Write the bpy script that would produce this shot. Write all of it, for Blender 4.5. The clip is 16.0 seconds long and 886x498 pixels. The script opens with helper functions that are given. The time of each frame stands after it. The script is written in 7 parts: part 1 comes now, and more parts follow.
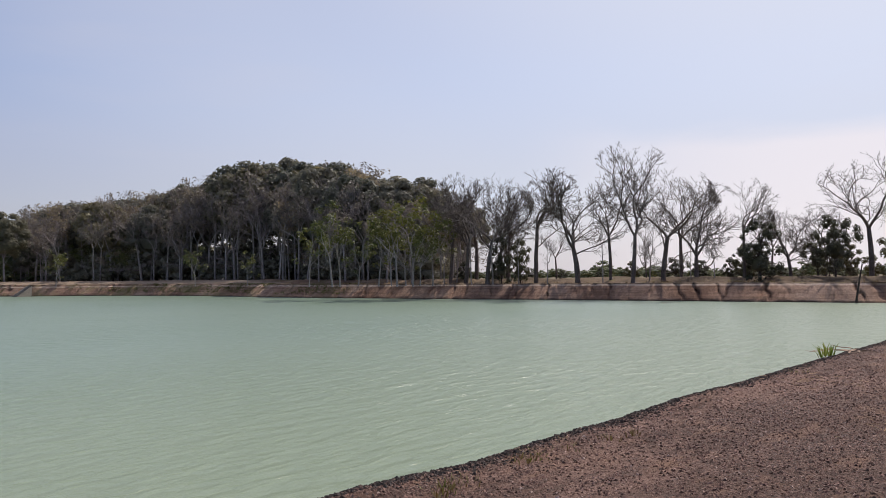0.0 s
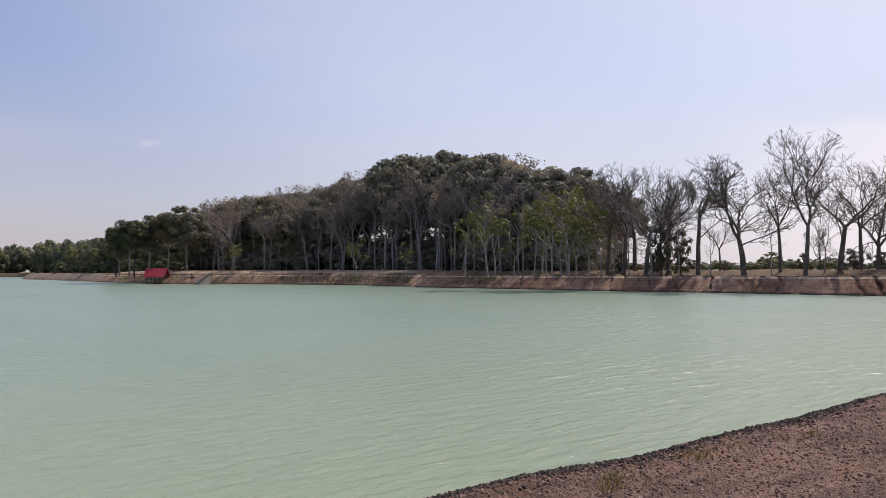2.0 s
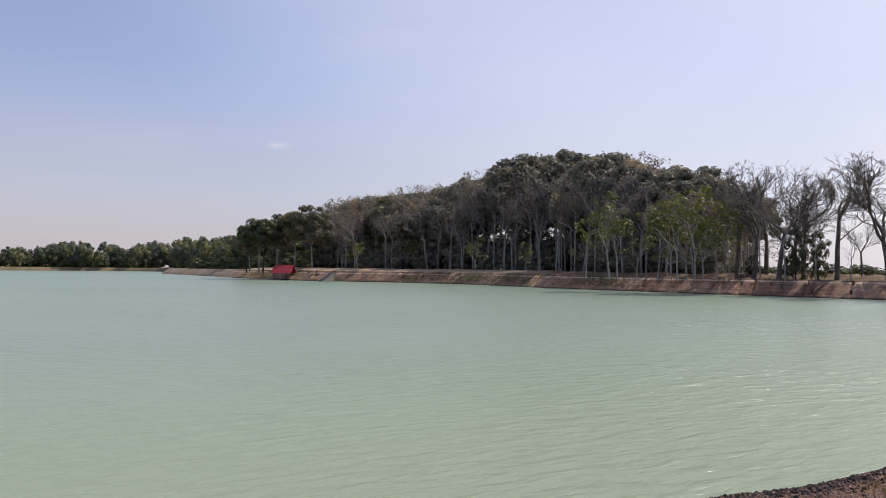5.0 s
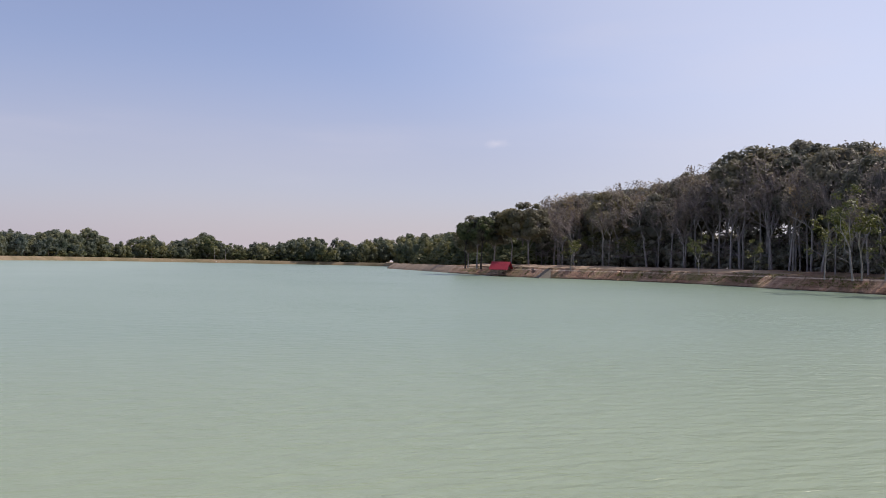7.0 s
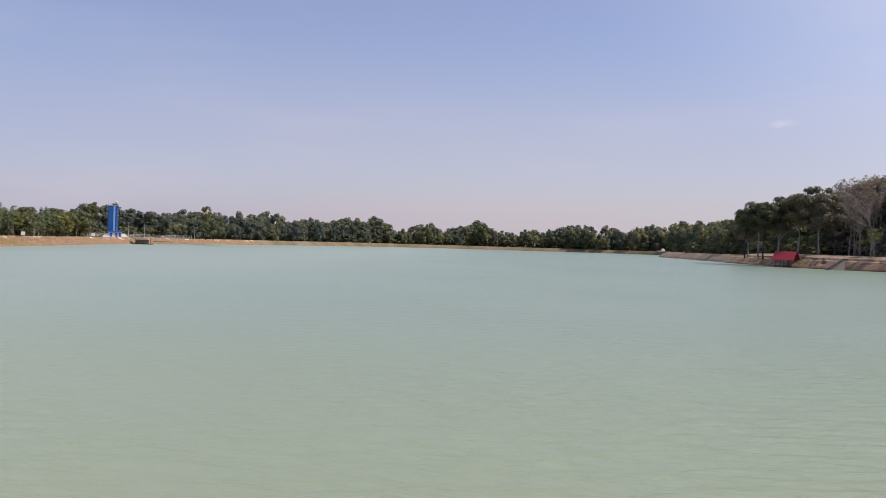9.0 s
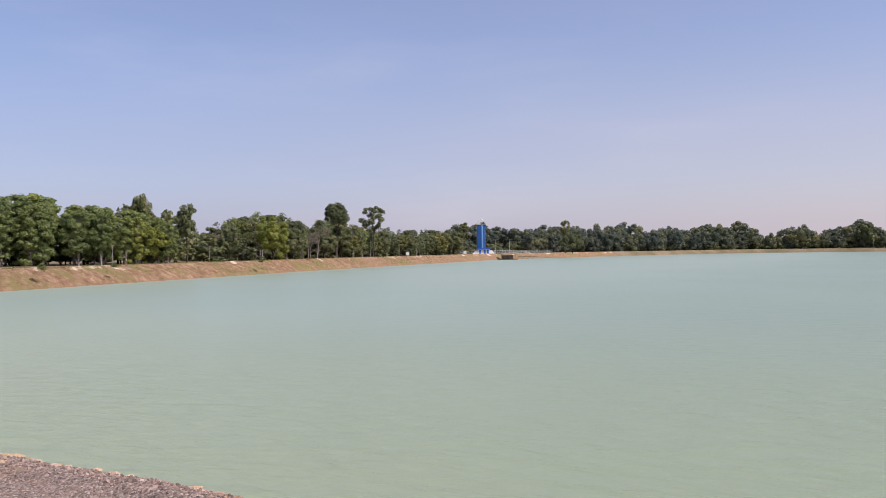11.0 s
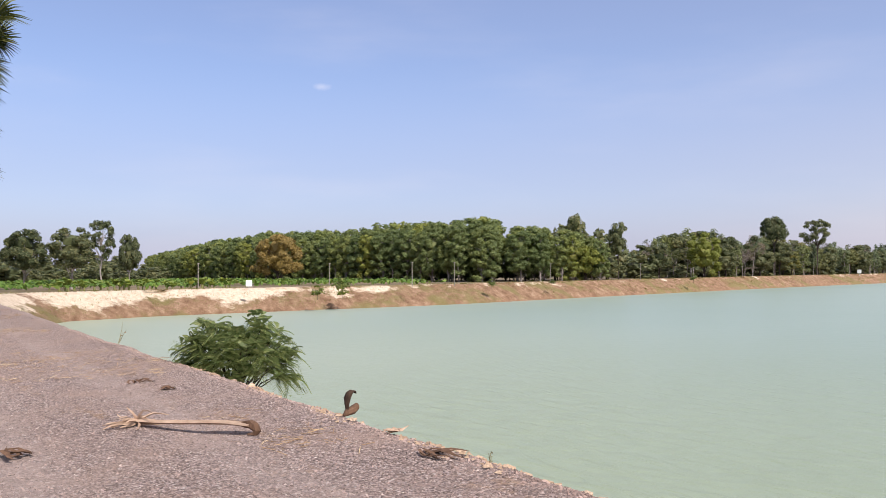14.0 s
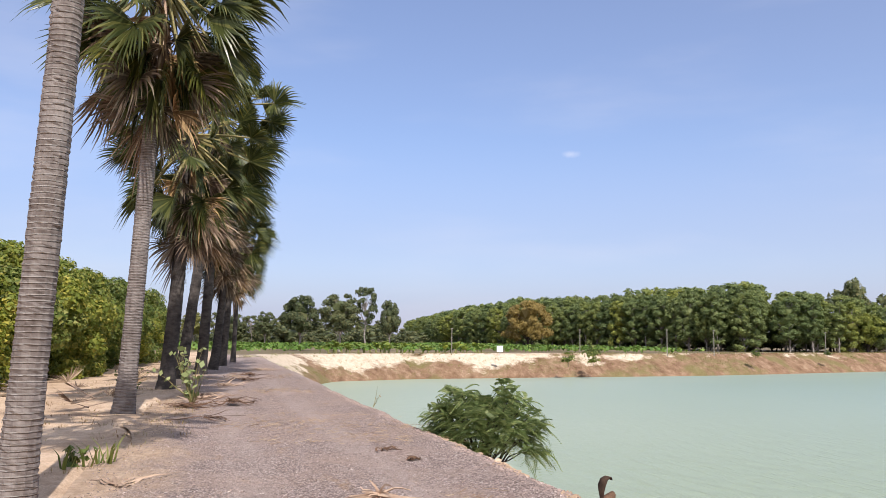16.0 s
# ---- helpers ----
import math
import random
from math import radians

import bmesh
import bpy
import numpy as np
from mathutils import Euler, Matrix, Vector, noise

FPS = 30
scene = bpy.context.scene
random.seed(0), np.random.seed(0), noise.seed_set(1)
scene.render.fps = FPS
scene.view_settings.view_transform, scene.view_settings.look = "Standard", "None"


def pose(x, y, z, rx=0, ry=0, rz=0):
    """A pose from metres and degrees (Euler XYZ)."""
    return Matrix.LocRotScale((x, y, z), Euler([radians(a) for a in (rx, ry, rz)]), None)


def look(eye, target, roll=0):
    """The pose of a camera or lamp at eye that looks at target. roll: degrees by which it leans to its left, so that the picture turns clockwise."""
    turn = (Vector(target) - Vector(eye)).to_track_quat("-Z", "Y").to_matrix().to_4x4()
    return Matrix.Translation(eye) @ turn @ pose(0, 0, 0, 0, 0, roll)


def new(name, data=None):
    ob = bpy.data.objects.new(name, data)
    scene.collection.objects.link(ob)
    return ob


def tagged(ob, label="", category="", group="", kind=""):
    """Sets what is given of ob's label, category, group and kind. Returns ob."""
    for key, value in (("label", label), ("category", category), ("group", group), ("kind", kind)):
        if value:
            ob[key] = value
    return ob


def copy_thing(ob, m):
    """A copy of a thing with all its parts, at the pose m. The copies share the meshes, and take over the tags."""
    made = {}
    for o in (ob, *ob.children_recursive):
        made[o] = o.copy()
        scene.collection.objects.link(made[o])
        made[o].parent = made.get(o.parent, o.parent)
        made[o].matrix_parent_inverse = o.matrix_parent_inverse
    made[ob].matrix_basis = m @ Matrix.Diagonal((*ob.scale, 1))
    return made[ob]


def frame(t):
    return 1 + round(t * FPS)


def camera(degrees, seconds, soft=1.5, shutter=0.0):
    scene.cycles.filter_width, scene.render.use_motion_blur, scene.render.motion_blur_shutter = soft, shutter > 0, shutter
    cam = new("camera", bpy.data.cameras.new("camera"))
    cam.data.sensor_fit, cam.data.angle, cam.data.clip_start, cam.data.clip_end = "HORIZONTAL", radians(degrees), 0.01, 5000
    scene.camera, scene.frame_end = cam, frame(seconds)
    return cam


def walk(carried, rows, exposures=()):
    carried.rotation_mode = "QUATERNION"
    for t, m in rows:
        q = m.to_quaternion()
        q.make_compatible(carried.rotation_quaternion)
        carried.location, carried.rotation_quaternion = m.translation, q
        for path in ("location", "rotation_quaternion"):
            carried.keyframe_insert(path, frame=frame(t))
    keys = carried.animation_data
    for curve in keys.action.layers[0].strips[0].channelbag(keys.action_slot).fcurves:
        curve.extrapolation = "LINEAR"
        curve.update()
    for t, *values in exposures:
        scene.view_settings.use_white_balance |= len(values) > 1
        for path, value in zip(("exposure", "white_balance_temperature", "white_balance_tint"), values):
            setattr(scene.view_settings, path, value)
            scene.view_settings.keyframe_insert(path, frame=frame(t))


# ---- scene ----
# field of view and path: seconds, place, heading (left of +y), tilt, lean
cam = camera(56.85, 16.0, soft=0.75)
PATH = [
    (0.0, -0.047, -0.640, 1.611, -49.766, 1.963, -0.629),
    (0.5, -0.060, -0.638, 1.613, -47.353, 2.085, -0.438),
    (1.0, -0.084, -0.633, 1.607, -44.074, 1.988, -0.483),
    (1.5, -0.096, -0.611, 1.598, -41.028, 1.542, -0.410),
    (2.0, -0.100, -0.592, 1.596, -38.954, 1.421, -0.304),
    (2.5, -0.114, -0.582, 1.594, -36.453, 1.362, -0.057),
    (3.0, -0.124, -0.567, 1.593, -35.055, 1.214, 0.120),
    (3.2, -0.120, -0.544, 1.595, -34.905, 1.211, 0.100),
    (5.3, 0.015, -0.050, 1.612, -28.894, 1.191, 0.606),
    (5.5, 0.019, -0.029, 1.606, -27.514, 1.005, 0.664),
    (6.0, -0.000, 0.001, 1.598, -24.023, 0.909, 0.670),
    (6.5, 0.034, 0.050, 1.599, -19.708, 1.005, 0.798),
    (7.0, 0.030, 0.170, 1.599, -15.622, 0.962, 1.189),
    (7.5, 0.003, 0.293, 1.599, -11.018, 0.500, 0.668),
    (8.0, -0.025, 0.385, 1.599, -6.767, 0.053, 0.225),
    (8.2, -0.025, 0.403, 1.598, -4.382, -0.208, 0.395),
    (10.3, 0.095, 0.316, 1.589, 15.581, 0.068, 0.784),
    (10.5, 0.096, 0.301, 1.587, 18.724, 0.233, -0.082),
    (11.0, 0.100, 0.273, 1.579, 27.719, 0.171, -0.679),
    (11.5, 0.069, 0.246, 1.586, 36.043, -0.155, -0.912),
    (12.0, 0.021, 0.238, 1.592, 43.817, 0.293, -1.263),
    (12.5, -0.023, 0.205, 1.603, 50.536, 1.127, -1.139),
    (13.0, -0.160, 0.200, 1.594, 54.115, 1.221, -1.049),
    (13.5, -0.371, 0.215, 1.611, 55.074, 1.521, -1.129),
    (14.0, -0.543, 0.314, 1.595, 57.019, 1.694, -0.533),
    (14.5, -0.799, 0.477, 1.607, 62.050, 3.142, 0.947),
    (15.0, -1.029, 0.526, 1.596, 64.912, 3.379, 1.086),
    (15.5, -1.208, 0.565, 1.615, 67.765, 3.675, -0.280),
    (16.0, -1.284, 0.652, 1.623, 74.399, 6.343, 0.366),
]
# the camera brightens its picture a little as it turns away from the bright sky
EXPOSURES = [(0.0, -0.20, 6500, 14), (1.5, -0.12, 6540, 16), (3.0, -0.05, 6560, 16), (5.5, -0.03, 6550, 16), (8.0, -0.04, 6550, 18), (11.0, 0.06, 6550, 18), (12.5, 0.20, 6550, 16), (14.0, 0.28, 6540, 15), (16.0, 0.33, 6400, 12)]


def carry(x, y, z, heading, tilt, lean):
    turn = Matrix.Rotation(radians(heading), 4, "Z") @ Matrix.Rotation(radians(90 + tilt), 4, "X")
    return Matrix.Translation((x, y, z)) @ turn @ Matrix.Rotation(radians(lean), 4, "Z")


walk(cam, [(t, carry(*row)) for t, *row in PATH], EXPOSURES)

# ---- light ----
SUN_HEADING, SUN_HEIGHT = -86.0, 49.0   # degrees left of +y, degrees up
WATER = -2.7
CLOUDS = [(-19.25, 8.35, 0.013), (65.4, 12.85, 0.010)]   # heading, height, size

world = bpy.data.worlds.new("sky")
scene.world = world
world.use_nodes = True
wn, wl = world.node_tree.nodes, world.node_tree.links
wn.clear()
sky = wn.new("ShaderNodeTexSky")
sky.sky_type = "NISHITA"
sky.sun_disc = False
sky.sun_elevation = radians(SUN_HEIGHT)
sky.sun_rotation = radians(-SUN_HEADING)
sky.altitude, sky.air_density, sky.dust_density, sky.ozone_density = 100, 1.0, 0.8, 2.6


def wmix(a, b, fac, how="MIX"):
    m = wn.new("ShaderNodeMix")
    m.data_type, m.blend_type = "RGBA", how
    for key, v in ((6, a), (7, b), (0, fac)):
        if isinstance(v, tuple):
            m.inputs[key].default_value = (*v, 1)
        elif isinstance(v, (int, float)):
            m.inputs[key].default_value = v
        else:
            wl.new(v, m.inputs[key])
    return m.outputs[2]


def wramp(fac, *stops):
    r = wn.new("ShaderNodeValToRGB")
    r.color_ramp.interpolation = "EASE"
    while len(r.color_ramp.elements) < len(stops):
        r.color_ramp.elements.new(0.5)
    for q, (p, c) in zip(r.color_ramp.elements, stops):
        q.position, q.color = p, (c, c, c, 1)
    wl.new(fac, r.inputs["Fac"])
    return r.outputs["Color"]


way = wn.new("ShaderNodeTexCoord").outputs["Generated"]
split = wn.new("ShaderNodeSeparateXYZ")
wl.new(way, split.inputs[0])
# dry-season haze, thickest at the horizon all round
haze = wramp(split.outputs["Z"], (0.0, 0.84), (0.10, 0.55), (0.26, 0.24), (0.7, 0.05))
clear = wmix(sky.outputs[0], (1.12, 1.16, 1.29), 1.0, "MULTIPLY")
near = wn.new("ShaderNodeVectorMath")
near.operation = "DOT_PRODUCT"
wl.new(way, near.inputs[0])
near.inputs[1].default_value = (-math.sin(radians(SUN_HEADING)) * math.cos(radians(SUN_HEIGHT)), math.cos(radians(SUN_HEADING)) * math.cos(radians(SUN_HEIGHT)), math.sin(radians(SUN_HEIGHT)))
lift_ = wn.new("ShaderNodeMath")
lift_.operation = "MULTIPLY_ADD"
wl.new(near.outputs["Value"], lift_.inputs[0])
lift_.inputs[1].default_value, lift_.inputs[2].default_value = 0.5, 0.5
# rosier towards the sun, bluer away from it
hazy = wmix((3.35, 3.45, 4.85), (5.0, 4.55, 5.0), wramp(lift_.outputs[0], (0.22, 0.0), (0.58, 1.0)))
colour = wmix(clear, hazy, haze)
# the haze scatters sunlight forward: whiter round the sun
colour = wmix(colour, (8.6, 8.8, 9.0), wramp(near.outputs["Value"], (0.30, 0.0), (0.66, 0.36), (0.95, 0.75)))
# thin high cloud veils
stretch = wn.new("ShaderNodeMapping")
stretch.inputs["Scale"].default_value = (1.0, 1.6, 6.5)
wl.new(way, stretch.inputs["Vector"])
veil = wn.new("ShaderNodeTexNoise")
veil.inputs["Scale"].default_value, veil.inputs["Detail"].default_value = 1.7, 6
wl.new(stretch.outputs[0], veil.inputs["Vector"])
colour = wmix(colour, (6.9, 6.6, 6.9), wramp(veil.outputs["Fac"], (0.46, 0.0), (0.80, 0.20)))
# a pale cloud bank low on the sunny side
def wmath(how, a, b):
    m = wn.new("ShaderNodeMath")
    m.operation = how
    for key, v in ((0, a), (1, b)):
        if isinstance(v, (int, float)):
            m.inputs[key].default_value = v
        else:
            wl.new(v, m.inputs[key])
    return m.outputs[0]


sunward = wn.new("ShaderNodeVectorMath")
sunward.operation = "DOT_PRODUCT"
wl.new(way, sunward.inputs[0])
sunward.inputs[1].default_value = (-math.sin(radians(SUN_HEADING)), math.cos(radians(SUN_HEADING)), 0)
low = wramp(wmath("ADD", split.outputs["Z"], wmath("MULTIPLY", wmath("SUBTRACT", veil.outputs["Fac"], 0.5), 0.10)), (0.0, 1.0), (0.135, 1.0), (0.175, 0.0))
bank_of_cloud = wmath("MULTIPLY", low, wramp(sunward.outputs["Value"], (0.84, 0.0), (0.985, 0.72)))
colour = wmix(colour, (9.4, 8.9, 9.1), bank_of_cloud)
# two small puffs of cloud
for heading, height, size in CLOUDS:
    a, e = radians(heading), radians(height)
    away = wn.new("ShaderNodeVectorMath")
    away.operation = "SUBTRACT"
    wl.new(way, away.inputs[0])
    away.inputs[1].default_value = (-math.sin(a) * math.cos(e), math.cos(a) * math.cos(e), math.sin(e))
    flat = wn.new("ShaderNodeVectorMath")
    flat.operation = "MULTIPLY"
    wl.new(away.outputs[0], flat.inputs[0])
    flat.inputs[1].default_value = (1, 1, 2.4)
    size_ = wn.new("ShaderNodeVectorMath")
    size_.operation = "LENGTH"
    wl.new(flat.outputs[0], size_.inputs[0])
    puff = wn.new("ShaderNodeTexNoise")
    puff.inputs["Scale"].default_value, puff.inputs["Detail"].default_value = 60, 4
    wl.new(way, puff.inputs["Vector"])
    shape = wn.new("ShaderNodeMath")
    shape.operation = "MULTIPLY_ADD"
    wl.new(puff.outputs["Fac"], shape.inputs[0])
    shape.inputs[1].default_value = size * 1.6
    wl.new(size_.outputs["Value"], shape.inputs[2])
    colour = wmix(colour, (8.2, 7.9, 8.2), wramp(shape.outputs[0], (size * 0.6, 0.28), (size * 2.0, 0.0)))
back = wn.new("ShaderNodeBackground")
back.inputs["Strength"].default_value = 0.11
wout = wn.new("ShaderNodeOutputWorld")
wl.new(colour, back.inputs["Color"])
wl.new(back.outputs[0], wout.inputs["Surface"])

sun = new("sun", bpy.data.lights.new("sun", "SUN"))
sun.data.energy, sun.data.angle, sun.data.color = 4.2, radians(0.53), (1.0, 0.95, 0.87)
a, e = radians(SUN_HEADING), radians(SUN_HEIGHT)
sun_dir = Vector((-math.sin(a) * math.cos(e), math.cos(a) * math.cos(e), math.sin(e)))
sun.matrix_world = look(sun_dir * 200, (0, 0, 0))


# ---- materials ----
def material(name, rough=0.8, spec=0.3):
    m = bpy.data.materials.new(name)
    m.use_nodes = True
    b = m.node_tree.nodes["Principled BSDF"]
    b.inputs["Roughness"].default_value = rough
    b.inputs["Specular IOR Level"].default_value = spec
    return m, m.node_tree.nodes, m.node_tree.links, b


def coords(n, l, scale=(1, 1, 1), kind="Object"):
    tc, mp = n.new("ShaderNodeTexCoord"), n.new("ShaderNodeMapping")
    mp.inputs["Scale"].default_value = scale
    l.new(tc.outputs[kind], mp.inputs["Vector"])
    return mp.outputs["Vector"]


def grain(n, l, vec, scale, detail=4.0, rough=0.6):
    t = n.new("ShaderNodeTexNoise")
    t.inputs["Scale"].default_value, t.inputs["Detail"].default_value, t.inputs["Roughness"].default_value = scale, detail, rough
    l.new(vec, t.inputs["Vector"])
    return t.outputs["Fac"]


def ramp(n, l, fac, *stops):
    r = n.new("ShaderNodeValToRGB")
    el = r.color_ramp.elements
    while len(el) < len(stops):
        el.new(0.5)
    for q, (p, c) in zip(el, stops):
        q.position, q.color = p, (*c, 1)
    l.new(fac, r.inputs["Fac"])
    return r.outputs["Color"]


def blend(n, l, a, b, fac, how="MIX"):
    m = n.new("ShaderNodeMix")
    m.data_type, m.blend_type = "RGBA", how
    for key, v in ((6, a), (7, b), (0, fac)):
        if isinstance(v, (int, float)):
            m.inputs[key].default_value = v
        elif isinstance(v, tuple):
            m.inputs[key].default_value = (*v, 1)
        else:
            l.new(v, m.inputs[key])
    return m.outputs[2]


def bumped(n, l, b, fac, strength, distance=0.02):
    k = n.new("ShaderNodeBump")
    k.inputs["Strength"].default_value, k.inputs["Distance"].default_value = strength, distance
    l.new(fac, k.inputs["Height"])
    l.new(k.outputs[0], b.inputs["Normal"])


def earth(name, dark, mid, light, big=0.12, small=2.5, fine=25.0, bump=0.6, dist=0.05, rough=0.95):
    """Soil: patches, clods and grit in three colours."""
    m, n, l, b = material(name, rough, 0.15)
    v = coords(n, l)
    c = ramp(n, l, grain(n, l, v, big, 5), (0.35, dark), (0.5, mid), (0.66, light))
    c = blend(n, l, c, ramp(n, l, grain(n, l, v, small, 6, 0.7), (0.3, dark), (0.7, light)), 0.45)
    c = blend(n, l, c, ramp(n, l, grain(n, l, v, fine, 3, 0.7), (0.3, (0.55, 0.55, 0.55)), (0.7, (1.25, 1.25, 1.25))), 0.7, "MULTIPLY")
    l.new(c, b.inputs["Base Color"])
    bumped(n, l, b, grain(n, l, v, small * 2, 8, 0.75), bump, dist)
    return m


def leafage(name, a, b_, c, glow=0.25, rough=0.55):
    """Leaves: each a tint of its own between three greens, with light coming through."""
    m, n, l, b = material(name, rough, 0.35)
    g = n.new("ShaderNodeNewGeometry")
    o = n.new("ShaderNodeObjectInfo")
    col = ramp(n, l, g.outputs["Random Per Island"], (0.0, a), (0.55, b_), (1.0, c))
    tone = ramp(n, l, o.outputs["Random"], (0.0, (0.66, 0.74, 0.72)), (0.5, (1.0, 1.0, 1.0)), (0.8, (1.15, 1.1, 0.92)), (1.0, (1.6, 1.38, 0.75)))
    col = blend(n, l, col, tone, 0.8, "MULTIPLY")
    l.new(col, b.inputs["Base Color"])
    t = n.new("ShaderNodeBsdfTranslucent")
    l.new(col, t.inputs["Color"])
    mix = n.new("ShaderNodeMixShader")
    mix.inputs[0].default_value = glow
    out = n["Material Output"]
    l.new(b.outputs[0], mix.inputs[1])
    l.new(t.outputs[0], mix.inputs[2])
    l.new(mix.outputs[0], out.inputs["Surface"])
    return m


def bark(name, dark, light, stretch=(6, 6, 1.2), bump=0.5):
    m, n, l, b = material(name, 0.9, 0.15)
    v = coords(n, l, stretch)
    c = ramp(n, l, grain(n, l, v, 1.5, 6, 0.7), (0.3, dark), (0.7, light))
    v2 = coords(n, l, (1, 1, 1))
    c = blend(n, l, c, ramp(n, l, grain(n, l, v2, 0.8, 4), (0.4, (0.6, 0.6, 0.6)), (0.65, (1.15, 1.15, 1.15))), 0.8, "MULTIPLY")
    l.new(c, b.inputs["Base Color"])
    bumped(n, l, b, grain(n, l, v, 3, 6, 0.7), bump, 0.03)
    return m


def plain(name, colour, rough=0.6, metal=0.0, wear=0.25, scale=3.0):
    m, n, l, b = material(name, rough, 0.4)
    v = coords(n, l)
    k = 1 - wear
    c = ramp(n, l, grain(n, l, v, scale, 5, 0.7), (0.35, tuple(x * k for x in colour)), (0.65, tuple(min(1, x * (1 + wear * 0.4)) for x in colour)))
    l.new(c, b.inputs["Base Color"])
    b.inputs["Metallic"].default_value = metal
    return m


def water_material():
    m, n, l, b = material("water", 0.13, 0.5)
    v = coords(n, l)
    # lighter in the west: imitates water scattering sunlight back, put into the colour
    c = ramp(n, l, grain(n, l, v, 0.012, 3), (0.35, (0.185, 0.25, 0.182)), (0.65, (0.212, 0.28, 0.202)))
    part_, backscatter = n.new("ShaderNodeSeparateXYZ"), n.new("ShaderNodeMapRange")
    l.new(v, part_.inputs[0])
    l.new(part_.outputs["X"], backscatter.inputs["Value"])
    backscatter.inputs["From Min"].default_value, backscatter.inputs["From Max"].default_value = 15, -40
    c = blend(n, l, c, ramp(n, l, grain(n, l, v, 0.02, 3), (0.35, (0.262, 0.33, 0.262)), (0.65, (0.285, 0.35, 0.278))), backscatter.outputs[0])
    # yellower towards the near bank: imitates weaker sky reflection, put into the colour
    near_tint = n.new("ShaderNodeMapRange")
    near_tint.interpolation_type = "SMOOTHSTEP"
    near_tint.inputs["From Min"].default_value, near_tint.inputs["From Max"].default_value, near_tint.inputs["To Max"].default_value = 55, 8, 0.75
    l.new(part_.outputs["Y"], near_tint.inputs["Value"])
    c = blend(n, l, c, (1.2, 1.06, 0.88), near_tint.outputs[0], "MULTIPLY")
    l.new(c, b.inputs["Base Color"])
    b.inputs["IOR"].default_value = 1.33
    tc = n.new("ShaderNodeTexCoord")
    mp = n.new("ShaderNodeMapping")
    mp.inputs["Rotation"].default_value = (0, 0, radians(38))
    mp.inputs["Scale"].default_value = (0.5, 1.6, 1)
    # ripples lean before the wind: the lookup is shifted by the ripple itself, which steepens one face
    lean_, shift_ = n.new("ShaderNodeCombineXYZ"), n.new("ShaderNodeVectorMath")
    push = n.new("ShaderNodeMath")
    push.operation = "MULTIPLY"
    push.inputs[1].default_value = 0.62
    l.new(push.outputs[0], lean_.inputs[1])
    l.new(tc.outputs["Object"], shift_.inputs[0])
    l.new(lean_.outputs[0], shift_.inputs[1])
    l.new(shift_.outputs[0], mp.inputs["Vector"])
    flat_ = n.new("ShaderNodeMapping")
    flat_.inputs["Rotation"].default_value, flat_.inputs["Scale"].default_value = mp.inputs["Rotation"].default_value, mp.inputs["Scale"].default_value
    l.new(tc.outputs["Object"], flat_.inputs["Vector"])
    l.new(grain(n, l, flat_.outputs["Vector"], 1.25, 2, 0.5), push.inputs[0])
    w1 = grain(n, l, mp.outputs["Vector"], 1.25, 3, 0.5)
    w2 = grain(n, l, mp.outputs["Vector"], 4.0, 3, 0.6)
    patch = grain(n, l, v, 0.035, 3)
    add = n.new("ShaderNodeMath")
    add.operation = "MULTIPLY_ADD"
    l.new(w2, add.inputs[0])
    add.inputs[1].default_value = 0.22
    l.new(w1, add.inputs[2])
    mul = n.new("ShaderNodeMath")
    mul.operation = "MULTIPLY"
    l.new(add.outputs[0], mul.inputs[0])
    l.new(ramp(n, l, patch, (0.35, (0.45, 0.45, 0.45)), (0.65, (1, 1, 1))), mul.inputs[1])
    calm = n.new("ShaderNodeMapRange")            # the west half lies in the lee of the trees
    calm.inputs["From Min"].default_value, calm.inputs["From Max"].default_value = -70, 45
    calm.inputs["To Min"].default_value, calm.inputs["To Max"].default_value = 0.025, 1.0
    sep = n.new("ShaderNodeSeparateXYZ")
    l.new(v, sep.inputs[0])
    l.new(sep.outputs["X"], calm.inputs["Value"])
    high = n.new("ShaderNodeMath")
    high.operation = "MULTIPLY"
    l.new(mul.outputs[0], high.inputs[0])
    l.new(calm.outputs[0], high.inputs[1])
    bumped(n, l, b, high.outputs[0], 1.0, 0.31)
    gloss = n.new("ShaderNodeMapRange")
    gloss.inputs["From Min"].default_value, gloss.inputs["From Max"].default_value = -70, 45
    gloss.inputs["To Min"].default_value, gloss.inputs["To Max"].default_value = 0.36, 0.29
    l.new(sep.outputs["X"], gloss.inputs["Value"])
    l.new(gloss.outputs[0], b.inputs["Roughness"])
    return m


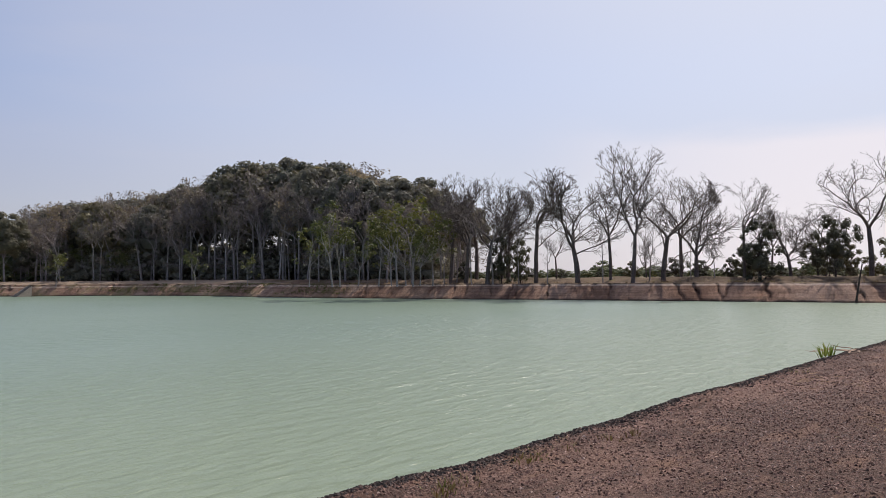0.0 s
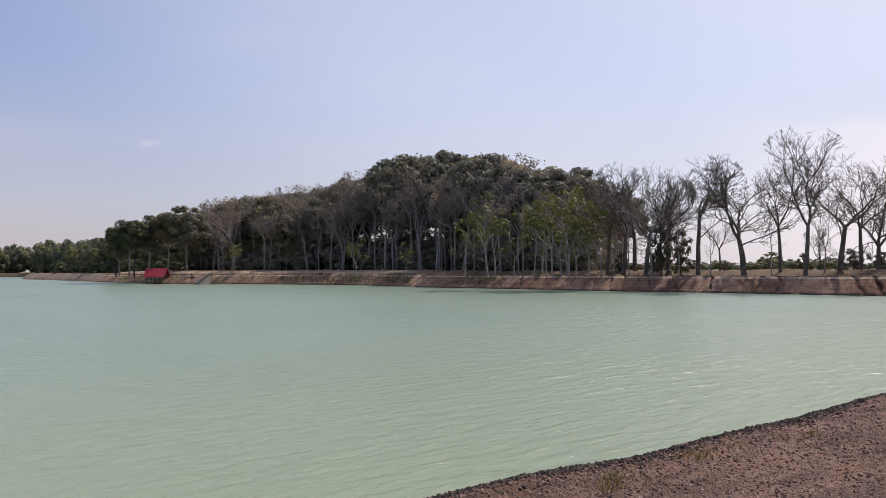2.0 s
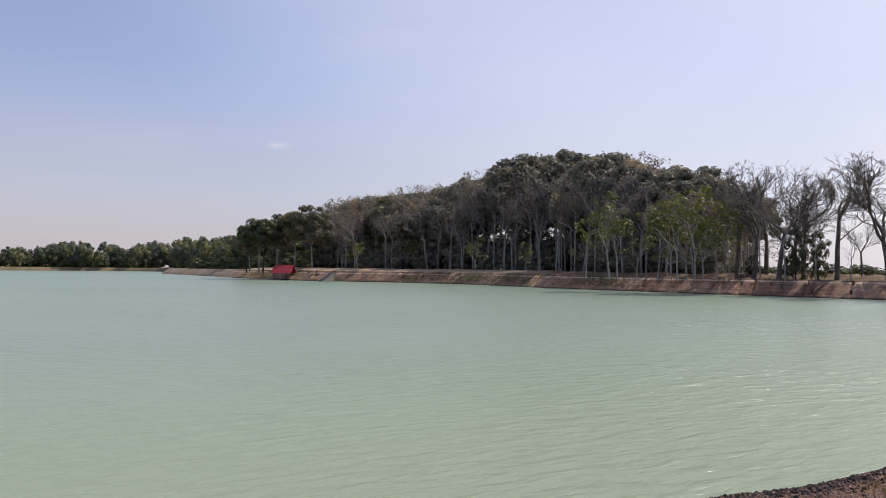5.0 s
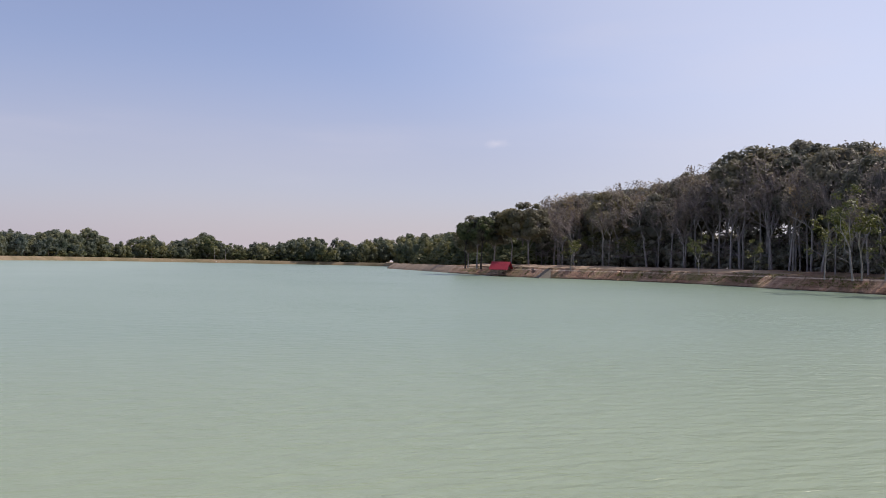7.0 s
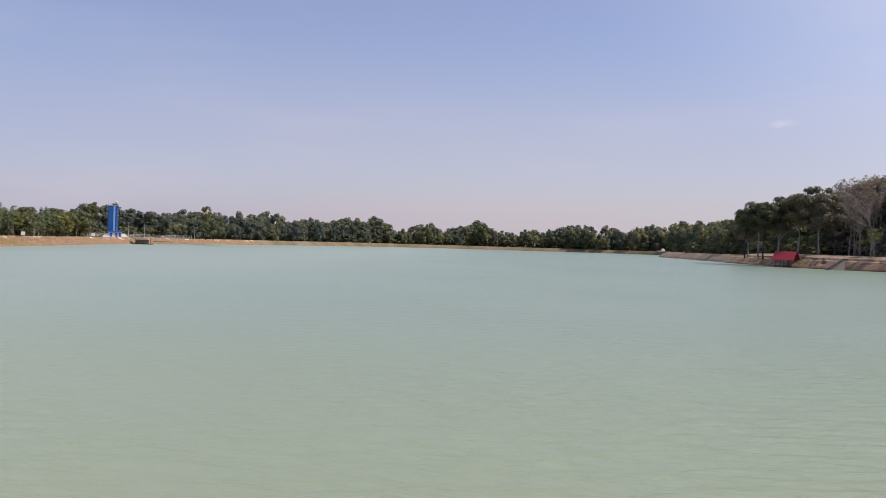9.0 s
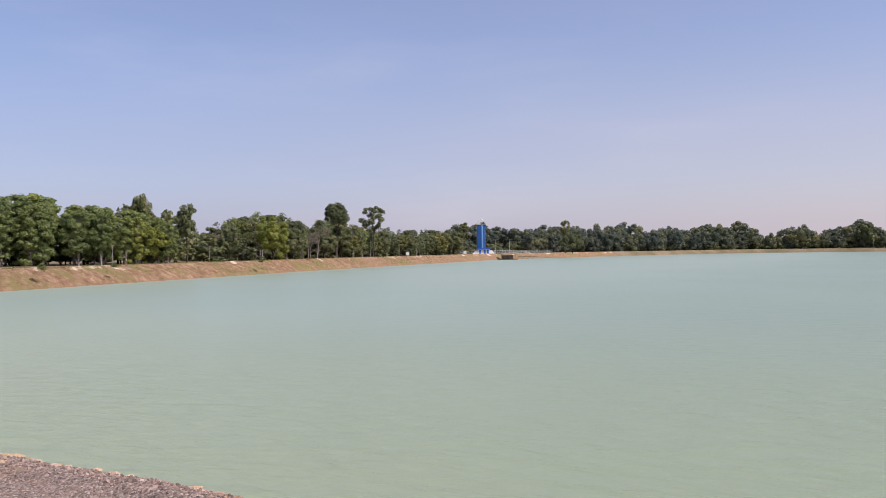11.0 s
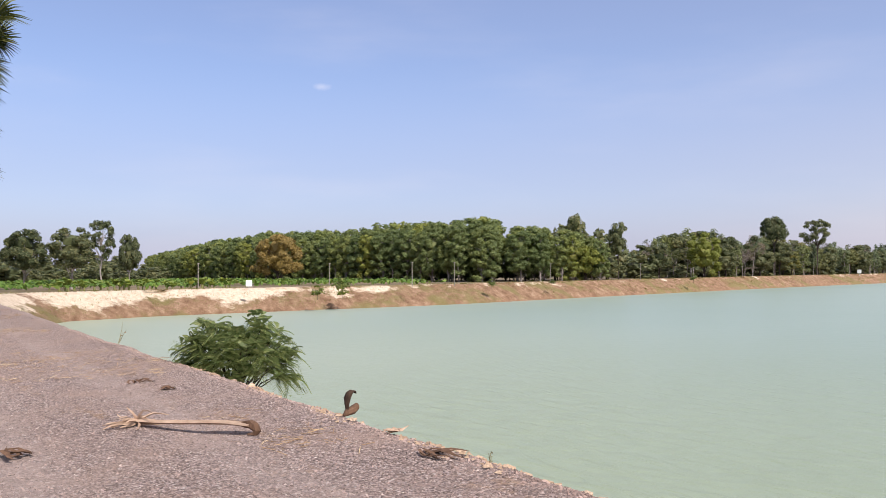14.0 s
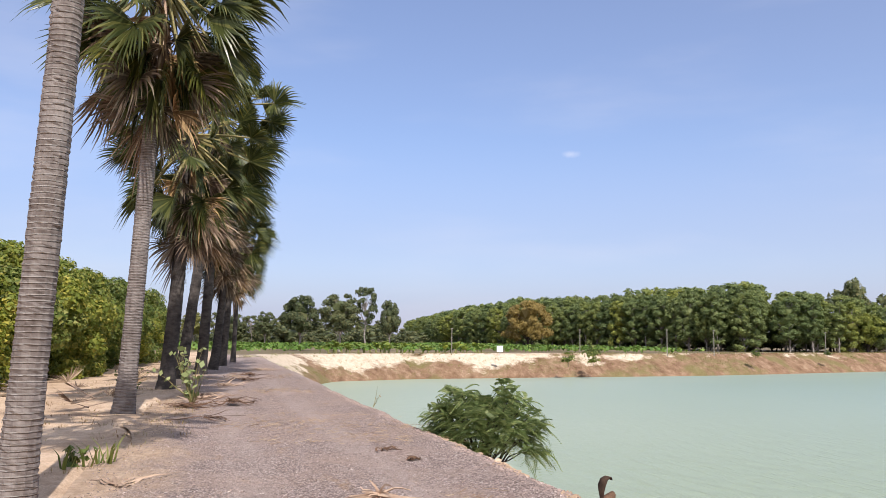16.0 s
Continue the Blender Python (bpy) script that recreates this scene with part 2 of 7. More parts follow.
def gravel_material():
    """Crushed stone: single stones with dark gaps, dusty patches and straw-coloured dirt."""
    m, n, l, b = material("gravel", 0.92, 0.2)
    v = coords(n, l)
    vo = n.new("ShaderNodeTexVoronoi")
    vo.inputs["Scale"].default_value = 58
    l.new(v, vo.inputs["Vector"])
    v2 = n.new("ShaderNodeTexVoronoi")
    v2.inputs["Scale"].default_value = 31
    l.new(v, v2.inputs["Vector"])
    stone = n.new("ShaderNodeSeparateColor")
    l.new(vo.outputs["Color"], stone.inputs[0])
    c = ramp(n, l, stone.outputs[0], (0.0, (0.115, 0.083, 0.072)), (0.5, (0.315, 0.232, 0.20)), (0.9, (0.51, 0.39, 0.345)), (1.0, (0.70, 0.60, 0.54)))
    dust = grain(n, l, v, 0.55, 6, 0.65)
    c = blend(n, l, c, (0.42, 0.30, 0.24), ramp(n, l, dust, (0.46, (0, 0, 0)), (0.66, (0.62, 0.62, 0.62))))
    dirt = grain(n, l, coords(n, l, (0.6, 1.6, 1)), 1.3, 6, 0.7)
    c = blend(n, l, c, (0.40, 0.25, 0.14), ramp(n, l, dirt, (0.60, (0, 0, 0)), (0.70, (0.55, 0.55, 0.55))))
    # two wheel lanes, ground finer and paler
    sep = n.new("ShaderNodeSeparateXYZ")
    l.new(v, sep.inputs[0])
    turn_, lane_, worn_ = n.new("ShaderNodeMath"), n.new("ShaderNodeMath"), n.new("ShaderNodeMath")
    turn_.operation, lane_.operation, worn_.operation = "MULTIPLY_ADD", "COSINE", "MULTIPLY"
    l.new(sep.outputs["Y"], turn_.inputs[0])
    turn_.inputs[1].default_value, turn_.inputs[2].default_value = 2 * math.pi / 1.7, -1.1 * 2 * math.pi / 1.7
    l.new(turn_.outputs[0], lane_.inputs[0])
    l.new(ramp(n, l, lane_.outputs[0], (0.0, (0, 0, 0)), (0.9, (0.55, 0.55, 0.55))), worn_.inputs[0])
    l.new(ramp(n, l, grain(n, l, coords(n, l, (0.25, 1.4, 1)), 1.2, 6, 0.7), (0.36, (0.15, 0.15, 0.15)), (0.6, (1, 1, 1))), worn_.inputs[1])
    c = blend(n, l, c, (0.46, 0.36, 0.315), worn_.outputs[0])
    # browner earth worked in towards the earth bank, also darkened to imitate backlit stones
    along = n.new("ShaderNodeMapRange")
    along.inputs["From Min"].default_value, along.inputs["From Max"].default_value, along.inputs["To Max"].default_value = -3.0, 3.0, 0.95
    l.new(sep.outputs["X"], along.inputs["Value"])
    backlit_soil = ramp(n, l, grain(n, l, v, 6, 6, 0.7), (0.35, (0.060, 0.033, 0.023)), (0.55, (0.115, 0.061, 0.042)), (0.72, (0.21, 0.112, 0.075)))
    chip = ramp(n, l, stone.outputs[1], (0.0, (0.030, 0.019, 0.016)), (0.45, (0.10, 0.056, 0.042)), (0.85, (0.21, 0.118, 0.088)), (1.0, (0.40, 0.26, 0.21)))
    backlit_soil = blend(n, l, backlit_soil, chip, ramp(n, l, grain(n, l, v, 0.9, 5, 0.65), (0.40, (0.85, 0.85, 0.85)), (0.62, (0.25, 0.25, 0.25))))
    backlit_soil = blend(n, l, backlit_soil, (0.27, 0.145, 0.085), ramp(n, l, grain(n, l, coords(n, l, (0.5, 1.2, 1)), 1.1, 6, 0.7), (0.53, (0, 0, 0)), (0.66, (0.62, 0.62, 0.62))))
    dusty = ramp(n, l, grain(n, l, coords(n, l, (0.3, 1.5, 1)), 0.9, 8, 0.78), (0.47, (0, 0, 0)), (0.60, (0.82, 0.82, 0.82)))
    lane, lane2 = n.new("ShaderNodeMapRange"), n.new("ShaderNodeMath")
    lane.inputs["From Min"].default_value, lane.inputs["From Max"].default_value = 1.6, 2.6
    l.new(sep.outputs["Y"], lane.inputs["Value"])
    lane2.operation = "MULTIPLY"
    l.new(lane.outputs[0], lane2.inputs[0])
    l.new(dusty, lane2.inputs[1])
    backlit_soil = blend(n, l, backlit_soil, ramp(n, l, stone.outputs[2], (0.0, (0.17, 0.092, 0.066)), (0.8, (0.31, 0.178, 0.132)), (1.0, (0.42, 0.27, 0.21))), lane2.outputs[0])
    c = blend(n, l, c, backlit_soil, along.outputs[0])
    # the sand of the verge is trodden into its palm side
    wob = n.new("ShaderNodeMath")
    wob.operation = "MULTIPLY_ADD"
    l.new(grain(n, l, v, 0.9, 6, 0.7), wob.inputs[0])
    wob.inputs[1].default_value = 2.6
    l.new(sep.outputs["Y"], wob.inputs[2])
    side = n.new("ShaderNodeMapRange")
    side.inputs["From Min"].default_value, side.inputs["From Max"].default_value = 1.75, 1.0
    l.new(wob.outputs[0], side.inputs["Value"])
    c = blend(n, l, c, ramp(n, l, grain(n, l, v, 5, 6, 0.7), (0.3, (0.38, 0.25, 0.16)), (0.7, (0.64, 0.47, 0.34))), side.outputs[0])
    c = blend(n, l, c, ramp(n, l, grain(n, l, v, 7, 5, 0.7), (0.3, (0.7, 0.7, 0.7)), (0.7, (1.2, 1.2, 1.2))), 0.6, "MULTIPLY")
    l.new(c, b.inputs["Base Color"])
    add = n.new("ShaderNodeMath")
    add.operation = "MULTIPLY_ADD"
    l.new(v2.outputs["Distance"], add.inputs[0])
    add.inputs[1].default_value = 1.4
    l.new(vo.outputs["Distance"], add.inputs[2])
    inv = n.new("ShaderNodeMath")
    inv.operation = "SUBTRACT"
    inv.inputs[0].default_value = 1.0
    l.new(add.outputs[0], inv.inputs[1])
    # earth fills the gaps between the stones towards the earth bank
    fill, low_ = n.new("ShaderNodeMath"), n.new("ShaderNodeMath")
    fill.operation, low_.operation = "MULTIPLY_ADD", "MULTIPLY"
    l.new(along.outputs[0], fill.inputs[0])
    fill.inputs[1].default_value, fill.inputs[2].default_value = -0.62, 1.0
    l.new(fill.outputs[0], low_.inputs[0])
    l.new(inv.outputs[0], low_.inputs[1])
    rough_ = n.new("ShaderNodeMath")
    rough_.operation = "MULTIPLY_ADD"
    l.new(grain(n, l, v, 5.5, 9, 0.78), rough_.inputs[0])
    rough_.inputs[1].default_value = 3.2
    l.new(low_.outputs[0], rough_.inputs[2])
    bumped(n, l, b, rough_.outputs[0], 0.9, 0.02)
    return m


def bank_material(name):
    """A weathered bank: pale sand at its southern top, red-brown dry growth and yellowish grass in patches."""
    m, n, l, b = material(name, 0.95, 0.12)
    v = coords(n, l)
    sep = n.new("ShaderNodeSeparateXYZ")
    l.new(v, sep.inputs[0])
    south, top = n.new("ShaderNodeMapRange"), n.new("ShaderNodeMapRange")
    south.inputs["From Min"].default_value, south.inputs["From Max"].default_value, south.inputs["To Max"].default_value = 85.0, 15.0, 0.17
    top.inputs["From Min"].default_value, top.inputs["From Max"].default_value, top.inputs["To Min"].default_value, top.inputs["To Max"].default_value = -1.9, -0.35, -0.17, 0.05
    l.new(sep.outputs["Y"], south.inputs["Value"])
    l.new(sep.outputs["Z"], top.inputs["Value"])
    more, more2 = n.new("ShaderNodeMath"), n.new("ShaderNodeMath")
    l.new(south.outputs[0], more.inputs[0])
    l.new(top.outputs[0], more.inputs[1])
    l.new(more.outputs[0], more2.inputs[0])
    l.new(grain(n, l, coords(n, l, (1, 1, 2)), 0.11, 7, 0.68), more2.inputs[1])
    base = ramp(n, l, grain(n, l, v, 0.9, 7, 0.7), (0.3, (0.15, 0.085, 0.050)), (0.5, (0.27, 0.165, 0.102)), (0.7, (0.42, 0.29, 0.195)))
    pale = ramp(n, l, grain(n, l, v, 2.2, 6, 0.7), (0.3, (0.52, 0.39, 0.27)), (0.6, (0.74, 0.62, 0.48)))
    c = blend(n, l, base, (0.20, 0.175, 0.07), ramp(n, l, grain(n, l, coords(n, l, (1.1, 0.9, 1)), 0.16, 6, 0.65), (0.50, (0, 0, 0)), (0.60, (0.75, 0.75, 0.75))))
    c = blend(n, l, c, pale, ramp(n, l, more2.outputs[0], (0.60, (0, 0, 0)), (0.66, (1, 1, 1))))
    c = blend(n, l, c, ramp(n, l, grain(n, l, v, 14, 4, 0.7), (0.3, (0.6, 0.6, 0.6)), (0.7, (1.25, 1.25, 1.25))), 0.6, "MULTIPLY")
    l.new(c, b.inputs["Base Color"])
    bumped(n, l, b, grain(n, l, v, 2.4, 9, 0.78), 1.0, 0.25)
    return m


def cut_bank_material():
    """A cut earth bank: level strata, clods, a pale dried lip, a wet foot and olive growth below the wood."""
    m, n, l, b = material("cut_bank", 0.95, 0.12)
    v = coords(n, l)
    c = ramp(n, l, grain(n, l, v, 0.12, 5), (0.35, (0.20, 0.115, 0.08)), (0.5, (0.32, 0.20, 0.142)), (0.66, (0.45, 0.305, 0.225)))
    strata = grain(n, l, coords(n, l, (0.03, 0.03, 2.2)), 2.0, 5, 0.7)
    c = blend(n, l, c, ramp(n, l, strata, (0.35, (0.55, 0.52, 0.5)), (0.5, (1, 1, 1)), (0.65, (1.3, 1.28, 1.25))), 0.7, "MULTIPLY")
    c = blend(n, l, c, ramp(n, l, grain(n, l, v, 2.2, 6, 0.75), (0.3, (0.6, 0.58, 0.55)), (0.7, (1.25, 1.22, 1.2))), 0.7, "MULTIPLY")
    sep = n.new("ShaderNodeSeparateXYZ")
    l.new(v, sep.inputs[0])
    wob = n.new("ShaderNodeMath")
    wob.operation = "MULTIPLY_ADD"
    l.new(grain(n, l, v, 0.5, 5, 0.7), wob.inputs[0])
    wob.inputs[1].default_value = 0.5
    l.new(sep.outputs["Z"], wob.inputs[2])
    level = n.new("ShaderNodeMapRange")
    level.inputs["From Min"].default_value, level.inputs["From Max"].default_value = -3.0, 2.0
    l.new(wob.outputs[0], level.inputs["Value"])
    lip = ramp(n, l, level.outputs[0], (0.59, (0, 0, 0)), (0.615, (0.85, 0.85, 0.85)), (0.648, (0.85, 0.85, 0.85)), (0.668, (0, 0, 0)))
    c = blend(n, l, c, (0.62, 0.47, 0.36), lip)
    berm = ramp(n, l, level.outputs[0], (0.650, (0, 0, 0)), (0.672, (0.95, 0.95, 0.95)))
    foot = ramp(n, l, level.outputs[0], (0.135, (0.9, 0.9, 0.9)), (0.165, (0, 0, 0)))
    c = blend(n, l, c, (0.07, 0.05, 0.04), foot)
    grow = n.new("ShaderNodeMapRange")
    grow.inputs["From Min"].default_value, grow.inputs["From Max"].default_value = 110, 190
    l.new(sep.outputs["Y"], grow.inputs["Value"])
    open_row, bare = n.new("ShaderNodeMath"), n.new("ShaderNodeMath")
    open_row.operation, bare.operation = "SUBTRACT", "MULTIPLY"
    open_row.inputs[0].default_value = 1.0
    l.new(grow.outputs[0], open_row.inputs[1])
    l.new(open_row.outputs[0], bare.inputs[0])
    l.new(berm, bare.inputs[1])
    c = blend(n, l, c, ramp(n, l, grain(n, l, v, 0.35, 6, 0.7), (0.38, (0.11, 0.082, 0.055)), (0.55, (0.19, 0.135, 0.092)), (0.68, (0.15, 0.13, 0.06))), bare.outputs[0])
    green = n.new("ShaderNodeMath")
    green.operation = "MULTIPLY"
    l.new(grow.outputs[0], green.inputs[0])
    l.new(ramp(n, l, grain(n, l, v, 0.14, 6, 0.7), (0.46, (0, 0, 0)), (0.60, (0.75, 0.75, 0.75))), green.inputs[1])
    c = blend(n, l, c, (0.21, 0.17, 0.085), green.outputs[0])
    l.new(c, b.inputs["Base Color"])
    bumped(n, l, b, grain(n, l, coords(n, l, (1, 1, 2.2)), 2.6, 9, 0.78), 1.0, 0.22)
    return m


M = {
    "cut_bank": cut_bank_material(),
    "water": water_material(),
    "gravel": gravel_material(),
    "bank_west": bank_material("bank_west"),
    "tan_soil": earth("tan_soil", (0.21, 0.145, 0.095), (0.33, 0.24, 0.165), (0.46, 0.35, 0.26), 0.09, 0.9, 12.0),
    "far_bank": earth("far_bank", (0.10, 0.088, 0.045), (0.19, 0.15, 0.088), (0.29, 0.215, 0.145), 0.05, 0.7, 6.0),
    "orange_sand": earth("orange_sand", (0.38, 0.25, 0.16), (0.58, 0.41, 0.28), (0.70, 0.53, 0.39), 0.5, 4.0, 40.0),
    "field": earth("field", (0.085, 0.08, 0.038), (0.19, 0.145, 0.088), (0.32, 0.24, 0.165), 0.03, 0.6, 6.0),
}


# ---- building blocks ----
class Shape:
    """Collects vertices and faces of one mesh."""

    def __init__(self):
        self.v, self.f, self.m = [], [], []

    def add(self, verts, faces, slot=0):
        k = len(self.v)
        self.v.extend([tuple(map(float, p)) for p in verts])
        self.f.extend([tuple(i + k for i in f) for f in faces])
        self.m.extend([slot] * len(faces))
        return self

    def tube(self, pts, radii, sides=6, slot=0, cap=True):
        pts = [Vector(p) for p in pts]
        verts, faces = [], []
        ref = Vector((0.31, 0.87, 0.38))
        for i, p in enumerate(pts):
            d = (pts[min(i + 1, len(pts) - 1)] - pts[max(i - 1, 0)]).normalized()
            s = d.cross(ref)
            if s.length < 0.05:
                s = d.cross(Vector((1, 0, 0)))
            s.normalize()
            u = s.cross(d)
            for k in range(sides):
                a = 2 * math.pi * k / sides
                verts.append(p + (s * math.cos(a) + u * math.sin(a)) * radii[i])
        for i in range(len(pts) - 1):
            for k in range(sides):
                k2 = (k + 1) % sides
                faces.append((i * sides + k, i * sides + k2, (i + 1) * sides + k2, (i + 1) * sides + k))
        if cap:
            faces.append(tuple(range(sides))[::-1])
            faces.append(tuple(range((len(pts) - 1) * sides, len(pts) * sides)))
        return self.add(verts, faces, slot)

    def box(self, x0, y0, z0, x1, y1, z1, slot=0, bevel=0.0):
        c = min(bevel, (x1 - x0) / 3, (y1 - y0) / 3)
        ring = [(x0 + c, y0), (x1 - c, y0), (x1, y0 + c), (x1, y1 - c), (x1 - c, y1), (x0 + c, y1), (x0, y1 - c), (x0, y0 + c)] if c else [(x0, y0), (x1, y0), (x1, y1), (x0, y1)]
        k = len(ring)
        verts = [(x, y, z0) for x, y in ring] + [(x, y, z1) for x, y in ring]
        faces = [tuple(range(k))[::-1], tuple(range(k, 2 * k))] + [(i, (i + 1) % k, k + (i + 1) % k, k + i) for i in range(k)]
        return self.add(verts, faces, slot)

    def mesh(self, name, *mats, smooth=False):
        me = bpy.data.meshes.new(name)
        me.from_pydata(self.v, [], self.f)
        for m in mats:
            me.materials.append(m)
        if len(mats) > 1:
            me.polygons.foreach_set("material_index", self.m)
        if smooth:
            me.polygons.foreach_set("use_smooth", [True] * len(self.f))
        me.update()
        return me


def fast_mesh(name, verts, quads, mat, smooth=False):
    """A mesh of many quads or triangles from arrays."""
    me = bpy.data.meshes.new(name)
    verts, quads = np.asarray(verts, "f4"), np.asarray(quads, "i4")
    k = quads.shape[1]
    me.vertices.add(len(verts))
    me.vertices.foreach_set("co", verts.ravel())
    me.loops.add(quads.size)
    me.loops.foreach_set("vertex_index", quads.ravel())
    me.polygons.add(len(quads))
    me.polygons.foreach_set("loop_start", np.arange(0, quads.size, k, dtype="i4"))
    me.polygons.foreach_set("use_smooth", np.full(len(quads), smooth))
    me.materials.append(mat)
    me.update(calc_edges=True)
    return me


def put(name, mesh, parent=None, at=None, label=""):
    ob = new(name, mesh)
    if parent is not None:
        ob.parent = parent
    if at is not None:
        ob.matrix_basis = at
    return tagged(ob, label)


def thing(name, label, category, at=None, group="", kind="", mesh=None):
    ob = new(name, mesh)
    if at is not None:
        ob.matrix_basis = at
    return tagged(ob, label, category, group, kind)


def sheet(name, xs, ys, height, mat, smooth=True):
    X, Y = np.meshgrid(xs, ys)
    Z = height(X, Y)
    idx = np.arange(X.size).reshape(X.shape)
    q = np.stack([idx[:-1, :-1], idx[:-1, 1:], idx[1:, 1:], idx[1:, :-1]], -1).reshape(-1, 4)
    return fast_mesh(name, np.stack([X, Y, Z], -1).reshape(-1, 3), q, mat, smooth)


def wave_noise(x, y, seed, waves=14, low=0.05, high=1.0):
    """Smooth uneven relief from a sum of sines, about -1 to 1."""
    r = np.random.RandomState(seed)
    z = np.zeros_like(np.asarray(x, float) + np.asarray(y, float))
    total = 0
    for _ in range(waves):
        k = low * (high / low) ** r.rand()
        a = r.rand() * 2 * np.pi
        w = k ** -0.45
        z = z + w * np.sin(2 * np.pi * k * (x * np.cos(a) + y * np.sin(a)) + r.rand() * 6.28)
        total += w
    return z / total * 2.2


# ---- the ground, the reservoir and its banks ----
# waterline, anticlockwise seen from above: x, y, and how high the crest stands there
SHORE = [
    (-60, 8.4, 0.0), (-20, 8.2, 0.0), (20, 8.0, 0.0), (70, 8.0, 0.0), (112, 8.0, 0.0), (124, 13, 0.1), (127, 26, 0.2), (126, 50, 0.2), (125, 77, 0.2), (122, 110, 0.2),
    (121, 149, 0.25), (124, 190, 0.4), (116, 225, 0.5), (97, 262, 0.6), (96, 300, 0.6), (101, 400, 0.6), (107, 515, 0.5), (135, 520, 0.4), (142, 745, 0.3),
    (0, 765, 0.3), (-95, 700, 0.3), (-131, 580, 0.2), (-157, 448, 0.2), (-158, 360, 0.2), (-139, 260, 0.15), (-122, 174, 0.1), (-104, 100, 0.0),
    (-94, 62, 0.0), (-92, 40, 0.0), (-90, 22, 0.0), (-86, 13, 0.0), (-78, 9.5, 0.0)]


def dense_loop(points, step):
    """The shore as a smooth closed line with points every step metres, with outward normals."""
    p = np.array(points, float)
    n = len(p)
    out = []
    for i in range(n):
        p0, p1, p2, p3 = p[i - 1], p[i], p[(i + 1) % n], p[(i + 2) % n]
        d = np.hypot(*(p2 - p1)[:2])
        far = min(np.hypot(p1[0], p1[1]), np.hypot(p2[0], p2[1]))
        k = max(2, int(d / (step if far < 240 else step * 4)))
        m1, m2 = (p2 - p0) * 0.25, (p3 - p1) * 0.25
        for j in range(k):
            s = j / k
            out.append((2 * s**3 - 3 * s**2 + 1) * p1 + (s**3 - 2 * s**2 + s) * m1 * 2 * min(1, d / 40) + (3 * s**2 - 2 * s**3) * p2 + (s**3 - s**2) * m2 * 2 * min(1, d / 40))
    out = np.array(out)
    t = np.roll(out, -1, 0) - np.roll(out, 1, 0)
    nrm = np.stack([t[:, 1], -t[:, 0]], -1)
    return out, nrm / np.linalg.norm(nrm, axis=1)[:, None]


shore, outward = dense_loop(SHORE, 0.6)
run = np.concatenate([[0], np.cumsum(np.hypot(*np.diff(shore[:, :2], axis=0).T))])

# cross-section of the bank: metres out from the waterline, height as a part of the crest, unevenness
PROFILE = [(-9.0, -5.5, 0.0), (-1.2, -3.2, 0.0), (0.0, -2.7, 0.1), (0.35, -2.3, 0.15), (1.0, -1.85, 0.2), (2.0, -1.25, 0.25), (3.0, -0.7, 0.25), (3.8, -0.25, 0.18), (4.2, -0.04, 0.08), (4.4, 0.02, 0.06), (5.2, 0.03, 0.05), (7.0, 0.0, 0.05), (10.0, -0.03, 0.04)]


def bank(name, pick, mat, label, rills=0.0, rise=None, seed=3, fade=None, fine=1, gullies=0):
    """A stretch of the bank between two runs along the shore."""
    ids = np.where(pick)[0]
    if len(ids) and (np.diff(ids) > 1).any():
        cut = np.argmax(np.diff(ids)) + 1
        ids = np.concatenate([ids[cut:], ids[:cut]])
    prof = PROFILE + (rise or [])
    k = np.arange(0, len(ids) - 1 + 0.5 / fine, 1 / fine)
    even = lambda a: np.interp(k, np.arange(len(ids)), a)
    bx, by, bz, ox, oy, s = (even(a) for a in (shore[ids, 0], shore[ids, 1], shore[ids, 2], outward[ids, 0], outward[ids, 1], run[ids]))
    r = np.random.RandomState(seed + 50)
    cuts = [(s[0] + (s[-1] - s[0]) * (g + r.rand()) / max(1, gullies), r.uniform(0.14, 0.42), 1.0 * r.uniform(0.25, 1.0) ** 1.5, r.uniform(-0.2, 0.9)) for g in range(gullies)]
    V = np.zeros((len(k), len(prof), 3))
    for j, (off, z, rough) in enumerate(prof):
        wob = wave_noise(s, off * 1.7 + s * 0, seed, 18, 0.03, 0.6)
        face = -2.6 < z < -0.01
        cutin = (np.clip(wave_noise(s * 1.0, s * 0 + off * 0.12, seed + 9, 16, 0.08, 0.5) - 0.25, 0, 1) + np.clip(wave_noise(s, s * 0 + off * 0.2, seed + 19, 20, 0.12, 0.8) - 0.45, 0, 0.5) * 1.6) * rills * face
        for s0, w, deep, slant in cuts if face or 4.1 < off < 4.5 else ():
            cutin = cutin + deep * 0.9 * np.exp(-((s - s0 - slant * (off - 2) - 0.2 * math.sin(off * 2.5 + s0)) / w) ** 2) * min(1, 0.35 + off / 3) * (1 if off < 4.1 else 0.6)
        o = off + wob * rough * 2.2 + cutin * 1.2
        V[:, j, 0], V[:, j, 1] = bx + ox * o, by + oy * o
        zz = z if z < -2.5 else z + bz * np.clip((z + 2.7) / 2.7, 0, 1.0)
        V[:, j, 2] = zz + wob * rough * 0.8 - cutin * 0.35
        if fade:                               # the stretch sinks into the ground towards its end
            f = np.clip((by - fade[0]) / (fade[1] - fade[0]), 0, 1)
            V[:, j, 2] = V[:, j, 2] * f - 0.3 * (1 - f)
    idx = np.arange(V.shape[0] * len(prof)).reshape(V.shape[0], len(prof))
    q = np.stack([idx[:-1, :-1], idx[:-1, 1:], idx[1:, 1:], idx[1:, :-1]], -1).reshape(-1, 4)
    return thing(name, label, "bank", kind="structure", mesh=fast_mesh(name, V.reshape(-1, 3), q, mat, True))


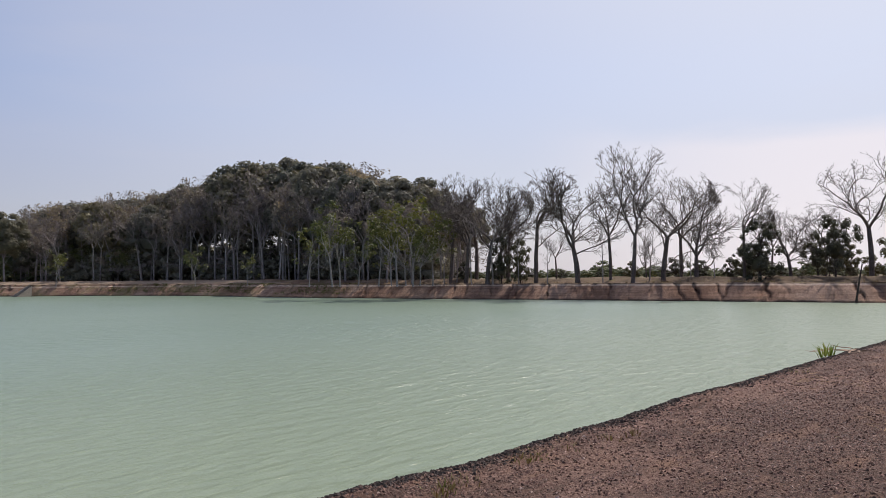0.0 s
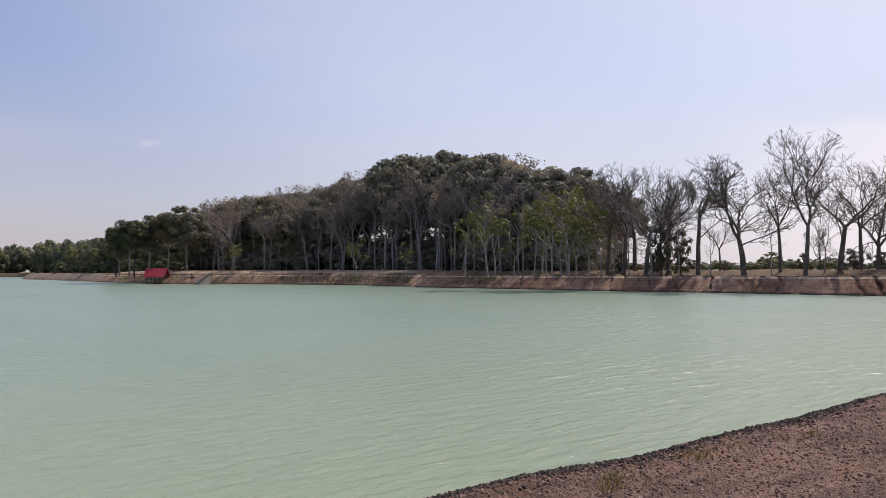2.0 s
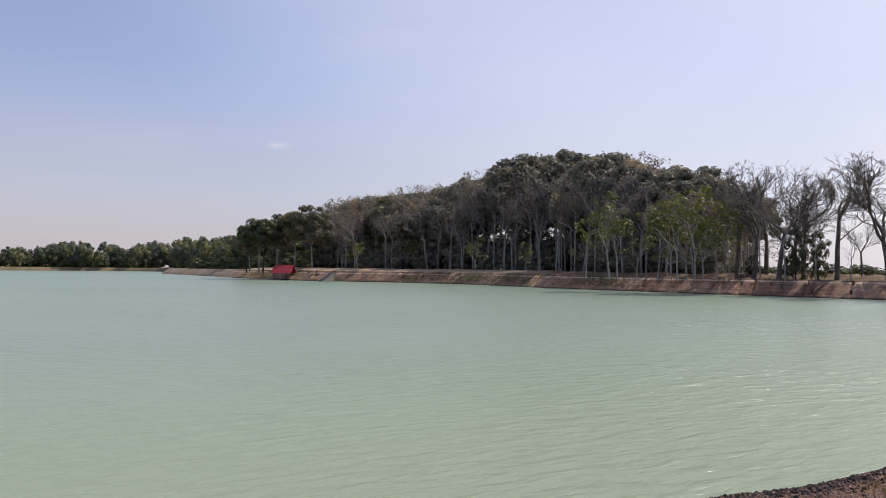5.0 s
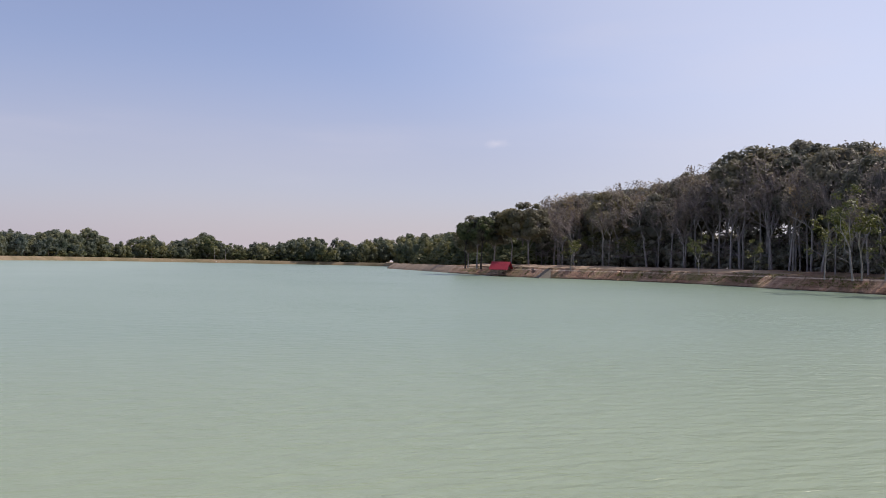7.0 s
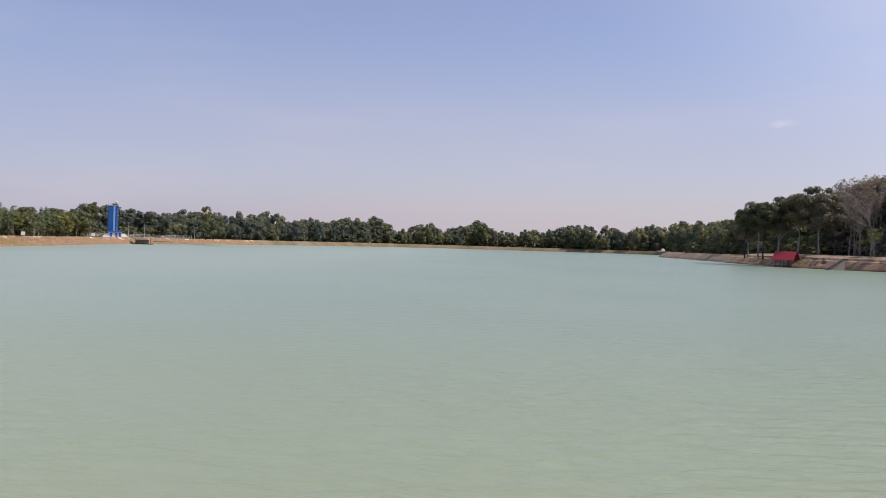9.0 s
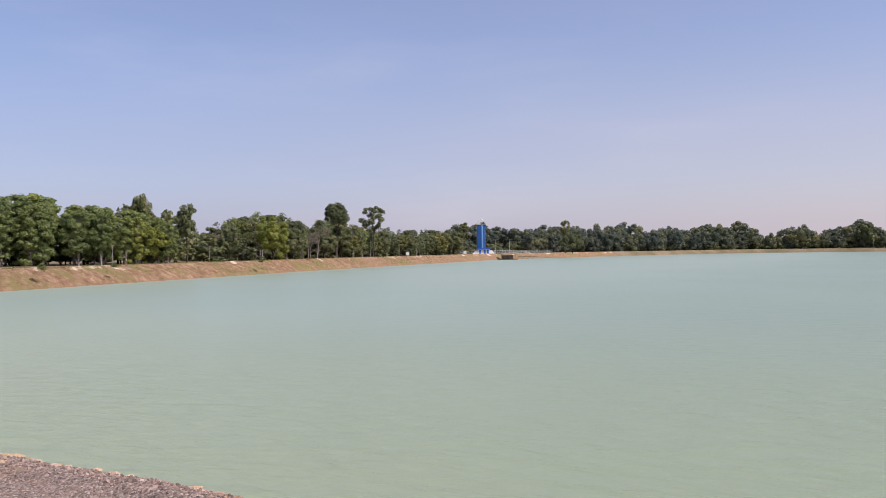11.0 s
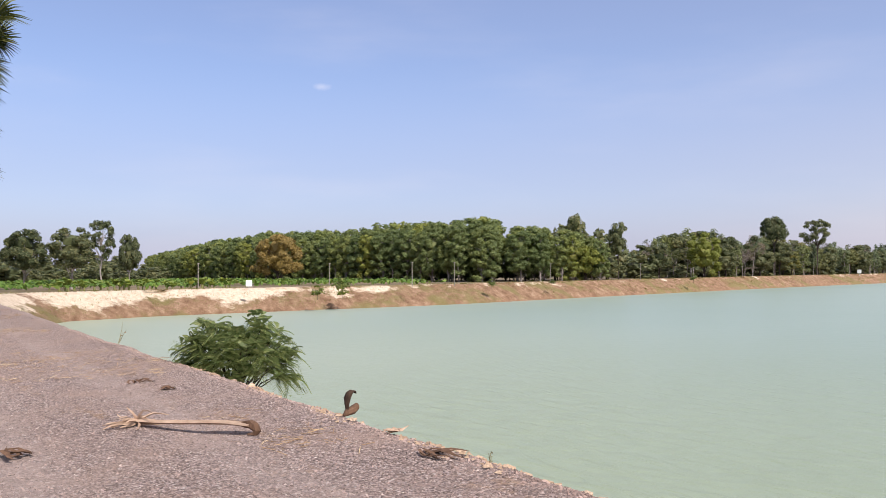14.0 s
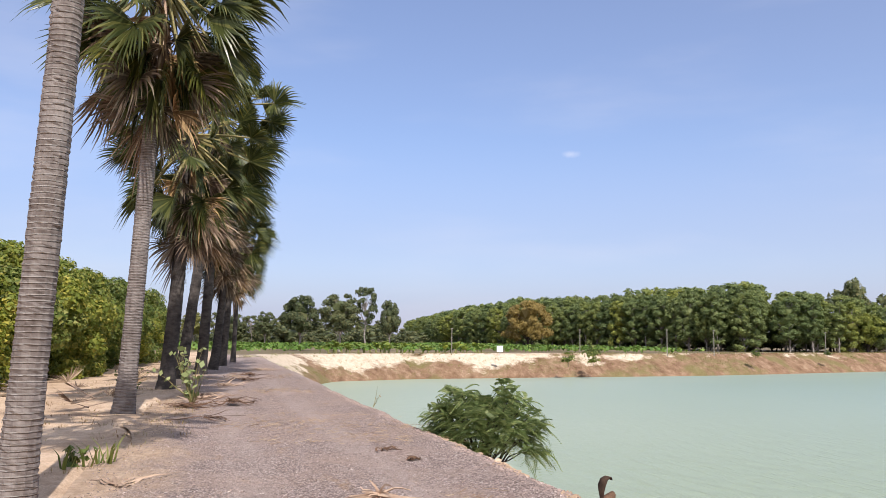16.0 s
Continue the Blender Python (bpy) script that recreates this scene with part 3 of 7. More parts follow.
# ground sheet with the basin left open
bm = bmesh.new()
crest = shore[::6, :2] + outward[::6] * 7.5
ring = [bm.verts.new((x, y, -0.12)) for x, y in crest]
rim = [bm.verts.new((4500 * math.cos(a), 4500 * math.sin(a), -0.12)) for a in np.linspace(0, 2 * math.pi, 48, endpoint=False)]
for loop in (ring, rim):
    for i, v in enumerate(loop):
        bm.edges.new((v, loop[(i + 1) % len(loop)]))
bmesh.ops.triangle_fill(bm, use_beauty=True, use_dissolve=False, edges=bm.edges)
bmesh.ops.recalc_face_normals(bm, faces=bm.faces)
if sum(f.normal.z for f in bm.faces) < 0:
    bmesh.ops.reverse_faces(bm, faces=bm.faces)
me = bpy.data.meshes.new("ground")
bm.to_mesh(me)
bm.free()
me.materials.append(M["field"])
thing("ground", "flat dry farmland with patchy low green growth", "ground", kind="structure", mesh=me)

wx, wy = np.linspace(-176, 164, 18), np.linspace(6.2, 786, 40)
wv = np.stack(np.meshgrid(wx, wy, [WATER], indexing="ij"), -1).reshape(-1, 3)
wi = np.arange(18 * 40).reshape(18, 40)
wq = np.stack([wi[:-1, :-1], wi[1:, :-1], wi[1:, 1:], wi[:-1, 1:]], -1).reshape(-1, 4)
thing("water", "milky green reservoir water with small wind ripples", "water", kind="structure", mesh=fast_mesh("water", wv, wq, M["water"]))

sx, sy = shore[:, 0], shore[:, 1]
EAST = (sx > 90) & (sy > 9) & (sy < 519)
far_ids = np.where(sy >= 515)[0]
NORTH = (np.arange(len(sy)) >= far_ids[0]) & (np.arange(len(sy)) <= far_ids[-1])
EAST &= ~NORTH
WEST = (sx < -75) & (sy > 9) & (sy < 520)
dil = lambda m: m | np.roll(m, 1) | np.roll(m, -1)
LOW, PROFILE = PROFILE, [(-9.0, -5.5, 0.0), (-1.2, -3.2, 0.0), (-0.15, -2.75, 0.1), (0.0, -2.45, 0.12), (0.3, -2.2, 0.12), (0.7, -2.0, 0.12), (1.1, -1.75, 0.13), (1.5, -1.5, 0.12), (1.9, -1.25, 0.12), (2.3, -1.0, 0.12), (2.7, -0.78, 0.12), (3.1, -0.55, 0.12), (3.5, -0.3, 0.12), (3.9, -0.08, 0.08), (4.2, 0.0, 0.06), (4.6, 0.03, 0.05), (5.6, 0.03, 0.05), (7.0, 0.0, 0.05), (10.0, -0.03, 0.04)]
bank("bank_east", dil(EAST & (sy < 340)), M["cut_bank"], "steep reddish-brown earth bank cut by rain gullies", 0.6,
     [(12.0, 0.1, 0.1), (14.5, 0.75, 0.25), (17.0, 0.95, 0.3), (20.0, 0.8, 0.3), (26.0, 0.1, 0.1), (40.0, -0.1, 0.0)], seed=3, fine=3, gullies=120)
PROFILE = LOW
bank("bank_north_east", dil(EAST & (sy >= 340)), M["tan_soil"], "low earth bank of bare tan earth", 0.4, seed=3)
bank("bank_north", dil(NORTH), M["far_bank"], "low far bank of brown earth and olive grass", 0.4, seed=5)
bank("bank_west", dil(WEST), M["bank_west"], "sandy tan bank with dry grass patches", 0.6, seed=7)
WHOLE, PROFILE = PROFILE, [(4.5, 0.06, 0.04), (6.5, 0.36, 0.1), (9.0, 0.72, 0.12), (11.5, 1.0, 0.12), (14.0, 1.02, 0.1), (16.5, 0.9, 0.1)]
bank("bank_top", dil(EAST & (sy < 330) & (sy > 150)), M["tan_soil"], "pale trodden earth slope above the bank", 0.0, seed=3, fade=(150, 185))
PROFILE = WHOLE


# the gravel road on the near bank
def edge_y(x):
    return 4.12 - 0.26 * np.tanh(x / 3.5) + 0.10 * wave_noise(x, 0 * x, 21, 16, 0.05, 1.2) + 0.010 * np.clip(-x - 25, 0, 60)


def road_left(x):
    return -0.1 + 0.045 * np.clip(-x - 18, 0, 60) - 1.6 * np.clip((x + 6) / 10, 0, 1) + 0.25 * wave_noise(x, 0 * x + 3, 31, 12, 0.05, 0.6)


xs = [0.0]
while xs[-1] < 118:
    xs.append(xs[-1] + 0.07 + 0.012 * abs(xs[-1]))
left = [0.0]
while left[-1] > -88:
    left.append(left[-1] - 0.07 - 0.010 * abs(left[-1]))
XS = np.array(left[:0:-1] + xs)
across = np.concatenate([np.linspace(-0.9, 0.9, 60), np.linspace(0.91, 1.0, 14)])
slope = [(0.06, -0.03), (0.16, -0.10), (0.35, -0.25), (0.7, -0.5), (1.3, -0.95), (2.2, -1.6), (3.2, -2.2), (4.0, -2.75), (6.0, -4.0)]
V = []
E_, L_ = edge_y(XS), road_left(XS) - 1.0
for s in across:
    y = (E_ + L_) / 2 + (E_ - L_) / 2 * s
    z = 0.035 * wave_noise(XS, y, 41, 24, 0.25, 3.0) * 0.6 - 0.03 * np.exp(-((y - 1.1) / 0.3) ** 2) - 0.03 * np.exp(-((y - 2.8) / 0.3) ** 2) + 0.06 * np.exp(-((E_ - 0.25 - y) / 0.2) ** 2) * (0.6 + 0.8 * wave_noise(XS, y * 0, 43, 16, 0.2, 2.0))
    V.append(np.stack([XS, y, z], -1))
for off, z in slope:
    w = 0.12 * wave_noise(XS, 0 * XS + off, 45, 18, 0.2, 2.0) * min(1, off * 2)
    V.append(np.stack([XS, E_ + off + w, z + w * 0.5], -1))
V = np.array(V)
idx = np.arange(V.shape[0] * V.shape[1]).reshape(V.shape[:2])
q = np.stack([idx[:-1, :-1], idx[:-1, 1:], idx[1:, 1:], idx[1:, :-1]], -1).reshape(-1, 4)
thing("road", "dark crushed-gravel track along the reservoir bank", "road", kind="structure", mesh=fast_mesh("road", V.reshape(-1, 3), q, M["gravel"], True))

ys = np.concatenate([np.linspace(-60, -14, 24), np.linspace(-13.5, 1.2, 70)])
vx = np.concatenate([np.linspace(-110, -40, 60), np.linspace(-39.5, 6, 160), np.linspace(7, 110, 50)])


def verge_height(X, Y):
    z = 0.05 * wave_noise(X, Y, 51, 24, 0.08, 1.2)
    inside = np.clip((Y - (road_left(X) - 0.85)) / 0.3, 0, 1)
    return z - 0.01 - 0.15 * inside


thing("verge", "bare orange sandy strip beside the track", "ground", kind="structure", mesh=sheet("verge", vx, ys, verge_height, M["orange_sand"]))


# ---- trees ----
def limb(rng, p, d, length, r0, r1, bend, k=5, lift=0.0):
    pts, radii = [Vector(p)], [r0]
    d = Vector(d).normalized()
    for i in range(1, k):
        d = (d + Vector((rng.gauss(0, bend), rng.gauss(0, bend), rng.gauss(0, bend) + lift))).normalized()
        pts.append(pts[-1] + d * length / (k - 1))
        radii.append(r0 + (r1 - r0) * i / (k - 1))
    return pts, radii


def side_dir(rng, d, angle, turn):
    d = Vector(d).normalized()
    s = d.orthogonal().normalized()
    s = Matrix.Rotation(turn, 3, d) @ s
    return (d * math.cos(angle) + s * math.sin(angle)).normalized()


SIDES = (8, 5, 3, 3, 3)


def wood_meshes(levels_out, mat, split, upto=9, twig_mat=None):
    a, b = Shape(), Shape()
    for k, limbs in enumerate(levels_out[:upto]):
        for pts, rad in limbs:
            (a if k < split else b).tube(pts, rad, SIDES[min(k, 4)], cap=False)
    return a.mesh("trunk", mat, smooth=True), b.mesh("twigs", twig_mat or mat) if b.v else None


bm = bmesh.new()
bmesh.ops.create_icosphere(bm, subdivisions=1, radius=1.0)
ICO_V, ICO_F = np.array([tuple(v.co) for v in bm.verts]), np.array([[v.index for v in f.verts] for f in bm.faces])
bm.free()


def foliage_mesh(name, puffs, leaf, cover, mat, seed, flat=0.82, core=0.66, inner=()):
    """Domed sprays of small pointed leaves, each round an added solid ball that blocks light inside. puffs: middle,
    radius, outward direction.
    """
    r = np.random.RandomState(seed)
    c, rad, out = np.array([tuple(p[0]) for p in puffs]), np.array([p[1] for p in puffs]), np.array([tuple(p[2]) for p in puffs])
    n = np.maximum(5, cover * 3 * math.pi * rad ** 2 / (0.42 * leaf ** 2)).astype(int)
    k = np.repeat(np.arange(len(c)), n)
    d = r.randn(len(k), 3)
    d /= np.linalg.norm(d, axis=1)[:, None]
    d += out[k] * 0.5 + [0, 0, 0.2]
    d /= np.linalg.norm(d, axis=1)[:, None]
    p = c[k] + d * (rad[k] * (0.70 + 0.40 * r.rand(len(k))))[:, None] * [1, 1, flat]
    face = d + r.randn(len(k), 3) * 0.42 + [0, 0, 0.3]
    face /= np.linalg.norm(face, axis=1)[:, None]
    ax = np.cross(face, r.randn(len(k), 3))
    ax /= np.linalg.norm(ax, axis=1)[:, None] + 1e-6
    sd = np.cross(face, ax)
    s = leaf * r.uniform(0.6, 1.4, len(k))[:, None]
    v = [np.stack([p + ax * s * 0.6, p - ax * s * 0.4 + sd * s * 0.42, p - ax * s * 0.4 - sd * s * 0.42], 1).reshape(-1, 3)]
    f = [np.arange(len(k) * 3).reshape(-1, 3)]
    total = len(k) * 3
    for mid, size in [(q[0], q[1] * core) for q in puffs] + list(inner):
        v.append(ICO_V * size * r.uniform(0.75, 1.15, (12, 1)) * [1, 1, flat] + np.array(tuple(mid)))
        f.append(ICO_F + total)
        total += 12
    return fast_mesh(name, np.concatenate(v), np.concatenate(f), mat)


def leaf_mesh(name, centres, radius, per, size, mat, seed, flat=0.75, droop=0.0, core=()):
    """Many small kite-shaped leaves scattered in clumps, with sprays of larger ones deep inside."""
    r = np.random.RandomState(seed)
    c = np.repeat(np.array([tuple(x) for x in centres]), per, 0)
    n = len(c)
    d = r.randn(n, 3)
    d /= np.linalg.norm(d, axis=1)[:, None]
    d[:, 2] = np.where(d[:, 2] < -0.3, -d[:, 2] * 0.6, d[:, 2])
    rad = radius * r.rand(n) ** 0.36 * np.repeat(r.uniform(0.65, 1.25, len(centres)), per)
    p = c + d * rad[:, None] * [1, 1, flat]
    face = d + r.randn(n, 3) * 0.38 + [0, 0, 0.35]                # leaves lie along the clump's outside
    face /= np.linalg.norm(face, axis=1)[:, None]
    ax = np.cross(face, r.randn(n, 3)) - [0, 0, droop]
    ax /= np.linalg.norm(ax, axis=1)[:, None] + 1e-6
    sd = np.cross(face, ax)
    sd /= np.linalg.norm(sd, axis=1)[:, None] + 1e-6
    s = size * r.uniform(0.6, 1.35, n)[:, None]
    if len(core):
        k = np.repeat(np.array([(*c_, s_) for c_, s_ in core]), 7, 0)
        m = len(k)
        p = np.concatenate([p, k[:, :3] + r.randn(m, 3) * k[:, 3:] * 0.22])
        t = np.linalg.qr(r.randn(m, 3, 3))[0]
        ax, sd = np.concatenate([ax, t[:, 0]]), np.concatenate([sd, t[:, 1]])
        s = np.concatenate([s, k[:, 3:] * r.uniform(0.6, 0.95, (m, 1))])
        n += m
    v = np.stack([p - ax * s * 0.5, p + sd * s * 0.36 + ax * s * 0.05, p + ax * s * 0.6, p - sd * s * 0.36 + ax * s * 0.05], 1).reshape(-1, 3)
    return fast_mesh(name, v, np.arange(n * 4).reshape(n, 4), mat)


M["bark_grey"] = bark("bark_grey", (0.25, 0.215, 0.20), (0.55, 0.49, 0.45))
M["bark_bare"] = bark("bark_bare", (0.09, 0.072, 0.062), (0.25, 0.21, 0.185))
M["bark_pale"] = bark("bark_pale", (0.24, 0.205, 0.18), (0.48, 0.43, 0.39))
M["bark_dark"] = bark("bark_dark", (0.05, 0.04, 0.034), (0.13, 0.105, 0.09))
M["bark_twig"] = bark("bark_twig", (0.19, 0.155, 0.145), (0.41, 0.345, 0.32))
M["leaf_weep"] = leafage("leaf_weep", (0.11, 0.145, 0.075), (0.17, 0.21, 0.105), (0.26, 0.29, 0.15), 0.4)
M["leaf_forest"] = leafage("leaf_forest", (0.155, 0.148, 0.112), (0.19, 0.18, 0.135), (0.225, 0.21, 0.155), 0.46)
# undergrowth leaves, paled in the colour to imitate haze among the trunks
M["leaf_under_hazed"] = leafage("leaf_under_hazed", (0.21, 0.205, 0.165), (0.30, 0.29, 0.235), (0.40, 0.375, 0.295), 0.48)
M["leaf_dark"] = leafage("leaf_dark", (0.065, 0.062, 0.04), (0.095, 0.09, 0.055), (0.14, 0.13, 0.075), 0.35)
# far shore leaves, paled and blued in the colour to imitate distance haze
M["leaf_belt_hazed"] = leafage("leaf_belt_hazed", (0.10, 0.115, 0.082), (0.14, 0.155, 0.108), (0.19, 0.20, 0.14), 0.42)
M["leaf_dry"] = leafage("leaf_dry", (0.18, 0.15, 0.125), (0.24, 0.20, 0.165), (0.30, 0.26, 0.20), 0.42)
M["leaf_young"] = leafage("leaf_young", (0.085, 0.098, 0.03), (0.13, 0.138, 0.04), (0.20, 0.19, 0.065), 0.38)
M["leaf_bright"] = leafage("leaf_bright", (0.075, 0.105, 0.025), (0.12, 0.155, 0.035), (0.20, 0.21, 0.055), 0.3)
bn, bl = M["leaf_belt_hazed"].node_tree.nodes, M["leaf_belt_hazed"].node_tree.links
belt_bsdf = next(k for k in bn if k.type == "BSDF_PRINCIPLED")
kinds_ = ramp(bn, bl, grain(bn, bl, coords(bn, bl), 0.075, 3, 0.55), (0.34, (0.55, 0.66, 0.80)), (0.47, (0.85, 0.92, 1.0)), (0.55, (1.15, 1.12, 1.0)), (0.66, (1.75, 1.55, 1.05)))
tint_ = blend(bn, bl, belt_bsdf.inputs["Base Color"].links[0].from_socket, kinds_, 1.0, "MULTIPLY")
for k in [k for k in bn if k.type in ("BSDF_PRINCIPLED", "BSDF_TRANSLUCENT")]:
    bl.new(tint_, k.inputs[0])
M["leaf_rubber"] = leafage("leaf_rubber", (0.14, 0.185, 0.07), (0.205, 0.25, 0.09), (0.29, 0.32, 0.115), 0.44)
M["leaf_far"] = leafage("leaf_far", (0.095, 0.115, 0.055), (0.15, 0.17, 0.075), (0.25, 0.235, 0.105), 0.4)
M["leaf_brown"] = leafage("leaf_brown", (0.20, 0.15, 0.05), (0.29, 0.215, 0.07), (0.38, 0.28, 0.10), 0.35)

PROTO = {}


def prototype(kind, name, label, wood, leaves=None):
    trunk, twigs = wood
    ob = thing(name, label, "tree")
    put("trunk", trunk, ob)
    if twigs:
        tagged(put("crown", twigs, ob), kind="stuff")
    if leaves:
        tagged(put("foliage", leaves, ob), kind="stuff")
    PROTO.setdefault(kind, []).append([ob, False])
    return ob


def plant(kind, i, x, y, z, scale, turn, group="", label="", wide=1.0):
    """Stand a tree of a kind at a place: the first is the built one, the rest are copies."""
    slot = PROTO[kind][i % len(PROTO[kind])]
    m = pose(x, y, z, 0, 0, turn)
    if slot[1]:
        ob = copy_thing(slot[0], m)
    else:
        ob, slot[1] = slot[0], True
    ob.matrix_basis = m @ Matrix.Diagonal((scale * wide, scale * wide, scale, 1))
    return tagged(ob, label, "", group)


def shell(i, n, low):
    """Evenly spread directions, from a lowest height up to straight up."""
    z = low + (0.97 - low) * (i + 0.5) / n
    a = i * 2.39996
    k = math.sqrt(max(0.0, 1 - z * z))
    return Vector((k * math.cos(a), k * math.sin(a), z))


def bow(rng, p, q, rise, k, wobble):
    """Points of a limb from p to q that sets out along a given direction."""
    c = p + rise
    out = []
    for i in range(k):
        t = i / (k - 1)
        w = wobble * math.sin(t * 3.14)
        out.append(p * (1 - t) ** 2 + c * 2 * t * (1 - t) + q * t * t + Vector((rng.gauss(0, w), rng.gauss(0, w), rng.gauss(0, w))))
    return out


def lobed_tree(seed, height, base, width, girth, lobes, size, low=-0.55, lumpy=0.18, hollow=False, skirt=0.0):
    """A crown of rounded lobes on limbs; returns its limbs, its lobes and the added solid balls that block light deep
    inside.
    """
    rng = random.Random(seed)
    mid, rad = Vector((0, 0, height * (base + 1) / 2)), Vector((width / 2, width / 2, height * (1 - base) / 2))
    stem = [Vector((rng.gauss(0, 0.05) * i, rng.gauss(0, 0.05) * i, -0.3 + height * 0.75 * i / 6)) for i in range(7)]
    out = [[(stem, [girth * (1.3 if i == 0 else 1 - 0.11 * i) for i in range(7)])], []]
    puffs, turn = [], rng.uniform(0, 6.28)
    for j in range(lobes):
        d = shell(j, lobes, low)
        d = (d + Vector((rng.gauss(0, 0.16), rng.gauss(0, 0.16), rng.gauss(0, 0.16)))).normalized()
        calm_ = 1 - 0.85 * max(0.0, d.z)
        bulge = 1 + calm_ * lumpy * math.sin(2 * math.atan2(d.y, d.x) + turn + 2.2 * d.z) + calm_ * lumpy * 0.7 * math.sin(3 * math.atan2(d.y, d.x) - turn - 4 * d.z)
        flat = math.hypot(d.x, d.y)
        if d.z < 0 and 0 < flat < skirt:                         # low boughs reach out as far as the rest
            d = Vector((d.x * skirt / flat, d.y * skirt / flat, d.z))
        q = size * rng.uniform(0.7, 1.25)
        far = bulge * rng.uniform(0.88, 1.04)
        wide_, tall_ = max(0.3, 1 - 0.8 * q / rad.x) * far, max(0.3, 1 - 0.75 * q / rad.z) * far
        c = mid + Vector((d.x * rad.x * wide_, d.y * rad.y * wide_, d.z * rad.z * tall_))
        puffs.append((c, q, d))
        z = min(max(height * base * 0.8, c.z - 0.8 * math.hypot(c.x, c.y)), height * 0.72)
        p = stem[min(6, max(0, int(z / (height * 0.75) * 6)))]
        out[1].append((bow(rng, p, c, Vector((0, 0, (c - p).length * 0.35)), 4, 0.08), [girth * 0.38, girth * 0.28, girth * 0.18, girth * 0.08]))
    inner = [] if hollow else [(mid + Vector((0, 0, rad.z * k)), min(rad.x, rad.z) * 0.5) for k in (-0.4, 0.0, 0.35)]
    return out, puffs, inner


def forked_tree(seed, height, fork, width, girth, depth=5, first=3, least=0.016, wild=0.17, shoots=2):
    """A trunk that divides again and again into winding limbs, up to a rounded crown of twigs; returns limbs by level and the twig ends."""
    rng = random.Random(seed)
    mid, rad = Vector((0, 0, height * (fork * 0.8 + 1) / 2)), Vector((width / 2, width / 2, height * (1 - fork * 0.8) / 2))
    out, ends = [[] for _ in range(depth + 1)], []

    def winding(p, d, ln, r0, r1, steps, wobble, lift, reach=0.0):
        pts, radii, stop = [p], [r0], False
        for i in range(steps):
            go = (pts[-1] - mid + Vector((0, 0, rad.z * 0.5))).normalized() * reach
            d = (d + go + Vector((rng.gauss(0, wobble), rng.gauss(0, wobble), rng.gauss(0, wobble) + lift))).normalized()
            q = pts[-1] + d * ln / steps
            e = Vector(((q.x - mid.x) / rad.x, (q.y - mid.y) / rad.y, (q.z - mid.z) / rad.z))
            if e.length > 1 and q.z > height * fork:
                e = e / e.length * rng.uniform(0.92, 1.02)
                q = mid + Vector((e.x * rad.x, e.y * rad.y, e.z * rad.z))
                stop = True
            pts.append(q)
            radii.append(max(least, r0 + (r1 - r0) * (i + 1) / steps))
            if stop and i > 0:
                break
        return pts, radii, d

    def grow(p, d, ln, r, k):
        steps = (6, 5, 4, 3, 2, 2)[min(k, 5)]
        pts, radii, d = winding(p, d, ln, r, r * 0.62, steps, wild if k < 4 else 0.24, (0.03, 0.07, 0.05, 0.04, 0.06, 0.08)[min(k, 5)], (0, 0.03, 0.07, 0.10, 0.13, 0.13)[min(k, 5)])
        steps = len(pts) - 1
        out[k].append((pts, radii))
        if k == depth:
            ends.append(pts[-1])
            return
        turn = rng.uniform(0, 6.28)
        for j in range(first if k == 0 else 2):
            grow(pts[-1], side_dir(rng, d, rng.uniform(0.34, 0.85) if k else rng.uniform(0.3, 0.62), turn + j * 6.28 / (first if k == 0 else 2) + rng.uniform(-0.5, 0.5)), (height * (1 - fork) * 0.44 if k == 0 else ln) * rng.uniform(0.62, 0.86) * (1.0 if k < 3 else 0.8), radii[-1] * 0.8, k + 1)
        for j in range(0 if k == 0 else shoots):
            i = rng.randint(1, steps - 1) if steps > 1 else 0
            side = (pts[i] - Vector((0, 0, pts[i].z))) * (0.6 / max(1.0, width * 0.5))
            go = side_dir(rng, d, rng.uniform(0.5, 1.0), rng.uniform(0, 6.28)) + side + Vector((0, 0, 0.2))
            grow(pts[i], go.normalized(), ln * rng.uniform(0.45, 0.72) * (1.0 if k < 3 else 0.8), radii[i] * 0.52, k + 1)

    lean = Vector((rng.gauss(0, 0.025), rng.gauss(0, 0.025), 1))
    pts, radii, d = winding(Vector((0, 0, -0.3)), lean, height * fork, girth * 1.25, girth * 0.8, 6, 0.03, 0.12)
    radii[1] = girth
    out[0].append((pts, radii))
    for j in range(first):
        grow(pts[-1], side_dir(rng, d, rng.uniform(0.25, 0.68), j * 6.28 / first + rng.uniform(-0.5, 0.5)), height * (1 - fork) * rng.uniform(0.36, 0.5), girth * 0.62, 1)
    for j in range(rng.randint(0, 2)):
        i = rng.randint(3, 5)
        grow(pts[i], side_dir(rng, d, rng.uniform(0.8, 1.2), rng.uniform(0, 6.28)), height * (1 - fork) * rng.uniform(0.28, 0.42), girth * 0.4, 2)
    return out, ends


def sprays(tips, size, rng):
    return [(t, size * rng.uniform(0.6, 1.3), Vector((0, 0, 0.4))) for t in tips]


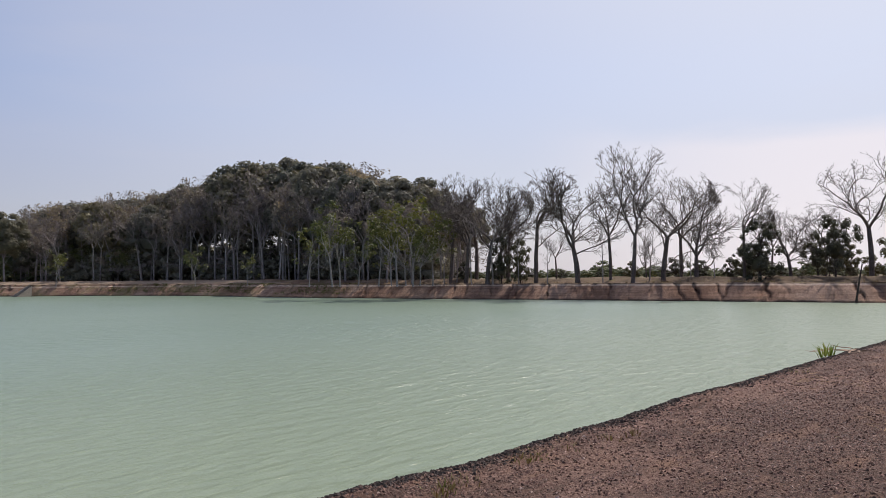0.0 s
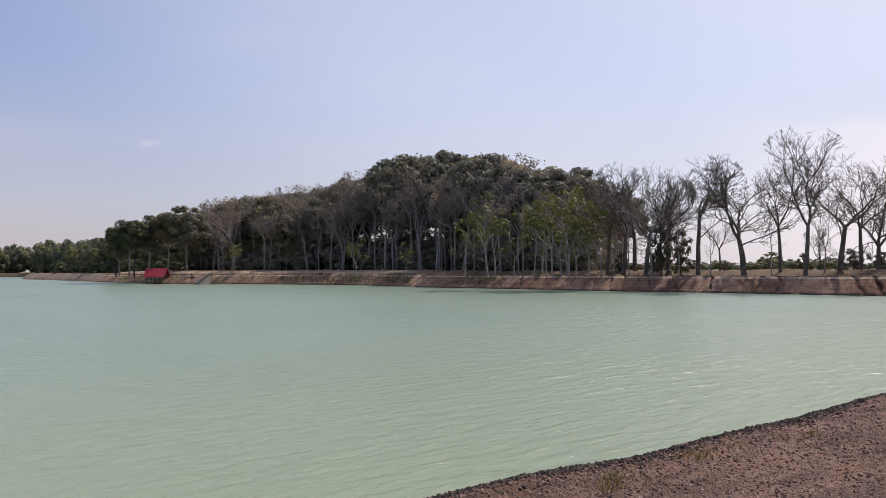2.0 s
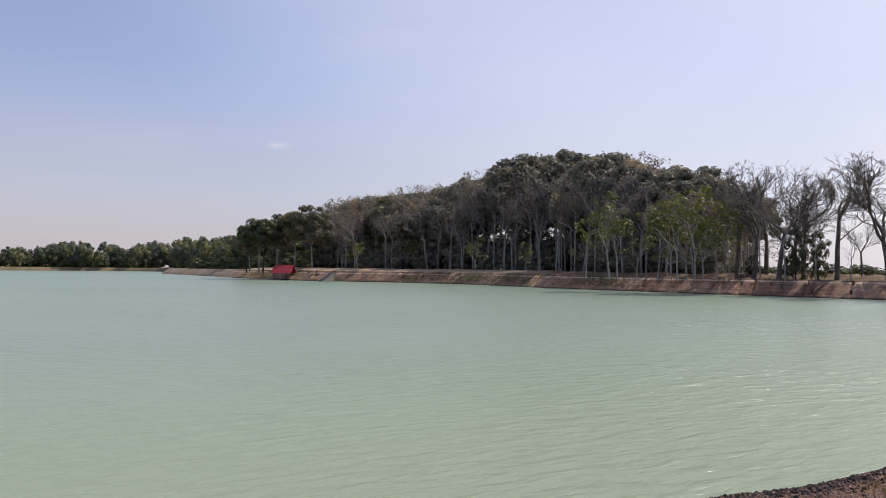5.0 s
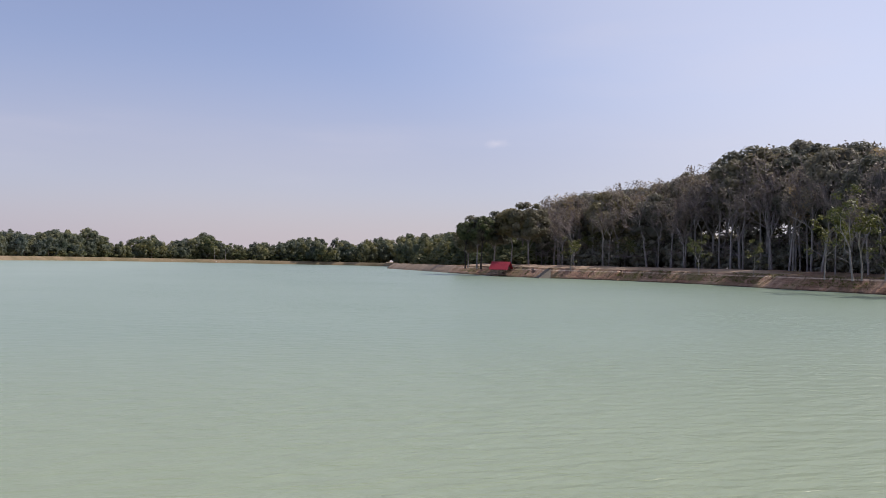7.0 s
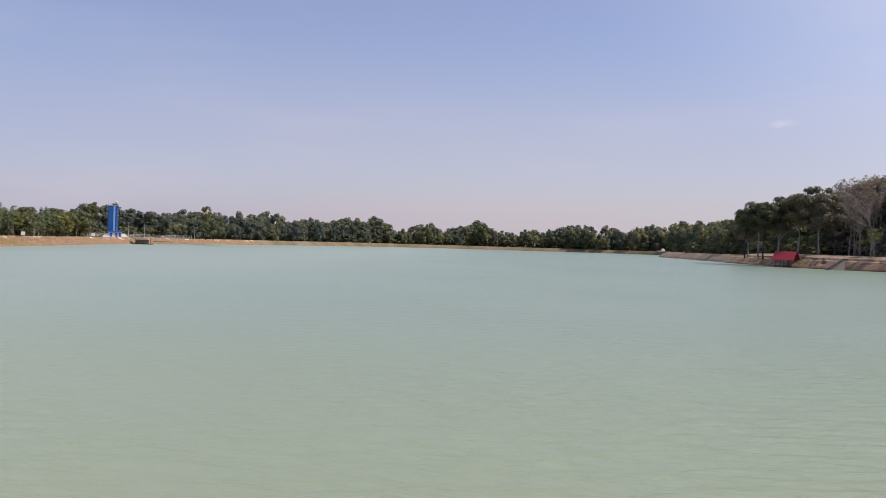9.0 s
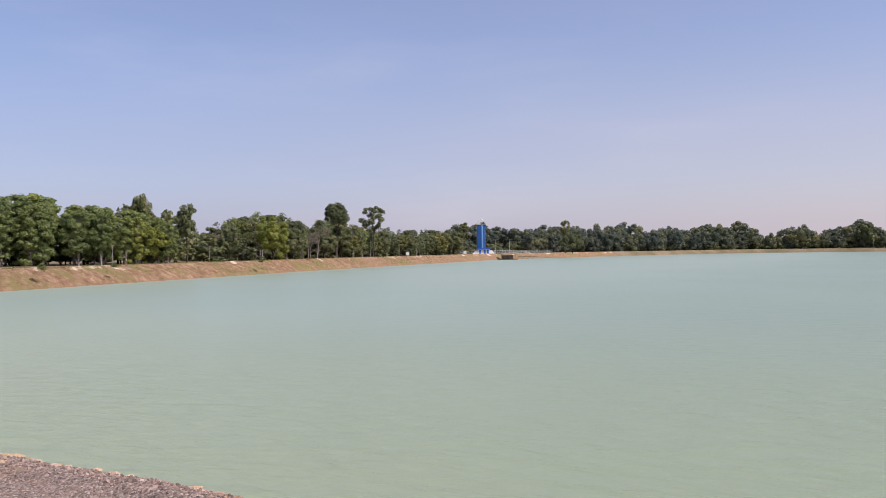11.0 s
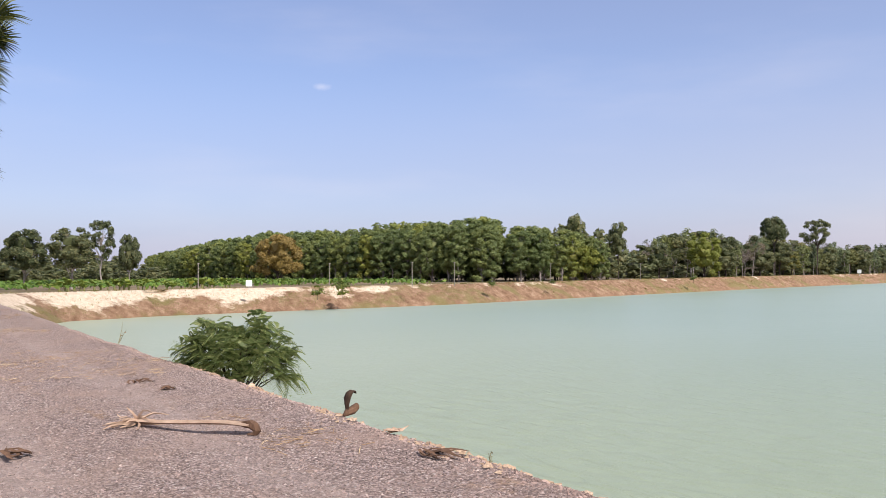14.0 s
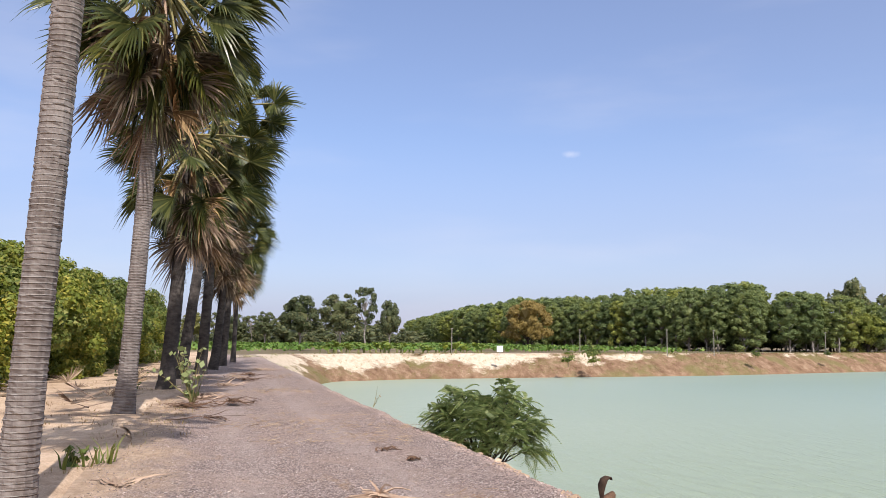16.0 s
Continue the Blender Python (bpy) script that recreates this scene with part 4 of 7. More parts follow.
# all built one unit = one metre, at a stated height and then scaled
rng = random.Random(41)
for s in range(6):
    lv, tips = forked_tree(100 + s, 20, (0.42, 0.30, 0.46, 0.26, 0.38, 0.34)[s], (14, 15.5, 12, 16, 13, 14.5)[s], (0.30, 0.34, 0.25, 0.36, 0.28, 0.3)[s], 5, (3, 3, 3, 4, 3, 3)[s], 0.021, 0.2, 3 if s % 2 else 2)
    prototype("bare", "bare_tree", "tall leafless grey tree with fine spreading twigs", wood_meshes(lv, M["bark_bare"], 2))
for s in range(5):
    lv, tips = forked_tree(140 + s, 20, (0.50, 0.42, 0.56, 0.36, 0.46)[s], (10, 12, 9.5, 13, 11)[s], (0.17, 0.22, 0.15, 0.24, 0.19)[s], 4, (2, 3, 2, 3, 2)[s], 0.03)
    prototype("thin", "bare_tree", "tall leafless grey tree with fine spreading twigs", wood_meshes(lv, M["bark_pale"], 2, 9, M["bark_twig"]))
for s in range(5):
    lv, puffs, fillers = lobed_tree(200 + s, 20, (0.36, 0.30, 0.42, 0.34, 0.28)[s], (11.5, 13, 10.5, 12, 13.5)[s], 0.27, (24, 28, 22, 26, 30)[s], 1.75, -0.6)
    prototype("forest", "forest_tree", "tall dark-leaved forest tree with a bare lower trunk", wood_meshes(lv, M["bark_grey"], 2),
              foliage_mesh("foliage", puffs, 0.56, 0.75, M["leaf_forest"], 300 + s, inner=fillers))
for s in range(5):
    lv, tips = forked_tree(230 + s, 20, (0.48, 0.42, 0.52, 0.40, 0.45)[s], (10.5, 12, 9.5, 12.5, 11)[s], (0.2, 0.24, 0.17, 0.25, 0.2)[s], 4, (2, 3, 3, 2, 3)[s], 0.03)
    prototype("dry", "dry_forest_tree", "half-bare forest tree with sparse brownish leaves", wood_meshes(lv, M["bark_grey"], 2, 9, M["bark_twig"]),
              foliage_mesh("foliage", sprays(tips[::2], 0.8, rng), 0.36, 0.10, M["leaf_dry"], 330 + s, core=0.0))
for s in range(3):
    lv, tips = forked_tree(260 + s, 14, (0.25, 0.35, 0.3)[s], (6.5, 5.6, 7.2)[s], 0.12, 3, 3, 0.02)
    prototype("bright", "young_tree", "young tree with bright yellow-green leaves", wood_meshes(lv, M["bark_grey"], 2, 3),
              foliage_mesh("foliage", sprays(tips[::2], 0.75, rng), 0.38, 0.27, M["leaf_young"], 360 + s, core=0.2))
for s in range(5):
    lv, puffs, fillers = lobed_tree(400 + s, 12, (0.04, 0.0, 0.08, 0.02, 0.05)[s], (4.6, 5.0, 4.3, 4.8, 5.2)[s], 0.12, (52, 56, 50, 52, 58)[s], 0.66, -0.95, 0.14, skirt=0.8)
    prototype("rubber", "rubber_tree", "plantation rubber tree with a full green crown", wood_meshes(lv, M["bark_grey"], 2),
              foliage_mesh("foliage", puffs, 0.30, 0.6, M["leaf_rubber"], 430 + s, 0.95, inner=fillers))
for s in range(7):
    lv, puffs, fillers = lobed_tree(500 + s, 12, (0.06, 0.16, 0.05, 0.3, 0.1, 0.03, 0.24)[s], (8.5, 7.2, 9, 6.4, 7.8, 9.6, 6.8)[s], 0.2, (24, 22, 26, 18, 22, 28, 20)[s], (1.2, 1.1, 1.3, 1.05, 1.15, 1.3, 1.1)[s], -0.8, 0.2, skirt=0.8)
    prototype("far", "broadleaf_tree", "rounded broadleaf tree in dark green leaf", wood_meshes(lv, M["bark_dark"], 2),
              foliage_mesh("foliage", puffs, 0.5, 0.7, M["leaf_far"], 530 + s, 0.85, inner=fillers))
for s in range(4):
    lv, puffs, fillers = lobed_tree(520 + s, 16, (0.55, 0.48, 0.34, 0.42)[s], (6.8, 7.6, 5.0, 5.6)[s], 0.2, (30, 40, 36, 34)[s], (1.15, 0.82, 0.9, 0.85)[s], -0.75, (0.12, 0.2, 0.26, 0.28)[s], s > 0)
    prototype("tall", "tall_tree", "tall dark tree with a rounded crown on a bare trunk", wood_meshes(lv, M["bark_dark"], 2),
              foliage_mesh("foliage", puffs, 0.36, 0.62, M["leaf_far"], 525 + s, 0.85, 0.55, inner=fillers))
for s in range(3):
    lv, puffs, fillers = lobed_tree(550 + s, 12, (0.1, 0.05, 0.14)[s], (4.4, 5.0, 4.0)[s], 0.16, 22, 0.8, -0.85, 0.25)
    prototype("weeping", "slender_tree", "slender tree with hanging grey-green foliage", wood_meshes(lv, M["bark_pale"], 2),
              foliage_mesh("foliage", puffs, 0.42, 0.5, M["leaf_weep"], 555 + s, 1.7, 0.5))
for s in range(6):
    lv, puffs, fillers = lobed_tree(560 + s, 12, (0.04, 0.14, 0.06, 0.26, 0.04, 0.34)[s], (8.5, 7, 9.5, 6.5, 10, 8)[s], 0.2, (15, 13, 16, 12, 17, 12)[s], (1.6, 1.4, 1.7, 1.3, 1.7, 1.35)[s], -0.75, 0.22, skirt=0.8)
    prototype("lite", "broadleaf_tree", "rounded broadleaf tree in dark green leaf", wood_meshes(lv, M["bark_dark"], 2, 1),
              foliage_mesh("foliage", puffs, 0.62, 0.55, M["leaf_belt_hazed"], 580 + s, 0.85, inner=fillers[:2]))
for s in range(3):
    lv, puffs, fillers = lobed_tree(570 + s, 12, 0.03, (9, 7.5, 10)[s], 0.18, 14, 1.7, -0.9, 0.25, skirt=0.8)
    prototype("under", "understorey_tree", "understorey tree, leaves paled to imitate haze", wood_meshes(lv, M["bark_dark"], 2, 1),
              foliage_mesh("foliage", puffs, 1.05, 0.42, M["leaf_under_hazed"], 590 + s, inner=fillers[:2]))
for s in range(3):
    lv, puffs, fillers = lobed_tree(575 + s, 12, 0.03, (9, 7.5, 10)[s], 0.18, 14, 1.6, -0.9, 0.25, skirt=0.8)
    prototype("shrub", "shore_shrub", "dark green shore shrub", wood_meshes(lv, M["bark_dark"], 2, 1),
              foliage_mesh("foliage", puffs, 1.05, 0.45, M["leaf_far"], 595 + s, inner=fillers[:2]))
for s in range(3):
    lv, puffs, fillers = lobed_tree(585 + s, 12, (0.04, 0.30, 0.12)[s], (6.2, 7.6, 5.6)[s], 0.24, (36, 30, 34)[s], 0.85, -0.85, 0.34, skirt=0.8)
    prototype("vine", "smothered_tree", "dark tree smothered in climbing leaves", wood_meshes(lv, M["bark_dark"], 2),
              foliage_mesh("foliage", puffs, 0.36, 0.55, M["leaf_dark"], 598 + s, 1.0, 0.55, inner=fillers[:1]))
for s in range(3):
    lv, puffs, fillers = lobed_tree(540 + s, 10, (0.22, 0.26, 0.40)[s], (7.4, 6.2, 5.6)[s], 0.2, (44, 38, 34)[s], (0.9, 0.8, 0.62)[s], -0.8, (0.16, 0.2, 0.26)[s], s == 2)
    prototype("dense", "field_tree", "full dark broadleaf tree standing in the green field", wood_meshes(lv, M["bark_pale"], 2),
              foliage_mesh("foliage", puffs, 0.32, 0.7, M["leaf_far"], 545 + s, 0.8, inner=fillers))
for s in range(3):
    lv, puffs, fillers = lobed_tree(410 + s, 12, 0.12, 5.2, 0.13, 30, 0.8, -0.5, 0.14)
    prototype("inner", "rubber_tree", "plantation rubber tree with a full green crown", wood_meshes(lv, M["bark_grey"], 2, 1),
              foliage_mesh("foliage", puffs, 0.5, 0.6, M["leaf_rubber"], 450 + s, 0.9, inner=fillers))


def mass(name, label, category, rows):
    """One object of many far trees: kind, which, x, y, z, scale, turn, width."""
    vs, fs, ms, mats, k = [], [], [], [], 0
    for kind, i, x, y, z, sc, turn, wide in rows:
        src = PROTO[kind][i % len(PROTO[kind])][0]
        a = radians(turn)
        rot = np.array([[math.cos(a), -math.sin(a), 0], [math.sin(a), math.cos(a), 0], [0, 0, 1]])
        for ch in src.children:
            me = ch.data
            co = np.empty(len(me.vertices) * 3, "f4")
            me.vertices.foreach_get("co", co)
            co = (co.reshape(-1, 3) * [sc * wide, sc * wide, sc]) @ rot.T + [x, y, z]
            li = np.empty(len(me.loops), "i4")
            me.loops.foreach_get("vertex_index", li)
            if len(li) == 4 * len(me.polygons):
                li = li.reshape(-1, 4)[:, [0, 1, 2, 0, 2, 3]]
            li = li.reshape(-1, 3)
            mat = me.materials[0]
            if mat not in mats:
                mats.append(mat)
            vs.append(co)
            fs.append(li + k)
            ms.append(np.full(len(li), mats.index(mat), "i4"))
            k += len(co)
    me = fast_mesh(name, np.concatenate(vs), np.concatenate(fs), mats[0])
    for m in mats[1:]:
        me.materials.append(m)
    me.polygons.foreach_set("material_index", np.concatenate(ms))
    return thing(name, label, category, kind="stuff", mesh=me)


# ---- the wood on the east shore ----
rng = random.Random(7)


def east_shore(y):
    k = EAST
    o = np.argsort(shore[k, 1])
    return float(np.interp(y, shore[k, 1][o], shore[k, 0][o]))


def spot(heading, distance):
    return -math.sin(radians(heading)) * distance, math.cos(radians(heading)) * distance


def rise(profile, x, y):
    """Height that fits the tree tops at a place to a skyline seen from the camera, given as heading and angle above eye
    level.
    """
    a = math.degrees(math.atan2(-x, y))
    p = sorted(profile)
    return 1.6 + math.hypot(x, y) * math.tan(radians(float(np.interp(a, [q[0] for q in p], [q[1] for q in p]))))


# skyline of the wood from the camera: up from the hut to a hump of taller evergreens, down to the open row
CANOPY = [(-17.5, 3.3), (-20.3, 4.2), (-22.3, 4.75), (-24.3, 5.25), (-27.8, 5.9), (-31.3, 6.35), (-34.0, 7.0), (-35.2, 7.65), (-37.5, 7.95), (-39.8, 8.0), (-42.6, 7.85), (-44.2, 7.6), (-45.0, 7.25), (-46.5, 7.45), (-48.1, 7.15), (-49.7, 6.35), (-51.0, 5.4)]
n = 0
for row, (off, step) in enumerate([(14, 5.6), (20, 6.2), (27, 6.8), (36, 7.6), (47, 9.0), (60, 11.0)]):
    y = (123 + off) * 0.80
    while y < 318 + row * 6:
        x = east_shore(min(y, 515)) + off + rng.uniform(-3.5, 3.5) + np.interp(y, [150, 185, 290], [0, 9, 10])
        a = math.degrees(math.atan2(-x, y))
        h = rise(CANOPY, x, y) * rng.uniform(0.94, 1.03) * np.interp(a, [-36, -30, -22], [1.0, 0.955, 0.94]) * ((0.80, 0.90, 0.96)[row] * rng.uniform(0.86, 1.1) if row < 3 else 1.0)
        r = rng.random()
        hump = -44.6 < a < -35.0
        if row < 2 and r < 0.90:
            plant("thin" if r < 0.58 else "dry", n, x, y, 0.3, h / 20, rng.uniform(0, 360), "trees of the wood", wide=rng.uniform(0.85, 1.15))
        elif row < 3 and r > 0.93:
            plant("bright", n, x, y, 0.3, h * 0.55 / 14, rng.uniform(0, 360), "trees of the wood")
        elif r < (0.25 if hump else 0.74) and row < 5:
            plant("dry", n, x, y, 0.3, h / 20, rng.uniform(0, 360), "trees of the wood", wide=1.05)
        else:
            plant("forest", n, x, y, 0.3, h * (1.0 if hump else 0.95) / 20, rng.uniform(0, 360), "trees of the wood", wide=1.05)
        n += 1
        y += step * rng.choice((0.35, 0.8, 1.0, 1.2, 1.6))

under = []
for off in (24, 31, 40, 52, 66, 82):
    y = (125 + off) * 0.84
    while y < 300 + off * 0.5:
        under.append(("under", len(under), east_shore(min(y, 515)) + off + rng.uniform(-3, 3) + np.interp(y, [150, 185, 290], [0, 8, 9]), y, 0.0, rng.uniform(8, 13) * (0.75 if off < 30 else 1.35) / 12, rng.uniform(0, 360), 1.2 if off < 30 else 0.95))
        y += rng.uniform(3.6, 6.5)
for i, (a, d, h) in enumerate([(-47.3, 166, 15), (-49.2, 162, 16), (-42.7, 168, 16), (-44.0, 166, 12), (-46.3, 160, 14), (-50.0, 168, 14), (-33, 215, 11), (-36.4, 196, 8), (-48.3, 156, 11), (-24.5, 262, 12), (-42.2, 164, 17), (-46.7, 158, 18), (-47.8, 160, 20), (-45.4, 163, 15), (-40.6, 172, 14)]):
    plant("bright", i, -math.sin(radians(a)) * d, math.cos(radians(a)) * d, 0.2, h / 14, i * 70, "young trees before the wood", wide=1.1)
mass("undergrowth", "tangled undergrowth inside the wood, leaves paled to imitate haze", "undergrowth", under)

# open row of bare trees: heading, distance and height
for i, (a, d, h, w) in enumerate([(-77.6, 152, 20.5, 1.15), (-73, 152, 13.5, 1.1), (-70.2, 150, 17.5, 1.0), (-67.2, 156, 18, 1.1), (-65, 152, 21, 1.2), (-63, 150, 24.5, 0.85), (-61.5, 158, 20.5, 0.8), (-59.3, 155, 21.5, 1.15), (-56.4, 158, 22, 1.2),
                                  (-54.5, 166, 21, 1.0), (-53, 160, 21.5, 1.15), (-51.5, 168, 22, 1.1), (-57.8, 172, 12, 0.9), (-63.9, 165, 9, 0.8), (-71.8, 160, 13, 0.9), (-75.0, 158, 13.5, 1.0), (-79.8, 156, 17, 1.1), (-52.2, 180, 22, 1.1), (-66.2, 162, 19, 1.0), (-54, 172, 20, 1.1), (-50.4, 172, 21, 1.1)]):
    plant("bare", i, *spot(a, d), 0.3, h / 19.3, i * 67, "row of bare trees", wide=w * 1.14)
for i, (a, d, h) in enumerate([(-61.0, 150, 12), (-57.2, 152, 9), (-66.8, 152, 10), (-64.1, 154, 13), (-68.3, 151, 9), (-55.2, 156, 14), (-53.4, 158, 15), (-51.9, 160, 16)]):
    plant("thin", i, *spot(a, d), 0.3, h / 20, i * 97, "row of bare trees", "slender leafless sapling in the row", wide=0.9)
for i, (a, d, h, w) in enumerate([(-71.2, 147, 11.5, 1.0), (-75.6, 147, 11.5, 0.9), (-55.3, 157, 9.5, 0.8), (-54.0, 160, 10.5, 0.75), (-74.6, 152, 8, 0.9), (-79, 150, 9.5, 1.0), (-70.2, 152, 7.5, 1.1)]):
    plant("vine", i, *spot(a, d), -0.6, h / 12, i * 50, "dark trees in the row", "dark tree smothered in climbing leaves", wide=w)
for i, (a, d, h, w) in enumerate([(-62.9, 172, 4.5, 1.6), (-65.8, 176, 5.2, 1.9), (-67.4, 168, 4.6, 2.2), (-69.3, 172, 5.0, 1.6), (-71.0, 165, 6.5, 1.2), (-72.4, 176, 3.4, 2.4), (-73.6, 182, 2.6, 2.2), (-75.2, 174, 5.5, 1.5), (-76.4, 166, 7.0, 1.1),
                                  (-77.6, 170, 5.0, 1.7), (-79.0, 168, 5.5, 1.8), (-58.2, 178, 3.0, 2.0), (-60.8, 175, 3.4, 1.5), (-56.0, 182, 3.6, 1.8), (-53.6, 174, 4.2, 1.5), (-51.4, 176, 5.0, 1.6), (-64.4, 164, 2.4, 2.0), (-61.7, 160, 1.8, 2.2), (-68.4, 158, 2.0, 2.4), (-74.4, 160, 2.2, 2.0), (-55.0, 164, 1.6, 2.0)]):
    plant("vine" if h > 2.5 else "bright", i, *spot(a, d), -0.12 * h, 1.1 * h / (12 if h > 2.5 else 14), rng.uniform(0, 360), "shrubs behind the bank", "low dark green shrub behind the bank" if h > 2.5 else "low yellow-green shrub behind the bank", wide=0.6 + 0.4 * w)
line = []
for i in range(250):
    h = rng.uniform(3.5, 6.5) * (0.75 + 0.25 * math.sin(i * 0.37) + 0.2 * math.sin(i * 0.11))
    line.append(("shrub", i, *spot(-36 - i * 0.2 - rng.uniform(0, 0.4), rng.uniform(430, 720)), -0.1 * h, 1.5 * h / 12, rng.uniform(0, 360), rng.uniform(1.3, 2.3)))
mass("far_tree_line", "low hazy line of trees across the dry fields", "tree line", line)

# ---- trees along the far and west shores ----
# skyline of the tree tops round the far shore from the camera, from the wood to the plantation
BELT = [(-18.5, 2.6), (-17.2, 2.27), (-15.6, 2.09), (-14.0, 1.83), (-12.5, 1.92), (-10.9, 1.61), (-9.8, 1.28), (-8.6, 1.45), (-7.5, 1.55), (-5.6, 1.39), (-4.1, 1.36), (-2.8, 1.07), (-1.6, 0.93), (-0.7, 0.95), (0.0, 1.2), (0.6, 1.75), (1.4, 1.4),
        (2.3, 1.45), (2.8, 0.95), (3.4, 1.0), (4.1, 1.54), (4.9, 1.4), (5.2, 0.65), (5.8, 0.75), (6.4, 1.4), (7.5, 1.65), (8.7, 1.45), (11.7, 1.6), (13.5, 1.4), (14.6, 1.75), (16.0, 1.8), (17.7, 1.65), (19.2, 2.1), (20.2, 1.75), (22.3, 1.65),
        (23.9, 1.75), (26.5, 2.1), (27.9, 1.45), (29.7, 1.4), (31.6, 1.6), (33.8, 1.85), (35.7, 2.35), (37.0, 1.95), (38.1, 2.2), (39.0, 2.5), (40.5, 2.45), (42.4, 2.3), (43.3, 1.9), (44.0, 1.6), (46, 2.0)]
n = 0
north_west = []
for off in (13, 24, 38):                       # west bank, beyond the plantation
    y = 126 + off
    while y < 720:
        w = shore[WEST]
        x = float(np.interp(y, w[::-1, 1], w[::-1, 0])) if y < 515 else float(np.interp(y, [515, 580, 700], [-146, -131, -95]))
        px = x - off - rng.uniform(0, 6)
        h = rise(BELT, px, y) * rng.uniform(0.82 if y < 300 else 0.62, 1.1) * (0.86 if off == 13 else 1)
        if not (345 < y < 440 and off < 26):
            kind = rng.choice(("far", "far", "far", "weeping", "weeping", "dry", "dry", "bright"))
            if y < 400:
                plant(kind, n, px, y, 0.0, h / {"dry": 20, "bright": 14}.get(kind, 12), rng.uniform(0, 360), "trees behind the west bank", wide=rng.uniform(1.0, 1.4))
            else:
                north_west.append(("lite", n, px, y, -0.2 * h, 1.2 * h / 12, rng.uniform(0, 360), rng.uniform(0.7, 1.1)))
        n += 1
        y += np.interp(y, [120, 280, 400, 700], [3.0, 3.8, 8.0, 12.0]) * rng.uniform(0.7, 1.3)
mass("north_west_trees", "dense belt of broadleaf trees behind the west bank", "tree line", north_west)
rows = []
for off in (34, 50, 68):                       # north shore
    x = -125.0
    while x < 190:
        y = float(np.interp(x, [-120, -95, 0, 142], [640, 700, 765, 745])) + off
        py = y + rng.uniform(-8, 8)
        h = rise(BELT, x, py) * rng.choice((0.55, 0.72, 0.85, 0.95, 1.04, 1.12))
        rows.append(("lite", n, x, py, -0.15 * h, 1.15 * h / 12, rng.uniform(0, 360), rng.uniform(0.7, 1.1)))
        n += 1
        x += 9 * rng.uniform(0.6, 1.3)
mass("north_trees", "dense belt of broadleaf trees behind the far bank", "tree line", rows)
rows = []
for off in (23, 32, 44):                       # east shore beyond the hut
    y = 285.0 + off
    while y < 740:
        x = float(np.interp(y, [262, 300, 400, 508, 522, 745], [97, 96, 101, 108, 137, 142])) + off
        h = rise(BELT, x, y) * rng.choice((0.6, 0.78, 0.9, 1.0, 1.08))
        if y < 420:
            plant("far", n, x + rng.uniform(-3, 3), y, 0.1, h / 12, rng.uniform(0, 360), "trees north of the wood", wide=rng.uniform(1.0, 1.3))
        else:
            rows.append(("lite", n, x + rng.uniform(-3, 3), y, -0.2 * h, 1.2 * h / 12, rng.uniform(0, 360), rng.uniform(0.7, 1.1)))
        n += 1
        y += np.interp(y, [285, 740], [7, 18]) * rng.uniform(0.7, 1.3)
mass("north_east_trees", "dense belt of broadleaf trees beyond the wood", "tree line", rows)
# single tall trees: heading, distance, height, width
for i, (a, d, h, w) in enumerate([(35.05, 246, 16.8, 1.0), (32.55, 268, 16.8, 1.05), (26.2, 440, 17.5, 1.0), (19.2, 480, 19.5, 0.9), (-17.2, 298, 17, 1.1), (-18.3, 296, 19, 1.1)]):
    plant("tall", i, *spot(a, d), 0.0, h / 16, i * 71, "tall single trees", wide=w)
for i, (a, d, h, w) in enumerate([(0.4, 792, 26, 1.1), (7.2, 780, 22, 1.3), (3.5, 800, 18, 1.2)]):
    plant("far", i + 1, *spot(a, d), -2.0, h / 12, i * 71, "tall single trees", "broad tree rising over the far belt", wide=w)
for i, (a, d, h, w) in enumerate([(-18.0, 300, 19.5, 1.1), (-19.2, 306, 21, 1.15), (-20.4, 300, 22.5, 1.1), (-21.6, 296, 24, 1.1), (-17.4, 312, 16, 1.2)]):
    plant("forest", i, *spot(a, d), 0.0, h / 20, i * 83, "dark trees behind the hut", "dense dark tree at the end of the wood", wide=w)
for i, (a, d, h, w, k) in enumerate([(47.85, 172, 14.0, 0.62, 6), (45.0, 172, 11.9, 0.66, 3)]):
    plant("far", k, *spot(a, d), 0.0, h / 12, 140 + i * 90, "tall single trees", "tall narrow dark tree beside the plantation", wide=w)
# trees by the end of the track: heading, distance, height, width
for i, (a, d, h, w) in enumerate([(84.0, 128, 8.0, 1.0), (81.3, 122, 8.0, 1.2), (79.6, 140, 10.3, 0.75), (77.9, 132, 7.6, 0.6), (86.4, 190, 7.5, 1.0), (87.3, 200, 7.0, 1.1), (88.4, 210, 7.4, 1.1), (85.4, 205, 6.5, 1.2), (89.6, 200, 7.6, 1.1), (91.0, 190, 7.2, 1.1), (83, 220, 6.8, 1.3), (81.5, 230, 6.8, 1.3), (80, 235, 7.0, 1.3), (78.6, 240, 7.0, 1.3)]):
    plant("dense", i, *spot(a, d), 0.0, h / 9.6, i * 53, "trees by the end of the track", wide=w)
def broad_tree(name, label, heading, distance, height, width, mat, seed):
    lv, puffs, fillers = lobed_tree(seed, height, 0.12, width, 0.2, 48, 0.105 * (width + height) / 2, -0.8, 0.2)
    ob = thing(name, label, "tree", pose(*spot(heading, distance), -0.1))
    put("trunk", wood_meshes(lv, M["bark_dark"], 4)[0], ob)
    tagged(put("foliage", foliage_mesh("foliage", puffs, 0.32, 0.7, mat, seed + 1, inner=fillers), ob), kind="stuff")


